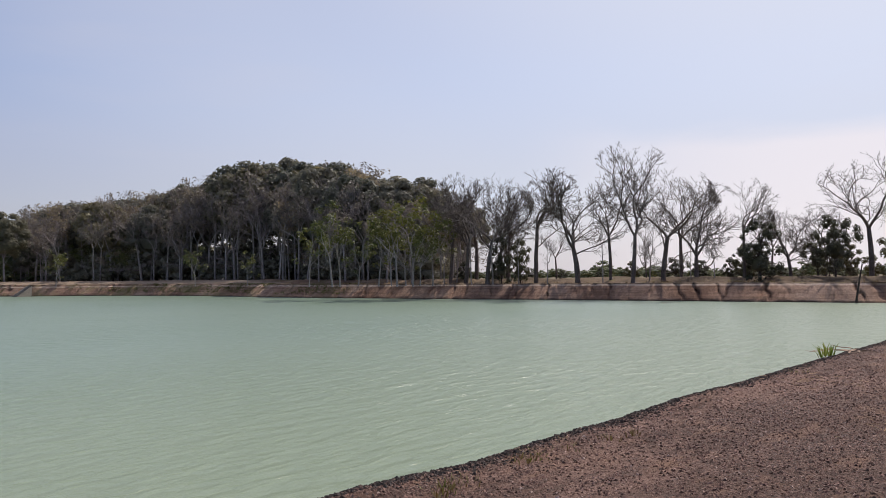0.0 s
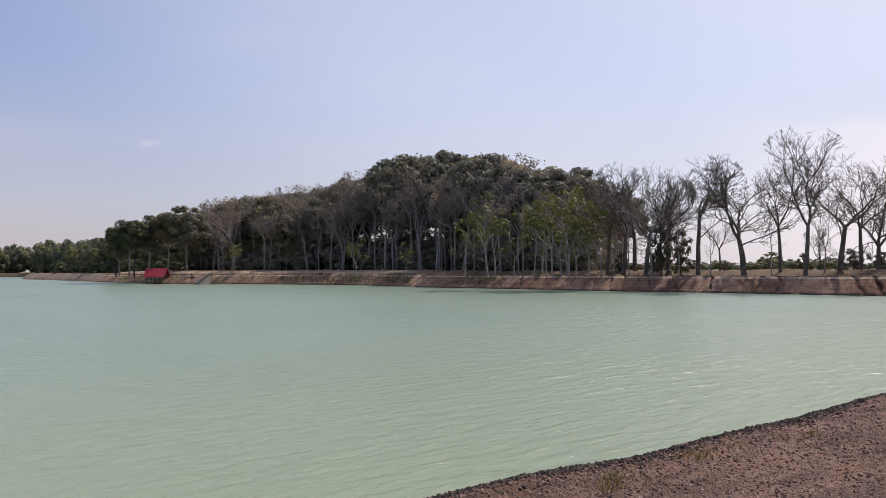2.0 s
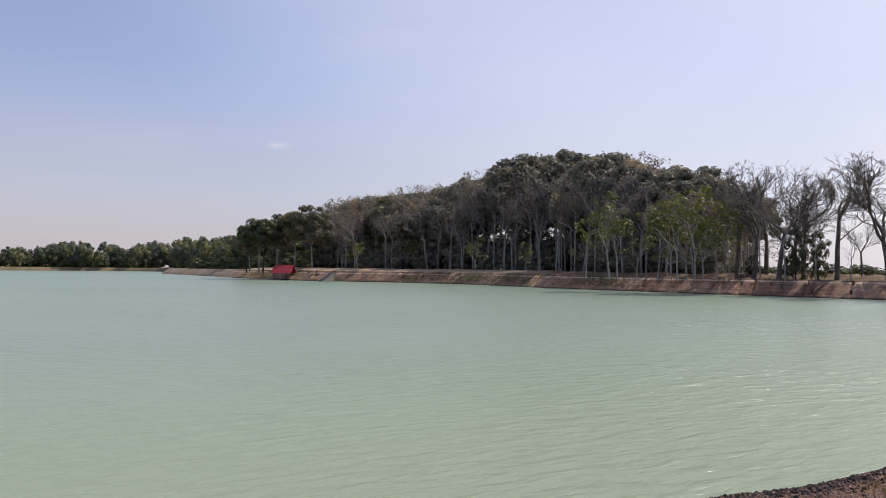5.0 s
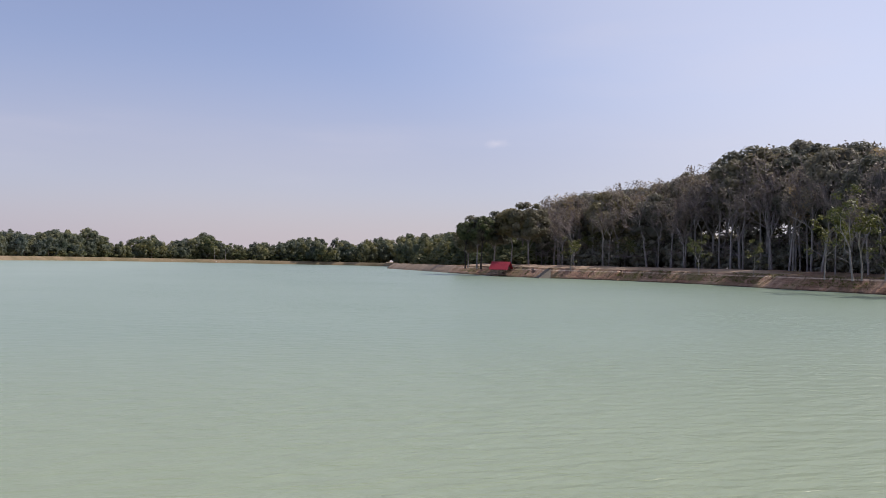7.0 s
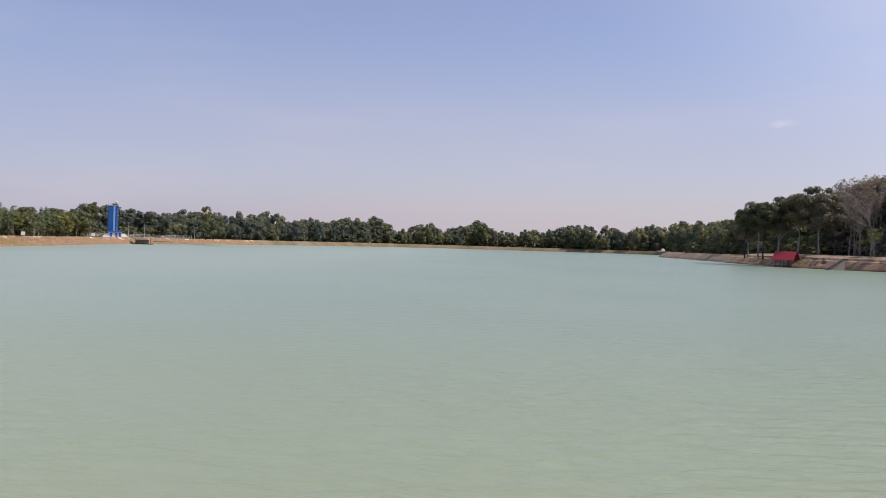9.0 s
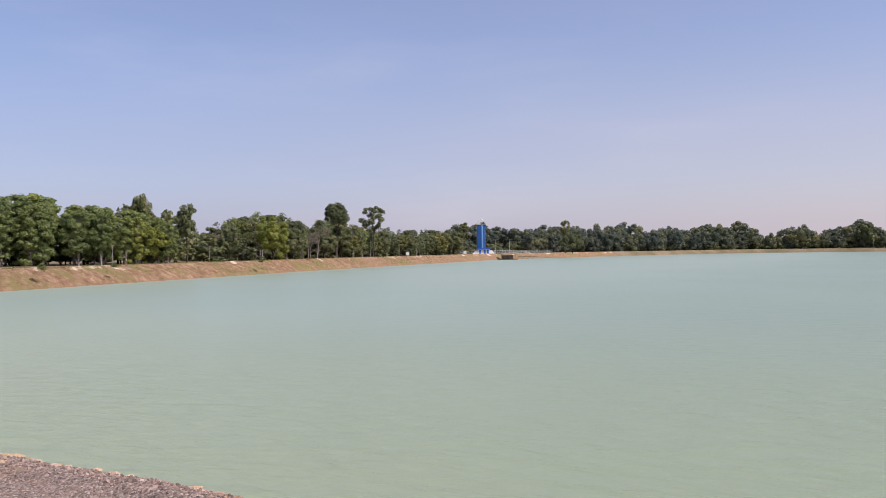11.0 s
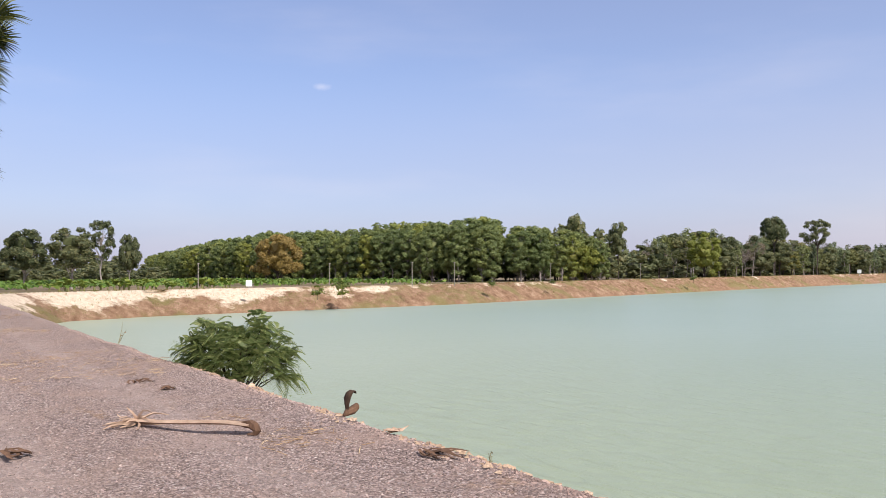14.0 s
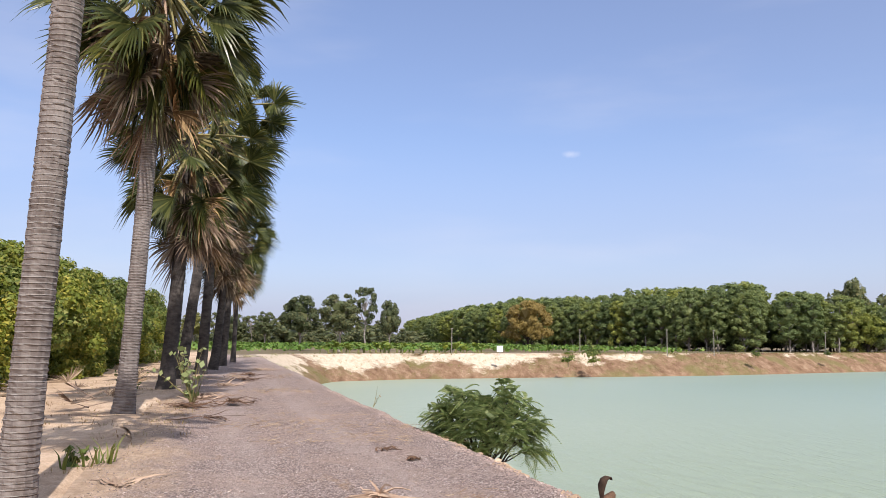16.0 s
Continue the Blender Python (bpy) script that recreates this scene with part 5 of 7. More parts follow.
M["leaf_yellow"] = leafage("leaf_yellow", (0.17, 0.20, 0.035), (0.24, 0.26, 0.05), (0.34, 0.34, 0.07), 0.42)
broad_tree("yellowing_tree", "broad tree in yellow-brown leaf before the plantation", 68.4, 150, 9.2, 8.8, M["leaf_brown"], 590)
broad_tree("yellow_green_tree", "broad yellow-green tree behind the west bank", 39.4, 196, 10.2, 8.4, M["leaf_yellow"], 594)
broad_tree("yellow_green_tree", "low rounded yellow-green tree at the plantation's end", 47.2, 160, 7.0, 6.4, M["leaf_yellow"], 596)
broad_tree("olive_tree", "broad olive-green tree near the pump house", 18.7, 452, 11.0, 15.0, M["leaf_far"], 598)

M["post"] = plain("post_concrete", (0.27, 0.24, 0.205), 0.9)
# ---- the rubber plantation ----
# its canopy line as seen from the camera, which the heights are fitted to
GROVE = [(80, 1.3), (77.4, 1.45), (74.6, 1.85), (72.1, 2.35), (69.2, 2.82), (66.2, 2.95), (62.3, 3.15), (58.4, 3.6), (54.4, 3.68), (51.6, 3.36), (48.9, 3.15), (46.6, 2.5), (45.0, 2.0)]
FRONT = [(-115, 112), (-122, 98), (-129, 89), (-155, 80), (-193, 70), (-240, 66), (-330, 78)]
n = 0
for row in range(3):
    for (x0, y0), (x1, y1) in zip(FRONT, FRONT[1:]):
        ln = math.hypot(x1 - x0, y1 - y0)
        nx, ny = -(y1 - y0) / ln, (x1 - x0) / ln
        if nx * -1 + ny * 1 < 0:
            nx, ny = -nx, -ny
        k = max(1, int(ln / (3.3 if x0 > -190 else 4.6)))
        for j in range(k):
            s = (j + rng.uniform(0.2, 0.8)) / k
            px, py = x0 + (x1 - x0) * s + nx * row * 5.5, y0 + (y1 - y0) * s + ny * row * 5.5
            h = rise(GROVE, px, py) * rng.uniform(0.95, 1.08) * (0.90, 0.97, 1.0)[row]
            plant("rubber" if row < 1 or (row < 2 and x0 > -190) else "inner", n, px, py, 0.0, h / 12, rng.uniform(0, 360), "rubber trees of the plantation", wide=rng.uniform(1.1, 1.35))
            n += 1
inner = []
for row in range(4, 6):                        # added shrub masses that block the sky behind the rows
    for (x0, y0), (x1, y1) in zip(FRONT, FRONT[1:]):
        k = max(1, int(math.hypot(x1 - x0, y1 - y0) / 5.5))
        for j in range(k):
            s = (j + rng.random()) / k
            inner.append(("shrub", len(inner), x0 + (x1 - x0) * s - row * 4.0, y0 + (y1 - y0) * s + row * 5.0, -0.2, rng.uniform(10, 12.5) / 12, rng.uniform(0, 360), 1.0))
# low shrubs added as a dark backdrop to the trunks
for row in (1.5, 2.6, 3.6):
    for (x0, y0), (x1, y1) in zip(FRONT, FRONT[1:]):
        k = max(1, int(math.hypot(x1 - x0, y1 - y0) / 3.5))
        for j in range(k):
            s = (j + rng.random()) / k
            inner.append(("shrub", len(inner), x0 + (x1 - x0) * s - row * 4.0, y0 + (y1 - y0) * s + row * 5.0, -0.2, rng.uniform(3.5, 6) / 12, rng.uniform(0, 360), 1.5))
mass("plantation_depth", "shrub masses added inside the rubber plantation to shut out sky", "plantation", inner)
hedge = []
for off in (18, 30, 44):                       # growth below the trees of the west and east shores
    y = 118.0 + off
    while y < 400:
        x = float(np.interp(y, shore[WEST][::-1, 1], shore[WEST][::-1, 0])) - off
        if y < 345 or off > 28:
            hedge.append(("shrub", len(hedge), x, y, -0.9, rng.uniform(3.5, 7) / 12, rng.uniform(0, 360), 1.7))
        y += rng.uniform(4, 8.5)
    y = 290.0
    while y < 520:
        x = float(np.interp(y, [262, 300, 400, 508, 522, 745], [97, 96, 101, 108, 137, 142])) + off
        hedge.append(("shrub", len(hedge), x, y, -1.2, rng.uniform(6, 10) / 12, rng.uniform(0, 360), 1.6))
        y += rng.uniform(5, 10)
for off in (26, 40):                           # and below the belt beyond the pump house
    y = 400.0
    while y < 720:
        x = float(np.interp(y, [400, 448, 580, 700], [-158, -157, -131, -95])) - off
        hedge.append(("shrub", len(hedge), x + rng.uniform(-3, 3), y, -1.0, rng.uniform(5, 8) / 12, rng.uniform(0, 360), 1.7))
        y += rng.uniform(7, 13)
for off in (36, 48):
    x = -125.0
    while x < 160:
        hedge.append(("shrub", len(hedge), x, float(np.interp(x, [-120, -95, 0, 142], [640, 700, 765, 745])) + off, -2.5, rng.uniform(8, 12) / 12, rng.uniform(0, 360), 1.8))
        x += rng.uniform(6, 12)
for i in range(60):
    hedge.append(("shrub", i, *spot(76 + i * 0.3, rng.uniform(195, 260)), -0.2, rng.uniform(3, 6) / 12, rng.uniform(0, 360), 1.6))
mass("shore_undergrowth", "dense shrub growth below the shore trees", "undergrowth", hedge)
for a, d in ((73.6, 101), (64.9, 108), (59.2, 105), (56.25, 112), (49.6, 132), (43.55, 162), (35.1, 218), (30.7, 262)):   # concrete posts along the bank
    x, y = spot(a, d + 2)
    post = thing("concrete_post", "slender pale concrete post on the bank", "post", pose(x, y, 0.0), "posts along the bank")
    put("shaft", Shape().tube([(0, 0, -0.2), (0, 0, 1.5), (0.02, 0, 3.0)], [0.06, 0.055, 0.048], 8).mesh("shaft", M["post"]), post)
    put("cap", Shape().box(-0.12, -0.12, 3.0, 0.12, 0.12, 3.08).mesh("cap", M["post"]), post)

# ---- field crops, bananas and bank growth ----
M["leaf_crop"] = leafage("leaf_crop", (0.05, 0.11, 0.02), (0.08, 0.16, 0.035), (0.14, 0.21, 0.06), 0.25)
M["dry_grass"] = leafage("dry_grass", (0.20, 0.12, 0.05), (0.30, 0.20, 0.09), (0.36, 0.30, 0.13), 0.2, 0.8)
M["green_grass"] = leafage("green_grass", (0.12, 0.13, 0.03), (0.18, 0.18, 0.05), (0.26, 0.23, 0.08), 0.25, 0.8)
r = np.random.RandomState(5)


def scatter(count, seed, inside, z=0.0):
    q = np.random.RandomState(seed)
    pts = []
    while len(pts) < count:
        x, y = inside(q)
        pts.append((x, y, z + q.uniform(0, 0.25)))
    return pts


def in_field(q):
    x = q.uniform(-300, -99)
    return x, q.uniform(-30, 66)


thing("cassava_crop", "low green field crop in leafy rows", "crop", kind="stuff",
      mesh=leaf_mesh("cassava_crop", scatter(3900, 4, in_field, 0.35), 1.1, 9, 0.5, M["leaf_crop"], 61, 0.45))


def banana(seed):
    q = random.Random(seed)
    stem, leaves = Shape(), []
    stem.tube([(0, 0, -0.1), (0, 0, 0.25), (0.03, 0, 0.55)], [0.13, 0.11, 0.06], 7)
    for i in range(8):
        a, up, ln = i * 2.4 + q.random(), q.uniform(0.75, 1.4), q.uniform(1.2, 1.9)
        d = Vector((math.cos(a), math.sin(a), 0))
        s = Vector((-math.sin(a), math.cos(a), 0))
        mid, wid = [], (0.05, 0.22, 0.26, 0.2, 0.02)
        for j in range(5):
            t = j / 4
            mid.append(Vector((0, 0, 0.4)) + d * ln * t * math.cos(up) * 1.2 + Vector((0, 0, ln * (math.sin(up) * t - 0.55 * t * t))))
        v, f = [], []
        for p, w in zip(mid, wid):
            v += [p - s * w + Vector((0, 0, -0.05)), p, p + s * w + Vector((0, 0, -0.05))]
        for j in range(4):
            f += [(3 * j, 3 * j + 1, 3 * j + 4, 3 * j + 3), (3 * j + 1, 3 * j + 2, 3 * j + 5, 3 * j + 4)]
        leaves.append(Shape().add(v, f))
    return stem, leaves


M["banana_leaf"] = leafage("banana_leaf", (0.12, 0.19, 0.03), (0.20, 0.26, 0.05), (0.30, 0.32, 0.08), 0.35, 0.45)
M["banana_stem"] = plain("banana_stem", (0.22, 0.22, 0.08), 0.6)
ban = []
for s in range(2):
    stem, leaves = banana(s)
    ob = thing("banana_plant", "small banana plant with arching yellow-green leaves", "plant", group="bananas by the bank")
    put("stem", stem.mesh("stem", M["banana_stem"]), ob)
    for lf in leaves:
        put("leaf", lf.mesh("leaf", M["banana_leaf"]), ob)
    ban.append([ob, False])
for i in range(34):
    a = 71.5 + i * 0.33 + rng.uniform(-0.2, 0.2)
    x, y = spot(a, rng.uniform(104, 112))
    slot = ban[i % 2]
    m = pose(x, y, 0.0, 0, 0, rng.uniform(0, 360))
    ob = copy_thing(slot[0], m) if slot[1] else slot[0]
    slot[1] = True
    k = rng.uniform(0.8, 1.3)
    ob.matrix_basis = m @ Matrix.Diagonal((k, k, k, 1))


def tufts(name, spots, blades, height, mat, seed, spread=0.25, label="", category="grass"):
    """Grass tufts: thin bent blades round each spot."""
    q = np.random.RandomState(seed)
    c = np.repeat(np.array(spots, float), blades, 0)
    n = len(c)
    a = q.rand(n) * 6.283
    out = np.stack([np.cos(a), np.sin(a), np.zeros(n)], -1)
    base = c + out * (q.rand(n) * spread)[:, None]
    h = height * q.uniform(0.5, 1.2, n)
    w = np.stack([-out[:, 1], out[:, 0], np.zeros(n)], -1) * (0.035 * height + 0.004)
    mid = base + out * (h * 0.25)[:, None] + np.array([0, 0, 1]) * (h * 0.6)[:, None]
    tip = base + out * (h * 0.7)[:, None] + np.array([0, 0, 1]) * (h * 0.95)[:, None]
    v = np.stack([base - w, base + w, mid + w * 0.7, mid - w * 0.7, tip], 1).reshape(-1, 3)
    k = np.arange(n)[:, None] * 5
    f = np.concatenate([k + [0, 1, 2], k + [0, 2, 3], k + [3, 2, 4]])
    return thing(name, label, category, kind="stuff", mesh=fast_mesh(name, v, f, mat))


def bank_spots(pick, count, seed, lo=0.6, hi=6.5, limit=None):
    q = np.random.RandomState(seed)
    ids = np.where(pick)[0]
    out = []
    while len(out) < count:
        i = ids[q.randint(len(ids))]
        o = q.uniform(lo, hi)
        if wave_noise(np.array([run[i]]), np.array([o * 3]), 77, 12, 0.02, 0.2)[0] < -0.1:
            continue
        z = float(np.interp(o, [p[0] for p in PROFILE], [p[1] for p in PROFILE]))
        if limit and not limit(shore[i]):
            continue
        x, y = shore[i, :2] + outward[i] * o
        out.append((x, y, z + shore[i, 2] * min(1, max(0, (z + 2.7) / 2.7)) - 0.05))
    return out


tufts("dry_grass", bank_spots(WEST, 1300, 11, limit=lambda p: p[1] < 330), 9, 0.2, M["dry_grass"], 12, 0.5, "dry brown grass tufts on the sandy bank")
tufts("bank_grass", bank_spots(WEST, 1900, 13, limit=lambda p: p[1] < 330), 9, 0.26, M["green_grass"], 14, 0.5, "yellow-green grass tufts on the sandy bank")
tufts("bank_weeds", bank_spots(EAST, 1600, 17, 0.8, 5.2, limit=lambda p: 130 < p[1] < 330), 8, 0.45, M["green_grass"], 18, 0.5, "olive grass tufts on the earth bank below the wood")
tufts("litter_grass", bank_spots(EAST, 900, 15, 5, 16), 8, 0.5, M["dry_grass"], 16, 0.6, "dry grass along the top of the earth bank")
shrub_leaf = leaf_mesh("foliage", [(0, 0, 0.15), (0.4, 0.1, 0.25), (-0.4, 0, 0.3), (0, 0.35, 0.5), (0.15, -0.35, 0.3), (0.05, 0, 0.8), (-0.2, -0.3, 0.1)], 0.40, 55, 0.16, M["leaf_bright"], 71)
for i, (a, d, k) in enumerate([(65.7, 97, 1.3), (64.1, 99, 1.5), (53.7, 118, 1.0), (49.5, 131, 0.8), (40.1, 172, 1.2), (64.0, 97, 1.0)]):
    x, y = spot(a, d + 1)
    ob = thing("bank_shrub", "small green shrub on the sandy bank", "shrub", pose(x, y, -0.9 if i in (0, 5) else -0.25, 0, 0, i * 80), "shrubs on the bank")
    put("stem", Shape().tube([(0, 0, -0.4), (0.03, 0, 0.1), (0, 0.05, 0.8)], [0.03, 0.022, 0.01], 5).mesh("stem", M["bark_dark"]), ob)
    tagged(put("foliage", shrub_leaf, ob), kind="stuff")
    ob.scale = (k, k, k)

# ---- hut, stairs, tower and pump on the shores ----
M["red_tin"] = plain("red_tin", (0.37, 0.03, 0.045), 0.45, 0.0, 0.2)
M["old_wood"] = bark("old_wood", (0.10, 0.075, 0.055), (0.24, 0.19, 0.14), (2, 2, 12))
M["concrete"] = plain("concrete_grey", (0.27, 0.235, 0.205), 0.9, 0, 0.3)
M["white_paint"] = plain("white_paint", (0.78, 0.78, 0.76), 0.6, 0, 0.1)
M["blue_sheet"] = plain("blue_sheet", (0.02, 0.10, 0.34), 0.4, 0, 0.2)
M["light_blue"] = plain("light_blue", (0.20, 0.42, 0.72), 0.45, 0, 0.15)
M["grey_paint"] = plain("grey_paint", (0.42, 0.42, 0.41), 0.6, 0, 0.2)
M["steel"] = plain("galvanised_steel", (0.5, 0.5, 0.5), 0.45, 0.7, 0.2)

x, y = spot(-19.7, 283)
hut = thing("fishing_hut", "open hut on posts with red tin roof at the waterline", "hut", pose(x, y, WATER, 0, 0, -42))
W2, D2, EAVE, RIDGE = 2.6, 1.9, 2.75, 5.1
for px in (-W2, 0, W2):
    for py in (-D2, D2):
        put("post", Shape().tube([(px, py, -1.2), (px, py, EAVE + 0.1)], [0.11, 0.09], 7).mesh("post", M["old_wood"]), hut)
put("deck", Shape().box(-W2 - 0.4, -D2 - 0.4, 0.45, W2 + 0.4, D2 + 0.4, 0.62, bevel=0.04).mesh("deck", M["old_wood"]), hut)
for sy_ in (-1, 1):
    v = [(-W2 - 0.9, sy_ * (D2 + 0.9), EAVE - 0.35), (W2 + 0.9, sy_ * (D2 + 0.9), EAVE - 0.35), (W2 + 0.9, 0, RIDGE), (-W2 - 0.9, 0, RIDGE)]
    v += [(a, b, c - 0.07) for a, b, c in v]
    slope_ = put("roof_slope", Shape().add(v, [(0, 1, 2, 3), (7, 6, 5, 4), (0, 4, 5, 1), (1, 5, 6, 2), (2, 6, 7, 3), (3, 7, 4, 0)]).mesh("roof_slope", M["red_tin"]), hut)
    for k in range(12):
        rx_ = -W2 - 0.8 + k * (2 * W2 + 1.6) / 11
        put("rib", Shape().tube([(rx_, sy_ * (D2 + 0.88), EAVE - 0.31), (rx_, sy_ * 0.05, RIDGE + 0.02)], [0.035, 0.035], 4).mesh("rib", M["red_tin"]), slope_)
put("rail", Shape().tube([(-W2, -D2, 1.5), (W2, -D2, 1.5)], [0.05, 0.05], 6).mesh("rail", M["old_wood"]), hut)
for s in (-1, 1):
    put("gable_board", Shape().add([(s * W2, -D2, EAVE), (s * W2, D2, EAVE), (s * W2, 0, RIDGE - 0.2), (s * (W2 - 0.05), -D2, EAVE), (s * (W2 - 0.05), D2, EAVE), (s * (W2 - 0.05), 0, RIDGE - 0.2)],
        [(0, 1, 2), (5, 4, 3), (0, 3, 4, 1), (1, 4, 5, 2), (2, 5, 3, 0)]).mesh("gable_board", M["old_wood"]), hut)

x, y = spot(-22.3, 262)
stairs = thing("bank_stairs", "concrete stairs with handrails down the bank to the water", "stairs", pose(x, y, WATER, 0, 0, -62))
for i in range(15):
    put("step", Shape().box(-0.9, -1.0 + i * 0.40, -0.3, 0.9, -0.55 + i * 0.40, 0.18 + i * 0.2, bevel=0.02).mesh("step", M["concrete"]), stairs)
for s in (-0.95, 0.95):
    hand_rail = put("handrail", Shape().tube([(s, -0.9, 1.1), (s, 5.0, 4.05)], [0.05, 0.05], 6).mesh("handrail", M["concrete"]), stairs)
    for i in range(0, 15, 3):
        put("rail_post", Shape().tube([(s, -0.8 + i * 0.4, 0.1 + i * 0.2), (s, -0.8 + i * 0.4, 1.12 + i * 0.2)], [0.04, 0.04], 6).mesh("rail_post", M["concrete"]), hand_rail)

x, y = spot(25.0, 412)
tower = thing("blue_tower", "blue sheet-clad tower with a pale vertical strip", "tower", pose(x, y, 0.0, 0, 0, 25))
put("cladding", Shape().box(-2.2, -2.2, 0, 2.2, 2.2, 14.6, bevel=0.15).mesh("cladding", M["blue_sheet"]), tower)
put("strip", Shape().box(0.15, -2.28, 2.8, 0.95, -2.2, 14.4).mesh("strip", M["light_blue"]), tower)
put("strip", Shape().box(1.65, -2.26, 2.8, 1.8, -2.2, 13.0).mesh("strip", M["light_blue"]), tower)
put("roof", Shape().box(-2.35, -2.35, 14.6, 2.35, 2.35, 14.85, bevel=0.1).mesh("roof", M["steel"]), tower)
for gy in (-2.2, 0.0, 2.2):
    put("frame", Shape().tube([(-2.6, gy, 14.8), (-2.4, gy, 16.0), (0, gy, 17.6), (2.4, gy, 16.0), (2.6, gy, 14.8)], [0.07] * 5, 6).mesh("frame", M["white_paint"]), tower)
for gx, gz in ((-2.4, 16.0), (-1.2, 16.8), (0, 17.6), (1.2, 16.8), (2.4, 16.0)):
    put("purlin", Shape().tube([(gx, -2.4, gz), (gx, 2.4, gz)], [0.06, 0.06], 5).mesh("purlin", M["white_paint"]), tower)
for i in range(5):
    put("band", Shape().box(-2.26, -2.27, 3.0 + i * 2.3, 2.26, -2.21, 3.12 + i * 2.3).mesh("band", M["blue_sheet"]), tower)
x, y = spot(24.85, 403)
kiosk = thing("pump_house", "low white pump house with a bright blue roof", "building", pose(x, y, 0.15, 0, 0, 25))
v = [(-5.6, -2.0, 0), (5.6, -2.0, 0), (5.6, 1.5, 0), (-5.6, 1.5, 0), (-3.8, -1.6, 1.7), (4.2, -1.6, 1.7), (4.2, 1.2, 1.7), (-3.8, 1.2, 1.7)]
put("plinth", Shape().add(v, [(0, 1, 5, 4), (1, 2, 6, 5), (2, 3, 7, 6), (3, 0, 4, 7), (4, 5, 6, 7), (3, 2, 1, 0)]).mesh("plinth", M["white_paint"]), kiosk)
M["bright_blue"] = plain("bright_blue", (0.03, 0.16, 0.62), 0.4, 0, 0.1)
put("wall", Shape().box(-3.0, -1.9, 0.1, 3.0, 1.4, 2.2, bevel=0.05).mesh("wall", M["white_paint"]), kiosk)
put("roof", Shape().box(-3.3, -2.3, 2.2, 3.3, 1.8, 2.75, bevel=0.12).mesh("roof", M["bright_blue"]), kiosk)
for s in (-2.2, 0.1, 1.6):
    put("door", Shape().box(s, -1.97, 0.15, s + 0.9, -1.9, 1.9).mesh("door", M["bright_blue"]), kiosk)
x0, y0 = spot(26.5, 397)
x1, y1 = spot(20.1, 436)
ln, turn = math.hypot(x1 - x0, y1 - y0), math.degrees(math.atan2(y1 - y0, x1 - x0))
fence = thing("guard_fence", "pale grey tubular guard fence along the bank top", "fence", pose(x0, y0, 0.15, 0, 0, turn))
for z in (0.45, 0.9, 1.5):
    put("rail", Shape().tube([(0, 0, z), (ln, 0, z)], [0.06, 0.06], 5).mesh("rail", M["grey_paint"]), fence)
post_mesh = Shape().tube([(0, 0, -0.3), (0, 0, 1.6)], [0.09, 0.09], 6).mesh("post", M["grey_paint"])
for i in range(35):
    put("post", post_mesh, fence, Matrix.Translation((ln * i / 34, 0, 0)))
x, y = spot(23.1, 392)
pump = thing("pump_raft", "dark roofed pump raft moored at the bank", "raft", pose(x, y, WATER, 0, 0, 23))
put("pontoon", Shape().box(-4.2, -2, -0.3, 4.2, 2, 0.35, bevel=0.3).mesh("pontoon", M["bark_dark"]), pump)
v = [(-4.6, -2.4, 2.5), (4.4, -2.4, 3.2), (4.4, 2.4, 3.5), (-4.6, 2.4, 2.8)]
v += [(a, b, c - 0.18) for a, b, c in v]
put("roof", Shape().add(v, [(0, 1, 2, 3), (7, 6, 5, 4), (0, 4, 5, 1), (1, 5, 6, 2), (2, 6, 7, 3), (3, 7, 4, 0)]).mesh("roof", M["concrete"]), pump)
for k in range(4):
    put("gangway_beam", Shape().tube([(4.0 + k * 2.4, -0.5, 0.4), (6.0 + k * 2.4, 2.0 + k, 2.2)], [0.12, 0.12], 5).mesh("gangway_beam", M["old_wood"]), pump)
put("pump_housing", Shape().box(-3.4, -1.3, 0.35, 2.2, 1.3, 2.1, bevel=0.1).mesh("pump_housing", M["old_wood"]), pump)
put("gangway", Shape().box(4.2, 0.6, 1.3, 14.0, 1.5, 1.5, bevel=0.05).mesh("gangway", M["old_wood"]), pump)
for px in (-3.6, -0.3, 3.0):
    for py in (-1.7, 1.7):
        put("post", Shape().tube([(px, py, 0.2), (px, py, 2.8)], [0.08, 0.08], 6).mesh("post", M["bark_dark"]), pump)
for px in (-2.4, 1.2):
    put("pump_motor", Shape().tube([(px - 0.7, 0, 0.8), (px - 0.6, 0, 0.8), (px + 0.6, 0, 0.8), (px + 0.9, 0, 0.8)], [0.3, 0.5, 0.5, 0.25], 10).mesh("pump_motor", M["blue_sheet"]), pump)
for a, d, h in ((24.04, 405, 7.0), (23.05, 410, 7.0), (26.3, 412, 5.6), (19.9, 440, 6.0)):
    x, y = spot(a, d)
    lamp = thing("lamp_post", "thin grey lamp post by the pump house", "lamp post", pose(x, y, 0, 0, 0, 30), "lamp posts by the pump house")
    put("pole", Shape().tube([(0, 0, -0.2), (0, 0, h)], [0.13, 0.08], 7).mesh("pole", M["steel"]), lamp)
    arm = put("arm", Shape().tube([(0, 0, h), (0.6, 0, h + 0.25), (1.3, 0, h + 0.3)], [0.06, 0.05, 0.05], 6).mesh("arm", M["steel"]), lamp)
    put("lamp_head", Shape().box(1.1, -0.16, h + 0.2, 1.8, 0.16, h + 0.32, bevel=0.06).mesh("lamp_head", M["steel"]), arm)
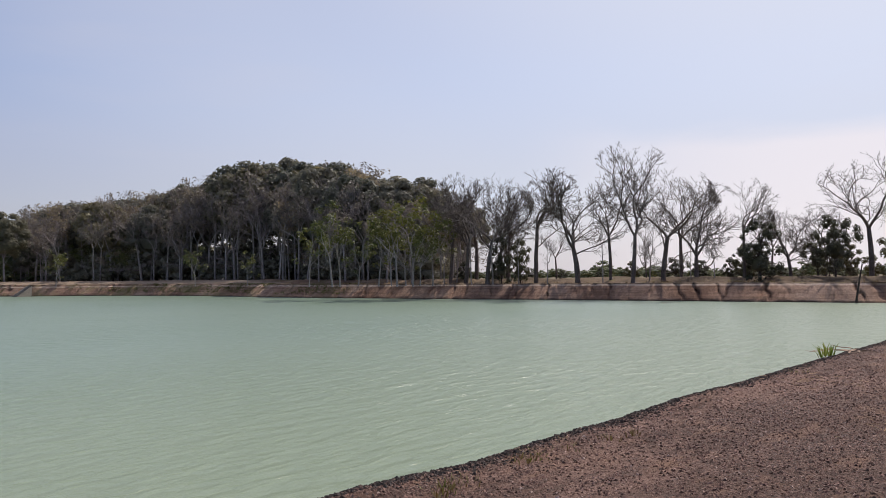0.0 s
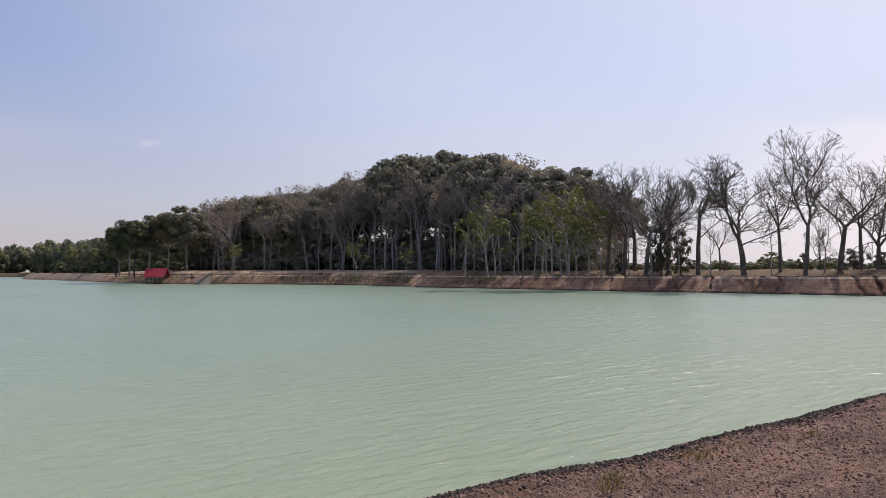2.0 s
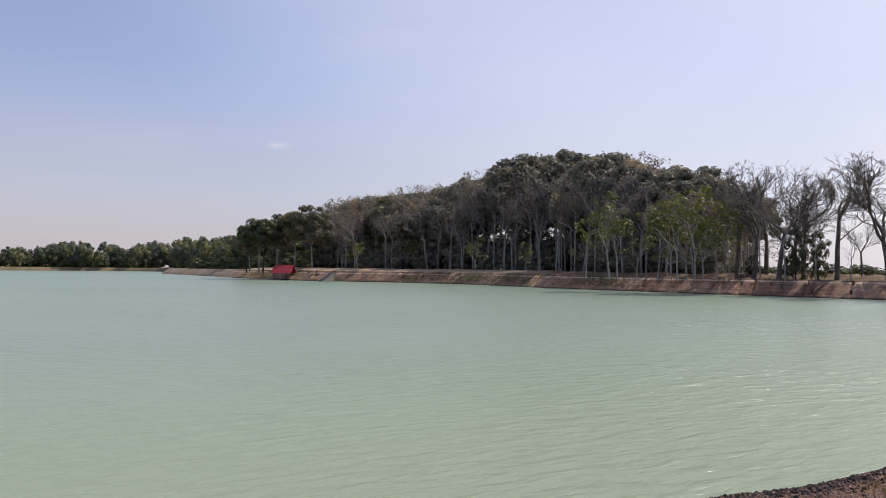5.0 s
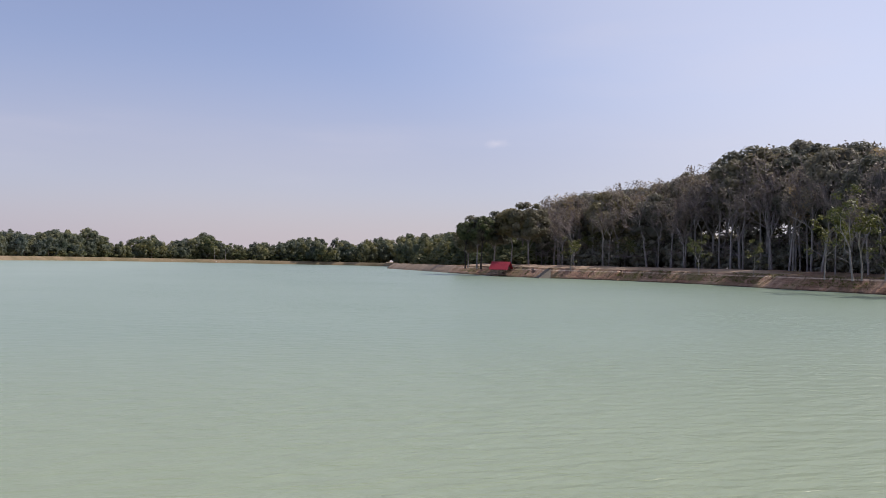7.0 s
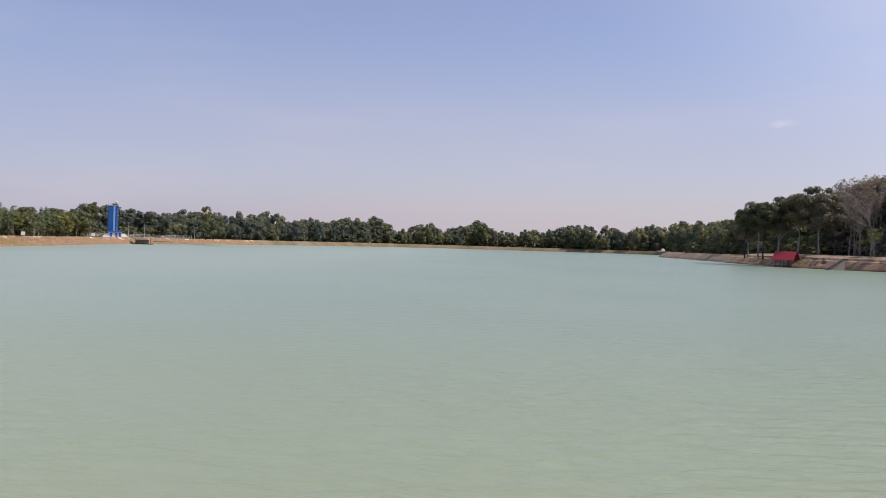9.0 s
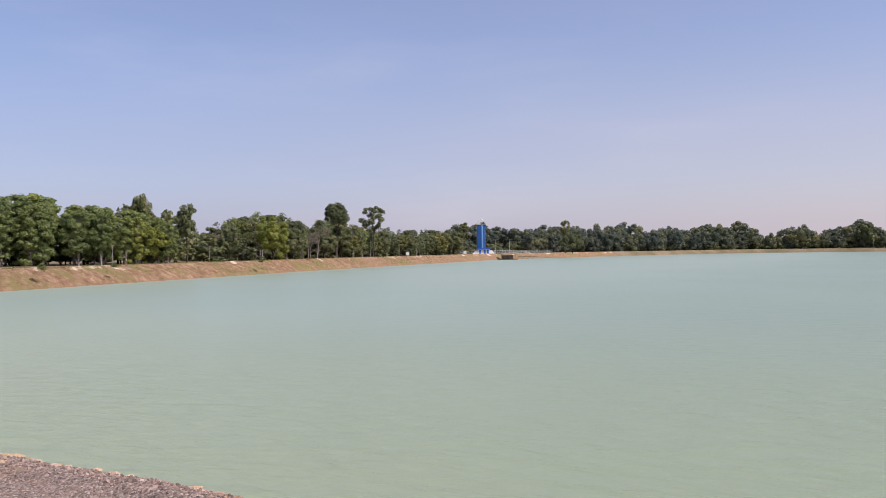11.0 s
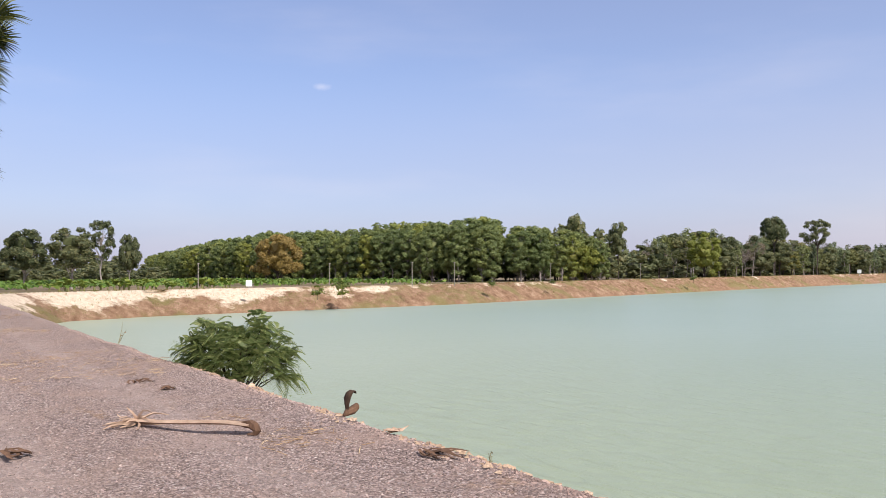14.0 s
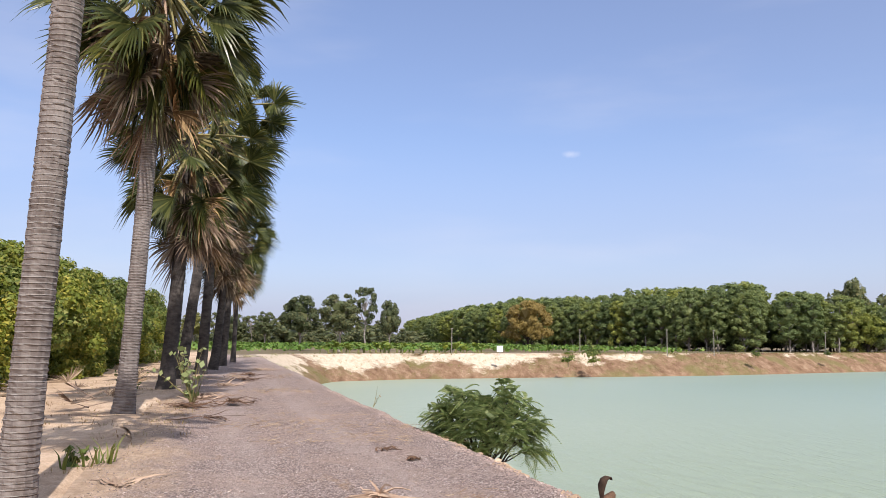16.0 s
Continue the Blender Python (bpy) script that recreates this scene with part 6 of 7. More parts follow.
for a, d, k in ((70.3, 97, 1.0), (30.15, 268, 1.5), (26.15, 335, 1.7)):
    x, y = spot(a, d)
    sign = thing("white_sign", "blank white sign board on a post by the bank", "sign", pose(x, y, 0.0, 0, 0, a - 2) @ Matrix.Scale(k, 4), "sign boards along the bank")
    put("board", Shape().box(-0.36, -0.03, 0.3, 0.36, 0.03, 1.0, bevel=0.02).mesh("board", M["white_paint"]), sign)
    put("post", Shape().tube([(0, 0.06, -0.2), (0, 0.06, 0.95)], [0.04, 0.04], 6).mesh("post", M["steel"]), sign)
x, y = spot(-76.75, 129)
pole = thing("leaning_pole", "dark dead pole leaning over the earth bank", "pole", pose(x, y, -2.6, 0, 0, -70))
put("shaft", Shape().tube([(0, 0, 0), (0.4, 0.05, 2.6), (0.9, 0.1, 5.4)], [0.16, 0.13, 0.08], 6).mesh("shaft", M["bark_dark"]), pole)
# small boats drawn up on the far shore
for a, d, turn in ((7.7, 722, 60), (0.0, 768, -20)):
    x, y = spot(a, d)
    boat = thing("small_boat", "small white boat drawn up at the far waterline", "boat", pose(x, y, WATER + 0.35, 0, 0, turn), "boats on the far shore")
    rings = [(-2.4, 0.75, 0.0), (-1.2, 0.95, -0.1), (0.6, 0.9, -0.1), (1.8, 0.6, 0.1), (2.7, 0.05, 0.5)]
    v, f = [], []
    for bx_, w, z in rings:
        v += [(bx_, -w, z + 0.75), (bx_, -w * 0.6, z), (bx_, w * 0.6, z), (bx_, w, z + 0.75), (bx_, w * 0.85, z + 0.7), (bx_, w * 0.5, z + 0.12), (bx_, -w * 0.5, z + 0.12), (bx_, -w * 0.85, z + 0.7)]
    for k in range(4):
        f += [(8 * k + j, 8 * k + (j + 1) % 8, 8 * k + 8 + (j + 1) % 8, 8 * k + 8 + j) for j in range(8)]
    f += [tuple(range(8))[::-1], tuple(range(32, 40))]
    put("hull", Shape().add(v, f).mesh("hull", M["white_paint"]), boat)
    put("thwart", Shape().box(-0.6, -0.75, 0.4, -0.25, 0.75, 0.48).mesh("thwart", M["old_wood"]), boat)
# coconut palms among the shore trees
M["coco_leaf"] = leafage("coco_leaf", (0.10, 0.115, 0.05), (0.15, 0.16, 0.07), (0.22, 0.21, 0.10), 0.4)
for i, (a, d, h) in enumerate(((-0.75, 782, 13.5), (27.6, 372, 9.5), (26.9, 380, 8.5), (-0.05, 775, 12.0))):
    q = random.Random(70 + i)
    x, y = spot(a, d)
    ob = thing("coconut_palm", "coconut palm with arching feather leaves on the far shore", "palm tree", pose(x, y, 0, 0, 0, i * 60), "coconut palms on the far shore")
    stem = [(0.1 * k * k * 0.15, 0, h * k / 5 - 0.2) for k in range(6)]
    put("trunk", Shape().tube(stem, [0.26, 0.2, 0.18, 0.17, 0.16, 0.15], 7).mesh("trunk", M["bark_grey"]), ob)
    for j in range(15):
        a2, up, ln = j * 2.4 + q.random(), q.uniform(-0.3, 1.1), q.uniform(3.0, 4.2)
        out, side = Vector((math.cos(a2), math.sin(a2), 0)), Vector((-math.sin(a2), math.cos(a2), 0))
        v, f = [], []
        for k in range(7):
            t = k / 6
            p = Vector(stem[-1]) + out * ln * t * math.cos(up * 0.6) + Vector((0, 0, ln * (math.sin(up) * t - 0.75 * t * t)))
            w = 0.75 * math.sin(math.pi * (0.1 + 0.85 * t))
            v += [p - side * w - Vector((0, 0, w * 0.7)), p, p + side * w - Vector((0, 0, w * 0.7))]
            if k:
                f += [(3 * k - 3, 3 * k - 2, 3 * k + 1, 3 * k), (3 * k - 2, 3 * k - 1, 3 * k + 2, 3 * k + 1)]
        put("frond", Shape().add(v, f).mesh("frond", M["coco_leaf"]), ob)

# ---- palms beside the track ----


def ringed_bark(name, dark, light, edge):
    """Palm bark: brown between thin pale leaf scars that sag and wander round the trunk."""
    m, n, l, b = material(name, 0.9, 0.15)
    v = coords(n, l)
    c = ramp(n, l, grain(n, l, coords(n, l, (6, 6, 1.6)), 1.6, 6, 0.7), (0.32, dark), (0.68, light))
    c = blend(n, l, c, ramp(n, l, grain(n, l, v, 0.9, 4), (0.38, (0.72, 0.68, 0.66)), (0.64, (1.2, 1.2, 1.22))), 0.8, "MULTIPLY")
    sep, wob, band, saw = n.new("ShaderNodeSeparateXYZ"), n.new("ShaderNodeMath"), n.new("ShaderNodeMath"), n.new("ShaderNodeMath")
    l.new(v, sep.inputs[0])
    wob.operation, band.operation, saw.operation = "MULTIPLY_ADD", "DIVIDE", "FRACT"
    l.new(grain(n, l, v, 3.2, 3), wob.inputs[0])
    wob.inputs[1].default_value = 0.03
    l.new(sep.outputs["Z"], wob.inputs[2])
    l.new(wob.outputs[0], band.inputs[0])
    band.inputs[1].default_value = 0.058
    l.new(band.outputs[0], saw.inputs[0])
    line = ramp(n, l, saw.outputs[0], (0.0, (0.8, 0.8, 0.8)), (0.16, (0.95, 0.95, 0.95)), (0.26, (0, 0, 0)), (0.90, (0, 0, 0)), (1.0, (0.7, 0.7, 0.7)))
    c = blend(n, l, c, edge, line)
    l.new(c, b.inputs["Base Color"])
    bumped(n, l, b, line, 0.9, 0.03)
    return m


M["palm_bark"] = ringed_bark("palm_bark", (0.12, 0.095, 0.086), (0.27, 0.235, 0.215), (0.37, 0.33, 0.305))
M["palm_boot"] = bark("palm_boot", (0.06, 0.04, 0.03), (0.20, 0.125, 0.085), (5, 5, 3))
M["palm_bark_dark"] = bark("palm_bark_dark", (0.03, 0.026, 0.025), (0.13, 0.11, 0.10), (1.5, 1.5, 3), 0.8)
M["palm_leaf"] = leafage("palm_leaf", (0.048, 0.06, 0.02), (0.075, 0.088, 0.027), (0.17, 0.165, 0.05), 0.2, 0.34)
M["dead_leaf"] = leafage("dead_leaf", (0.12, 0.076, 0.052), (0.21, 0.142, 0.098), (0.40, 0.30, 0.215), 0.18, 0.7)
M["petiole"] = plain("petiole", (0.25, 0.21, 0.08), 0.6)
M["husk"] = bark("husk", (0.09, 0.05, 0.032), (0.24, 0.14, 0.09), (8, 8, 5))
M["straw"] = bark("straw", (0.34, 0.22, 0.15), (0.62, 0.45, 0.33), (3, 3, 14), 0.3)


def fan_leaf(seed, length, radius, folds, tilt, sag, fold_up, ragged, spread=250):
    """A stiff fan leaf on its stalk, pointing along +x, its blade weighed down as it hangs at a tilt from level."""
    q = random.Random(seed)
    s = Shape()
    g = Vector((math.sin(radians(tilt)), 0, -math.cos(radians(tilt))))
    stalk = [Vector((length * k / 3, 0, 0)) + g * sag * 0.35 * length * (k / 3) ** 2 for k in range(4)]
    s.tube(stalk, [0.05, 0.034, 0.026, 0.02], 4, slot=1, cap=False)
    hub = stalk[-1]
    span = radians(spread)

    def at(a, r):
        x, y = math.cos(a) * r, math.sin(a) * r
        return hub + Vector((x, y, fold_up * abs(y))) + g * sag * r * r / radius

    for i in range(folds):
        a0, a1 = -span / 2 + span * i / folds, -span / 2 + span * (i + 1) / folds
        am = (a0 + a1) / 2
        rr = radius * (1.0 - 0.22 * abs(am) / (span / 2)) * q.uniform(1 - ragged, 1.03)
        split = rr * q.uniform(0.45, 0.6)
        ridge = 0.025 * radius
        tip = at(am + q.uniform(-0.04, 0.04), rr) + g * q.uniform(0.03, 0.25) * radius
        w0, w1 = at(a0, split) - Vector((0, 0, ridge)), at(a1, split) - Vector((0, 0, ridge))
        m = at(am, split) + Vector((0, 0, ridge))
        far = m.lerp(tip, 0.5) + g * -0.03 * radius
        nrm = (w1 - w0) * 0.32
        s.add([hub, w0, m, w1, far - nrm, far + nrm, tip], [(0, 1, 2), (0, 2, 3), (1, 4, 2), (2, 4, 5), (2, 5, 3), (4, 6, 5)])
    return s


TILTS = (-65, -35, -5, 25, 50, 72)
GREEN = [[fan_leaf(10 + i * 2 + k, 1.55, 0.86, 38, t, 0.20 + 0.16 * k + 0.03 * i, 0.35 + 0.5 * k, 0.14, 262 - 30 * k).mesh("frond", M["palm_leaf"], M["petiole"]) for k in range(2)] for i, t in enumerate(TILTS)]
DEAD = [fan_leaf(40 + i, 1.15, 0.85, 30, 65, 0.35 + 0.15 * i, 1.0 + 0.5 * i, 0.32, 200 - 30 * i).mesh("dead_frond", M["dead_leaf"], M["straw"]) for i in range(3)]
BOOT = Shape().tube([(0, 0, 0), (0.10, 0, 0.10), (0.22, 0, 0.26)], [0.055, 0.05, 0.02], 4).mesh("leaf_base", M["palm_boot"])


def palm(x, y, height, girth, lean_x, lean_y, seed, green, dead, detail, fan=1.0, boots=0):
    q = random.Random(seed)
    ob = thing("palmyra_palm", "tall fan palm with a ringed grey trunk and hanging dead leaves", "palm tree", pose(x, y, 0), "row of palms beside the track")
    pts, rad = [], []
    steps = int(height * detail)
    for i in range(steps + 1):
        t = i / steps
        r = girth * (1 - 0.30 * t) * (1 + 0.5 * math.exp(-t * height / 0.35))
        c = Vector((lean_x * t ** 0.8, lean_y * t ** 0.8, -0.15 + (height + 0.15) * t))
        pts.append(c)
        rad.append(r * (1.0 + (0.02 if i % 2 else -0.01) * q.uniform(0.5, 1.3)))
    sh = Shape().tube(pts, rad, 14, cap=False)
    # uneven leaf scars: the rings tilt and swell a little
    sh.v = [(a + q.gauss(0, 0.004), b + q.gauss(0, 0.004), c + 0.018 * math.sin(3 * math.atan2(b - y, a - x) + c * 5) + q.gauss(0, 0.004)) for a, b, c in sh.v]
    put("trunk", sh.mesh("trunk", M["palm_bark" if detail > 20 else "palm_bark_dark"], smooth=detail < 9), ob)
    top = pts[-1]
    for i in range(green):
        tilt = -78 + 158 * ((i + q.random()) / green) ** 0.8       # from upright to hanging
        m = Matrix.Translation(top + Vector((0, 0, 0.35 - 0.9 * i / green))) @ Matrix.Rotation(i * 2.399 + q.uniform(-0.3, 0.3), 4, "Z") @ Matrix.Rotation(radians(tilt), 4, "Y") @ Matrix.Rotation(q.gauss(0, 0.8), 4, "X")
        put("frond", GREEN[min(range(6), key=lambda k: abs(TILTS[k] - tilt))][q.randrange(2)], ob, m @ Matrix.Scale(q.uniform(0.92, 1.2) * fan, 4))
    for i in range(dead):
        m = Matrix.Translation(top + Vector((0, 0, -0.2 - 2.3 * i / dead))) @ Matrix.Rotation(i * 2.399 + q.uniform(-0.4, 0.4), 4, "Z") @ Matrix.Rotation(radians(q.uniform(48, 86)), 4, "Y") @ Matrix.Rotation(q.gauss(0, 0.9), 4, "X")
        put("dead_frond", DEAD[q.randrange(3)], ob, m @ Matrix.Scale(q.uniform(0.75, 1.1) * fan, 4), "withered brown hanging fan leaf")
    for i in range(boots):
        z = height - 0.1 - 2.6 * i / boots
        t = z / height
        m = Matrix.Translation(Vector((lean_x * t ** 0.8, lean_y * t ** 0.8, z))) @ Matrix.Rotation(i * 2.399, 4, "Z") @ Matrix.Translation((girth * 0.62, 0, 0))
        put("leaf_base", BOOT, ob, m, "dark stub of an old leaf stalk")
    return ob


for i, (x, y, h, g, lx, ly, green, dead, det, fan, boots) in enumerate([
        (-10.0, -1.12, 10.0, 0.172, 0.25, 0.46, 40, 8, 34, 0.95, 0), (-20.3, -1.15, 10.0, 0.205, 0.1, 0.45, 78, 26, 34, 1.12, 40), (-29.0, -0.75, 8.3, 0.25, 0.0, 0.5, 60, 26, 14, 1.1, 20), (-36.5, -0.65, 11.2, 0.23, 0.2, 1.3, 70, 40, 10, 1.25, 20),
        (-41.0, 0.15, 8.9, 0.25, 0.1, 0.45, 54, 34, 8, 1.0, 14), (-46.5, 0.7, 7.9, 0.23, 0.0, 0.7, 50, 34, 8, 1.0, 14), (-53.0, 1.25, 8.4, 0.22, 0.0, 0.5, 44, 30, 8, 1.05, 0), (-60, 2.05, 7.2, 0.17, 0.0, 0.2, 22, 4, 8, 0.9, 0)]):
    palm(x, y, h, g, lx, ly, 40 + i, green, dead, det, fan, boots)

# ---- hedge behind the palms ----
M["leaf_hedge"] = leafage("leaf_hedge", (0.10, 0.14, 0.03), (0.18, 0.225, 0.05), (0.36, 0.34, 0.09), 0.4)
HEDGE = []
for s in range(3):
    lv, puffs, fillers = lobed_tree(620 + s, 4.6, -0.05, 6.2, 0.05, 60, 0.62, -0.95, 0.2, skirt=0.8)
    HEDGE.append((wood_meshes(lv, M["bark_dark"], 4)[0], foliage_mesh("foliage", puffs, 0.14, 0.72, M["leaf_hedge"], 640 + s, 0.9, 0.42, inner=fillers)))
for i, (x, y, k) in enumerate([(-27, -9.8, 1.02), (-30, -8.2, 0.92), (-31, -11.0, 1.1), (-34, -7.8, 1.0), (-37, -7.6, 0.95), (-40, -7.0, 0.95), (-43, -6.8, 0.9), (-47, -6.5, 0.9), (-51, -6.0, 0.85), (-55, -5.6, 0.85), (-60, -5.0, 0.85), (-36, -11, 1.1), (-45, -10, 1.0), (-25, -11.5, 1.2), (-66, -4.6, 0.8)]):
    wood, leaf = HEDGE[i % 3]
    ob = thing("hedge_shrub", "tall leafy green shrub behind the palms", "shrub", pose(x, y, -0.05, 0, 0, i * 77), "shrubs behind the palms")
    put("stem", wood, ob)
    tagged(put("foliage", leaf, ob), kind="stuff")
    ob.scale = (k * 1.15, k * 1.15, k * (1.38, 1.0, 1.3, 0.98, 1.28, 1.1, 1.34, 1.05)[i % 8])


# ---- feathery bush on the slope ----
def feather_bush(seed, heads):
    """Slender stems that fan out from the root; round each branch end a head of drooping fronds with two flat rows of fine leaflets."""
    q = random.Random(seed)
    wood, v, f = Shape(), [], []
    for i in range(heads):
        z = -0.36 + 1.31 * (i + 0.5) / heads
        a = i * 2.39996 + q.uniform(-0.3, 0.3)
        k = math.sqrt(max(0.02, 1 - min(0.98, z) ** 2))
        far = q.uniform(0.72, 1.0) * (1 + 0.2 * math.sin(2 * a + 0.6))
        end = Vector((math.cos(a) * k * 1.0 * far, math.sin(a) * k * 1.0 * far, 0.78 + z * 0.95 * far))
        if end.z < 0.55 and math.cos(a - 5.5) > 0.1:             # open below on one side, where the stems show
            end.z += 0.45
        root = Vector((q.gauss(0, 0.05), q.gauss(0, 0.05), -0.35))
        pts = bow(q, root, end, Vector((end.x * 0.15, end.y * 0.15, 0.85)), 7, 0.03)
        wood.tube(pts, [0.03, 0.025, 0.021, 0.017, 0.013, 0.009, 0.005], 5, cap=False)
        axis = (end - Vector((0, 0, 0.35))).normalized()
        for j in range(q.randint(15, 21)):
            t = q.uniform(-0.16, 0.04)
            base = end + axis * t + Vector((q.gauss(0, 0.03), q.gauss(0, 0.03), q.gauss(0, 0.03)))
            out = (axis * q.uniform(0.15, 0.9) + Vector((q.gauss(0, 0.75), q.gauss(0, 0.75), q.gauss(0, 0.35) + 0.12))).normalized()
            ln = q.uniform(0.24, 0.42)
            side = out.cross(Vector((q.gauss(0, 0.3), q.gauss(0, 0.3), 1))).normalized()
            dip = q.uniform(0.35, 0.9)
            for pin in range(13):
                u = 0.08 + 0.92 * pin / 12
                c = base + out * ln * u + Vector((0, 0, -dip * ln * u * u))
                for s in (-1, 1):
                    pd = (side * s + out * 0.45 + Vector((0, 0, -0.3))).normalized()
                    pl = 0.115 * math.sin(math.pi * (0.2 + 0.7 * u)) + 0.02
                    w = out * 0.0125
                    k2 = len(v)
                    v += [c, c + pd * pl * 0.5 + w, c + pd * pl, c + pd * pl * 0.5 - w]
                    f.append((k2, k2 + 1, k2 + 2, k2 + 3))
    return wood, v, f


M["leaf_feather"] = leafage("leaf_feather", (0.17, 0.225, 0.08), (0.265, 0.315, 0.115), (0.44, 0.44, 0.17), 0.52)
wood, v, f = feather_bush(3, 52)
bush = thing("feathery_bush", "feathery-leaved green bush rooted on the gravel slope", "bush", pose(-15.15, 5.25, -0.8, 0, 0, 20))
bush.scale = (0.98, 0.98, 0.98)
put("stem", wood.mesh("stem", M["bark_dark"]), bush)
tagged(put("foliage", fast_mesh("foliage", [tuple(p) for p in v], f, M["leaf_feather"]), bush), kind="stuff")


# ---- dead palm parts and litter on the track ----
def fallen_stalk():
    ob = thing("fallen_palm_stalk", "dry pale palm leaf stalk with a frayed end lying on gravel", "palm debris", pose(-8.45, 3.20, 0.0, 0, 0, 214))
    a = Shape()
    for k, (w, z) in enumerate([(0.085, 0.10), (0.06, 0.105), (0.05, 0.09), (0.048, 0.07), (0.055, 0.055), (0.05, 0.05)]):
        x = 0.05 + k * 0.30
        a.v += [(x, -w, z), (x, 0, z - 0.025), (x, w, z), (x, 0, z + 0.022)]
    for k in range(5):
        for j in range(4):
            a.f.append((4 * k + j, 4 * k + (j + 1) % 4, 4 * k + 4 + (j + 1) % 4, 4 * k + 4 + j))
    a.f += [(3, 2, 1, 0), (20, 21, 22, 23)]
    a.m = [0] * len(a.f)
    put("stalk", a.mesh("stalk", M["straw"]), ob)
    b = Shape().tube([(0.16, 0, 0.10), (0.06, 0.0, 0.105), (0.0, 0.01, 0.085), (-0.03, 0.02, 0.045), (-0.01, 0.03, 0.01), (0.06, 0.05, 0.012)], [0.03, 0.045, 0.05, 0.042, 0.03, 0.012], 6)
    put("boot", b.mesh("boot", M["husk"]), ob, label="dark split leaf base")
    q = random.Random(4)
    for i in range(34):
        d = Vector((q.uniform(-0.4, 1), q.gauss(0, 0.6), q.uniform(-0.12, 0.32))).normalized()
        pts, rad = limb(q, (1.52, 0, 0.05), d, q.uniform(0.14, 0.42), 0.02, 0.005, 0.22, 5, -0.16)
        pts = [Vector((p.x, p.y, max(p.z, 0.012))) for p in pts]
        put("fibre", Shape().tube(pts, rad, 3).mesh("fibre", M["straw"]), ob)
    return ob


fallen_stalk()


def curled_sheath():
    """A dried leaf base that stands up from the edge and curls over at its tip."""
    ob = thing("curled_palm_sheath", "dark dried palm sheath standing curled at the bank edge", "palm debris", pose(-8.8, 4.38, 0.03, 0, 0, 104))
    ob.scale = (0.78, 0.78, 0.84)
    v, f = [], []
    prof = [(0.0, 0.0, 0.035), (0.0, 0.07, 0.03), (-0.012, 0.15, 0.05), (-0.005, 0.22, 0.072), (0.03, 0.28, 0.07), (0.08, 0.305, 0.055), (0.125, 0.295, 0.035), (0.15, 0.265, 0.015)]
    for x, z, w in prof:
        w *= 0.95
        v += [(x + 0.02, -w, z), (x, -w * 0.5, z + 0.006), (x - 0.008, 0, z + 0.01), (x, w * 0.5, z + 0.006), (x + 0.02, w, z)]
    for k in range(len(prof) - 1):
        for j in range(4):
            f.append((5 * k + j, 5 * k + j + 1, 5 * k + 6 + j, 5 * k + 5 + j))
    m = Shape().add(v, f).mesh("blade", M["dark_husk"], smooth=True)
    bl = put("blade", m, ob)
    s = bl.modifiers.new("thick", "SOLIDIFY")
    s.thickness = 0.012
    a = Shape().tube([(-0.06, 0, 0.0), (0.0, 0.0, 0.035), (0.12, 0.01, 0.055), (0.2, 0.02, 0.085), (0.21, 0.02, 0.05)], [0.02, 0.05, 0.06, 0.055, 0.02], 8)
    put("foot", a.mesh("foot", M["husk"]), ob)
    return ob


M["dark_husk"] = bark("dark_husk", (0.035, 0.022, 0.016), (0.13, 0.08, 0.055), (10, 10, 4))
curled_sheath()


def shred(seed, x, y, length, turn, mat, label, name="dry_leaf_scrap", lift=0.05, strips=9, z=0.0):
    q = random.Random(seed)
    ob = thing(name, label, "palm debris", pose(x, y, z, 0, 0, turn), "dry palm scraps on the track")
    for i in range(strips):
        d = Vector((1, q.gauss(0, 0.35), q.uniform(0.0, 0.35))).normalized()
        p0 = Vector((q.uniform(0, 0.25) * length, q.gauss(0, 0.05), 0.012))
        pts, _ = limb(q, p0, d, length * q.uniform(0.5, 1.0), 0.01, 0.01, 0.25, 6, -0.1)
        w0 = q.uniform(0.012, 0.035)
        v, f = [], []
        for k, p in enumerate(pts):
            w = w0 * math.sin(math.pi * (0.12 + 0.83 * k / 5))
            zz = max(p.z * 0.25, 0.008) + lift * math.sin(k * 1.3 + i) * 0.4 + lift * 0.4
            v += [(p.x, p.y - w, zz), (p.x, p.y, zz + w * 0.5), (p.x, p.y + w, zz), (p.x, p.y, zz - 0.004)]
            if k:
                for j in range(4):
                    f.append((4 * k - 4 + j, 4 * k - 4 + (j + 1) % 4, 4 * k + (j + 1) % 4, 4 * k + j))
        put("strip", Shape().add(v, f).mesh("strip", mat), ob)
    return ob


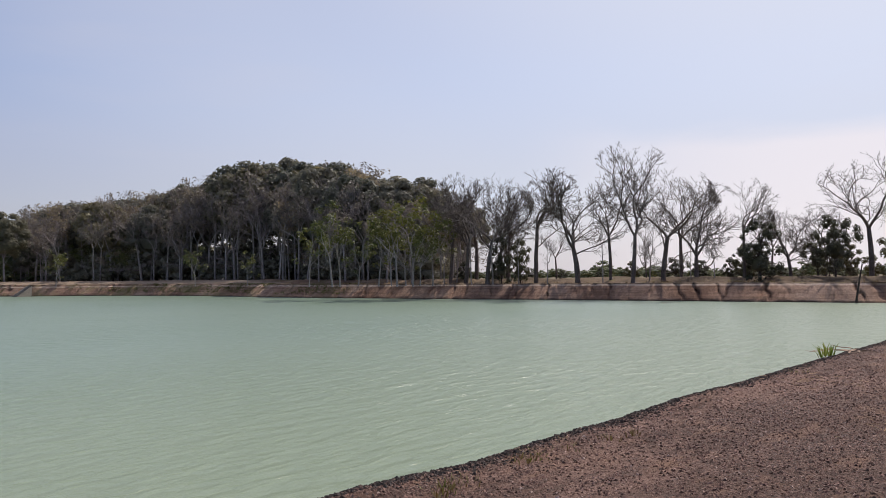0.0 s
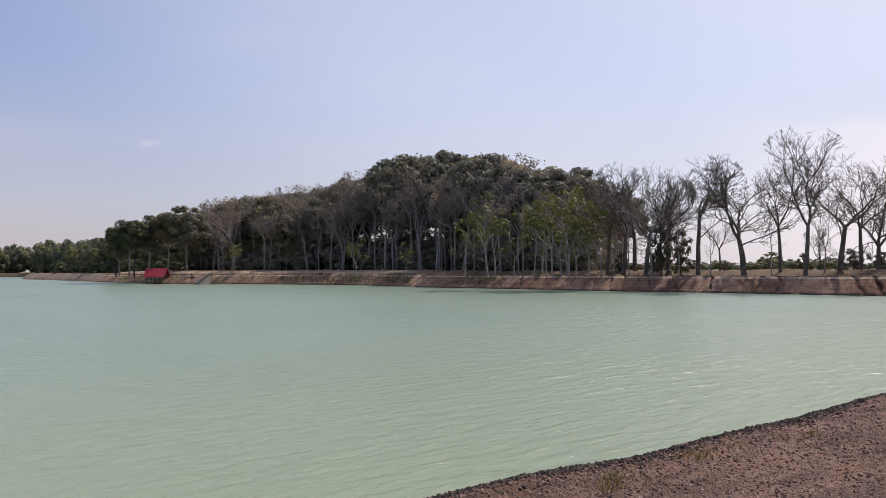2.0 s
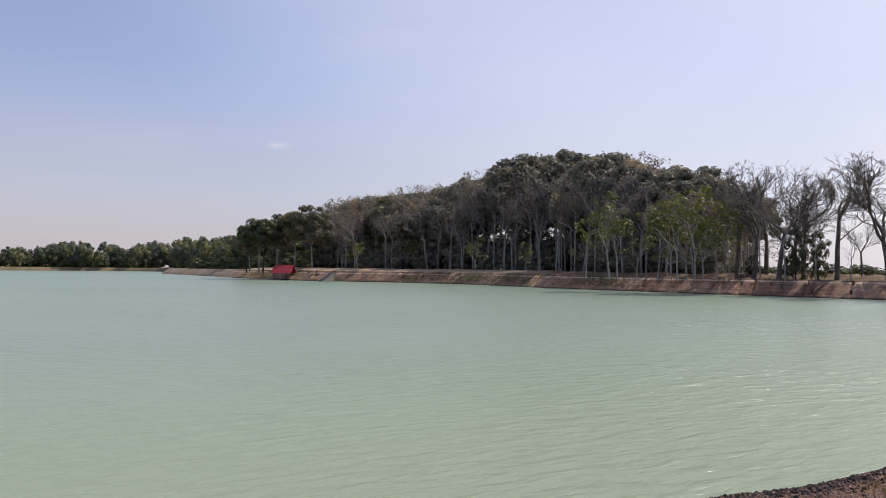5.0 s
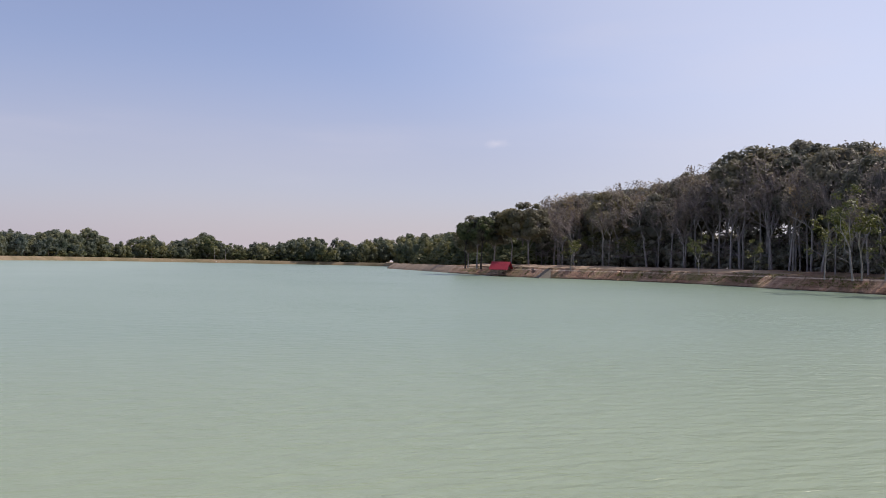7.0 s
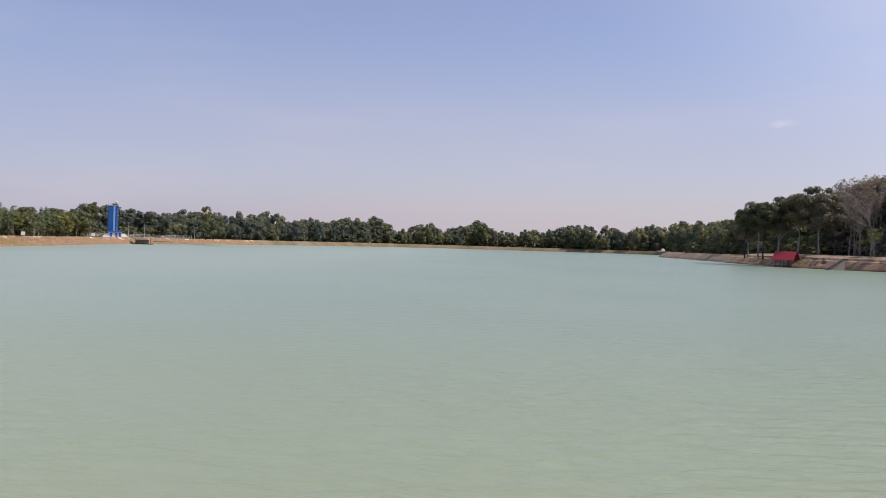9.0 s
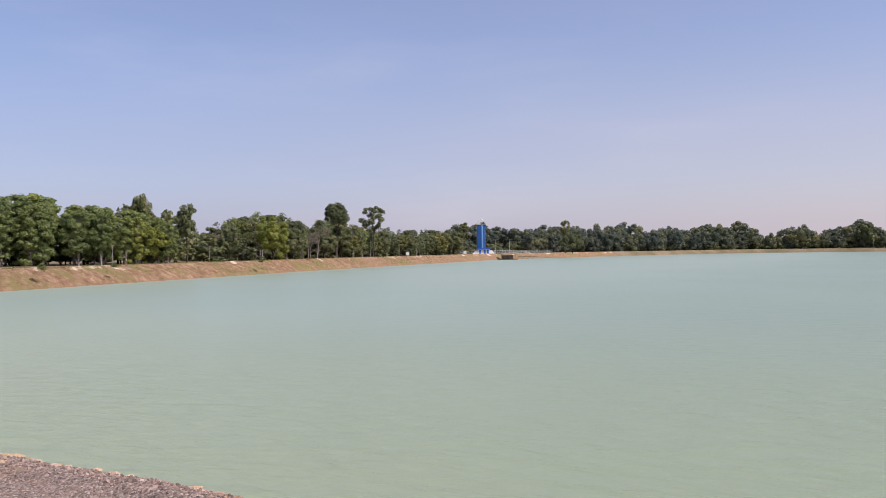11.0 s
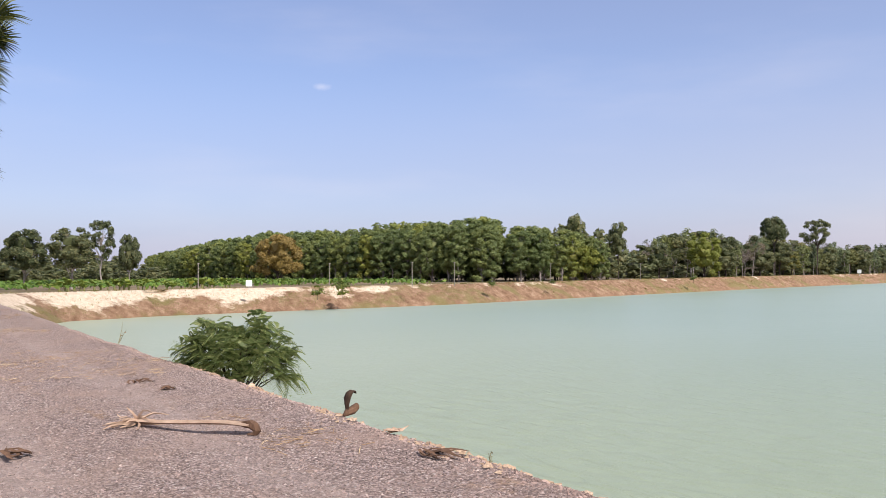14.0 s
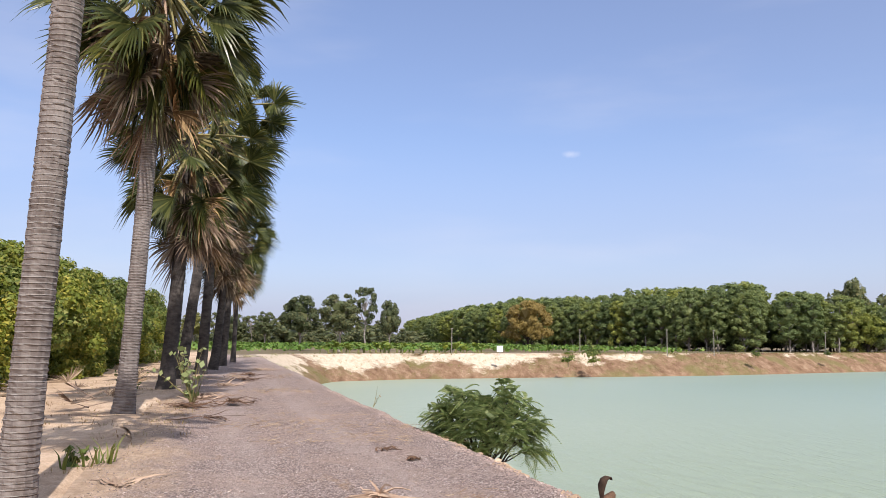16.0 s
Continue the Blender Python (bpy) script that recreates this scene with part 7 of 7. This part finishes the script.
for i, (x, y, ln, t, mt, lb, z) in enumerate([
        (-6.75, 4.05, 0.42, 20, "husk", "crumpled brown dry palm leaf at the bank edge", 0.02), (-7.6, 4.18, 0.3, 100, "straw", "pale frayed palm fibre at the bank edge", 0.03),
        (-23.4, 1.1, 1.7, 10, "husk", "heap of torn brown palm leaf on the track edge", 0), (-23.9, 0.4, 1.4, 170, "straw", "heap of torn pale palm leaf on the track edge", 0),
        (-19.2, 0.5, 1.1, 20, "husk", "torn reddish palm leaf lying on the track", 0), (-10.9, -0.25, 0.9, 185, "straw", "pale dry palm leaf strip on the gravel", 0),
        (-8.9, 0.35, 0.8, 170, "straw", "pale dry palm leaf strip on the gravel", 0), (-9.0, 0.98, 0.45, 30, "husk", "small brown palm scrap on the gravel", 0),
        (-35, 1.6, 2.2, 30, "husk", "heap of torn brown palm leaf below the palms", 0), (-30, 0.9, 2.0, 160, "straw", "pale dry palm leaf below the palms", 0),
        (-40, 2.2, 2.0, 10, "husk", "heap of torn brown palm leaf below the palms", 0), (-45, 2.4, 2.0, 60, "straw", "pale dry palm leaf below the palms", 0),
        (-22.0, -0.4, 1.6, 80, "husk", "heap of torn brown palm leaf below the palms", 0), (-26.0, 0.2, 1.6, 40, "straw", "pale dry palm leaf below the palms", 0),
        (-12.5, 3.3, 0.3, 10, "husk", "small brown palm scrap on the gravel", 0), (-13.5, 3.1, 0.35, 30, "husk", "small brown palm scrap on the gravel", 0), (18.2, 3.75, 1.1, 185, "straw", "pale dry palm stalk on the bank edge", 0.02)]):
    shred(900 + i, x, y, ln, t, M[mt], lb, strips=16 if ln > 1.2 else 8, lift=0.12 if ln > 1.2 else 0.04, z=z)
fanpile = thing("fallen_palm_leaf", "dry pale fan leaf heaped at the foot of a palm", "palm debris", pose(-20.0, -2.0, 0.0, 0, 0, 190))
q = random.Random(12)
for i in range(7):
    put("dead_frond", DEAD[i % 3], fanpile, pose(q.uniform(-0.5, 0.3), q.uniform(-0.4, 0.4), 0.12 + 0.07 * i, q.uniform(-30, 30), q.uniform(-14, 2), q.uniform(-70, 70)) @ Matrix.Diagonal((0.75, 0.75, 0.28, 1)))


# small weeds and green plants by the track
def weed(name, label, x, y, z, height, leaves, size, mat, seed):
    q = random.Random(seed)
    ob = thing(name, label, "weed", pose(x, y, z, 0, 0, seed * 40), "weeds by the track")
    cs = []
    for i in range(max(2, leaves // 9)):
        pts, rad = limb(q, (0, 0, -0.03), (q.gauss(0, 0.35), q.gauss(0, 0.35), 1), height * q.uniform(0.6, 1), 0.012 * height + 0.002, 0.003, 0.12, 5)
        put("stem", Shape().tube(pts, rad, 4, cap=False).mesh("stem", M["petiole"]), ob)
        cs += pts[1:]
    tagged(put("foliage", leaf_mesh("foliage", cs, size * 0.9, max(1, leaves // len(cs)), size, mat, seed), ob), kind="stuff")


weed("milkweed", "grey-green broad-leaved weed among dry palm litter", -22.3, 0.25, 0, 1.5, 130, 0.16, leafage("leaf_grey", (0.14, 0.18, 0.09), (0.20, 0.25, 0.13), (0.28, 0.32, 0.18), 0.25), 3)
weed("low_weed", "low yellow-green weed at the foot of a palm", -12.9, -1.0, 0, 0.3, 36, 0.12, M["leaf_bright"], 5)
tufts("broad_weed", [(-12.75, -0.85, 0.0), (-12.95, -0.6, 0.0), (-12.6, -1.1, 0.0), (-12.8, -0.7, 0.02)], 7, 0.34, M["leaf_bright"], 31, 0.16, "clump of long-leaved yellow-green weed by the palm", "weed")
tufts("track_grass", [(6.09, 3.47, 0.0), (6.29, 3.52, 0.0), (5.94, 3.55, 0.0), (6.49, 3.41, 0.0), (5.84, 3.41, 0.0), (6.69, 3.52, 0.0), (7.19, 3.37, 0.0), (7.49, 3.27, 0.0), (4.68, 3.37, 0.0), (4.83, 3.43, 0.0), (4.56, 3.34, 0.0), (4.98, 3.37, 0.0), (13.36, 3.56, 0.0), (13.76, 3.51, 0.0)], 16, 0.07, M["dry_grass"], 37, 0.16, "short yellowed grass growing through the gravel")
tufts("track_grass", [(6.09, 3.50, 0.0), (5.99, 3.45, 0.0), (4.68, 3.39, 0.0), (13.56, 3.56, 0.0)], 12, 0.06, M["green_grass"], 38, 0.14, "short green grass growing through the gravel")
tufts("edge_weed", [(16.7, 3.95, 0.02), (16.85, 3.9, 0.02), (16.55, 3.98, 0.0)], 14, 0.25, M["banana_leaf"], 7, 0.08, "small bright green grassy weed on the bank edge", "weed")
weed("grass_stalk", "thin dry weed stalk on the bank edge", -23.4, 4.9, -0.15, 0.8, 14, 0.05, M["dry_grass"], 8)
weed("grass_stalk", "thin dry weed stalk on the bank edge", -6.2, 4.45, -0.05, 0.22, 10, 0.02, M["dry_grass"], 9)
weed("low_weed", "dusty green weed below the palms", -27, -1.6, 0, 0.8, 110, 0.11, M["leaf_bright"], 11)

# ---- gravel stones and dry straw on the track ----
q = np.random.RandomState(17)
N = 125000
u = q.rand(N)
x = np.where(q.rand(N) < 0.55, 1.5 + 20 * u ** 1.4, -1 - 27 * u ** 1.5)
ey = edge_y(x)
ly = np.where(x > 1.5, 0.5, road_left(x) - 0.6)
rim = q.rand(N) < 0.22
y = np.where(rim, ey - np.abs(q.randn(N)) * 0.16 + 0.08, ly + (ey - ly) * q.rand(N))
# bare earth shows where the stones are worn away
worn = wave_noise(x, y, 57, 20, 0.12, 0.9) > np.where(x > 0, 0.45, 0.6) - 0.5 * q.rand(N) + 0.25
keep = (np.hypot(x, y) > 1.2) & (rim | ~worn)
x, y, rim = x[keep], y[keep], rim[keep]
n = len(x)
ey = edge_y(x)
z = 0.035 * wave_noise(x, y, 41, 24, 0.25, 3.0) * 0.6 - 0.03 * np.exp(-((y - 1.1) / 0.3) ** 2) - 0.03 * np.exp(-((y - 2.8) / 0.3) ** 2) + 0.06 * np.exp(-((ey - 0.25 - y) / 0.2) ** 2) * (0.6 + 0.8 * wave_noise(x, y * 0, 43, 16, 0.2, 2.0)) - np.clip(y - ey, 0, 1) * 0.6
size = (0.006 + 0.017 * q.rand(n) ** 2.8) * np.where(rim, 1.45, 1.0) * np.where(x < 0, 0.78, 1.0)
shape = np.array([(1, 0, -0.3), (-0.5, 0.87, -0.3), (-0.5, -0.87, -0.3), (0.3, 0.12, 0.42), (-0.35, -0.06, 0.36)])
ang = q.rand(n) * 6.283
jit = 1 + 0.35 * q.randn(n, 5, 3).clip(-1.2, 1.2)
P = shape[None] * jit * size[:, None, None]
X = P[:, :, 0] * np.cos(ang)[:, None] - P[:, :, 1] * np.sin(ang)[:, None] + x[:, None]
Y = P[:, :, 0] * np.sin(ang)[:, None] + P[:, :, 1] * np.cos(ang)[:, None] + y[:, None]
Z = P[:, :, 2] + z[:, None] + size[:, None] * 0.2
tri = np.array([(0, 1, 3), (1, 4, 3), (1, 2, 4), (2, 3, 4), (2, 0, 3)])
F = (tri[None] + (np.arange(n) * 5)[:, None, None]).reshape(-1, 3)
m, nn, ll, b = material("pebble", 0.85, 0.25)
g_ = nn.new("ShaderNodeNewGeometry")
ll.new(ramp(nn, ll, g_.outputs["Random Per Island"], (0.0, (0.13, 0.095, 0.082)), (0.55, (0.31, 0.228, 0.197)), (0.95, (0.43, 0.32, 0.278)), (1.0, (0.60, 0.50, 0.45))), b.inputs["Base Color"])
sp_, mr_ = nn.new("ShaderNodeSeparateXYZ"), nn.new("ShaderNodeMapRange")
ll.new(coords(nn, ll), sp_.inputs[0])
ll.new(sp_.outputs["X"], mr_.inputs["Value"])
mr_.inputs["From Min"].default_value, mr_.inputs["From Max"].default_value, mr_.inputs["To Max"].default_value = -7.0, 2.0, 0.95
# browner towards the earth bank, darkened to imitate the stones' shaded sides
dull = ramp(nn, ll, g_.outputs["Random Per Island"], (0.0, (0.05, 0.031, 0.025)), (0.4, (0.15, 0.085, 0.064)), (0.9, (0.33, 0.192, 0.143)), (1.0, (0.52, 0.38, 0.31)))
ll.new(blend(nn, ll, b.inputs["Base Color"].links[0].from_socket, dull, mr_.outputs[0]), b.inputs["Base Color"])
berm = rim & (x > 1.0)
m2, nn, ll, b = material("berm_pebble", 0.85, 0.25)
ll.new(ramp(nn, ll, nn.new("ShaderNodeNewGeometry").outputs["Random Per Island"], (0.0, (0.026, 0.022, 0.020)), (0.6, (0.075, 0.056, 0.047)), (0.95, (0.16, 0.105, 0.08)), (1.0, (0.30, 0.22, 0.17))), b.inputs["Base Color"])
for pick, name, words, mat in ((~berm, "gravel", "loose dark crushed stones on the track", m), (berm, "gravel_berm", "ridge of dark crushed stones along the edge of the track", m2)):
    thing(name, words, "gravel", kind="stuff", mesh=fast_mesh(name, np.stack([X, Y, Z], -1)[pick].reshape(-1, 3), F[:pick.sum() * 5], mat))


# pale crumbs of sand along the lip of the track
cn = 900
cx = np.random.RandomState(71).uniform(-16, 4, cn)
cy = edge_y(cx) + np.random.RandomState(72).normal(-0.02, 0.09, cn)
ok = wave_noise(cx, cy * 0, 73, 16, 0.15, 1.2) > 0.15
cx, cy = cx[ok], cy[ok]
cs = np.random.RandomState(74).uniform(0.012, 0.04, len(cx))
cz = 0.03 - np.clip(cy - edge_y(cx), 0, 1) * 0.6
CP = (shape[None] * (1 + 0.3 * np.random.RandomState(75).randn(len(cx), 5, 3).clip(-1.2, 1.2))) * cs[:, None, None] + np.stack([cx, cy, cz], -1)[:, None]
thing("sand_crumbs", "pale sandy crumbs along the lip of the track", "sand", kind="stuff", mesh=fast_mesh("sand_crumbs", CP.reshape(-1, 3), (tri[None] + (np.arange(len(cx)) * 5)[:, None, None]).reshape(-1, 3), M["orange_sand"]))


# lumps of pale sand pushed over the lip
q = np.random.RandomState(81)
lv_, lf_, count = [], [], 0
for _ in range(620):
    x = q.uniform(-13, 1.5)
    if wave_noise(np.array([x]), np.array([0.0]), 83, 14, 0.1, 0.6)[0] < 0.1:
        continue
    off, k = q.uniform(0.02, 0.35), q.uniform(0.012, 0.055)
    turn = q.rand() * 6.28
    p = ICO_V * q.uniform(0.55, 1.25, (12, 1)) * [k * 1.5, k, k * 0.8]
    p = np.stack([p[:, 0] * math.cos(turn) - p[:, 1] * math.sin(turn), p[:, 0] * math.sin(turn) + p[:, 1] * math.cos(turn), p[:, 2]], -1)
    lv_.append(p + [x, float(edge_y(np.array([x]))[0]) + off, 0.015 - 0.62 * off])
    lf_.append(ICO_F + count)
    count += 12
thing("sand_lumps", "crumbling lumps of pale orange sand on the lip", "sand", kind="stuff", mesh=fast_mesh("sand_lumps", np.concatenate(lv_), np.concatenate(lf_), M["orange_sand"]))


def straw_spots(seed, count):
    k = np.random.RandomState(seed)
    out = []
    while len(out) < count:
        x = k.uniform(-40, 20)
        y = k.uniform(float(road_left(np.array([x]))[0]) - 0.5, float(edge_y(np.array([x]))[0]))
        if wave_noise(np.array([x]), np.array([y]), 88, 16, 0.08, 0.7)[0] > 0.42:
            out.append((x, y, 0.0))
    return out



def straws(name, spots, each, seed, spread, mat, label):
    """Thin dry stems lying flat in loose scatters."""
    k = np.random.RandomState(seed)
    c = np.repeat(np.array(spots, float), each, 0)
    n = len(c)
    c = c + np.stack([k.randn(n) * spread, k.randn(n) * spread * 0.6, k.uniform(0.008, 0.03, n)], -1)
    a, ln, w = k.rand(n) * 6.283, k.uniform(0.03, 0.11, n), k.uniform(0.0015, 0.0035, n)
    d = np.stack([np.cos(a) * ln, np.sin(a) * ln, k.uniform(-0.01, 0.02, n)], -1)
    s = np.stack([-np.sin(a) * w, np.cos(a) * w, w * 0.6], -1)
    v = np.stack([c - d - s, c - d + s, c + d + s, c + d - s], 1).reshape(-1, 3)
    return thing(name, label, "straw", kind="stuff", mesh=fast_mesh(name, v, np.arange(n * 4).reshape(n, 4), mat))


M["straw_bits"] = leafage("straw_bits", (0.24, 0.15, 0.09), (0.38, 0.25, 0.155), (0.54, 0.42, 0.29), 0.15, 0.8)
straws("straw_litter", straw_spots(3, 360) + [(-8.3, 3.7, 0)] * 6 + [(-7.9, 3.3, 0)] * 4 + [(-9.6, 3.4, 0)] * 5, 9, 19, 0.3, M["straw_bits"], "thin scatter of dry straw on the gravel")
verge_spots = [(a, b, 0.0) for a, b in zip(r.uniform(-60, -8, 260), r.uniform(-3.4, 0.3, 260))]
tufts("verge_litter", verge_spots, 9, 0.07, M["dry_grass"], 23, 0.4, "dry grass and leaf litter below the palms", "litter")

# copies alone are kept of each kind that stands somewhere
for kind in PROTO.values():
    for ob, used in kind:
        if not used:
            for o in (*ob.children_recursive, ob):
                bpy.data.objects.remove(o)
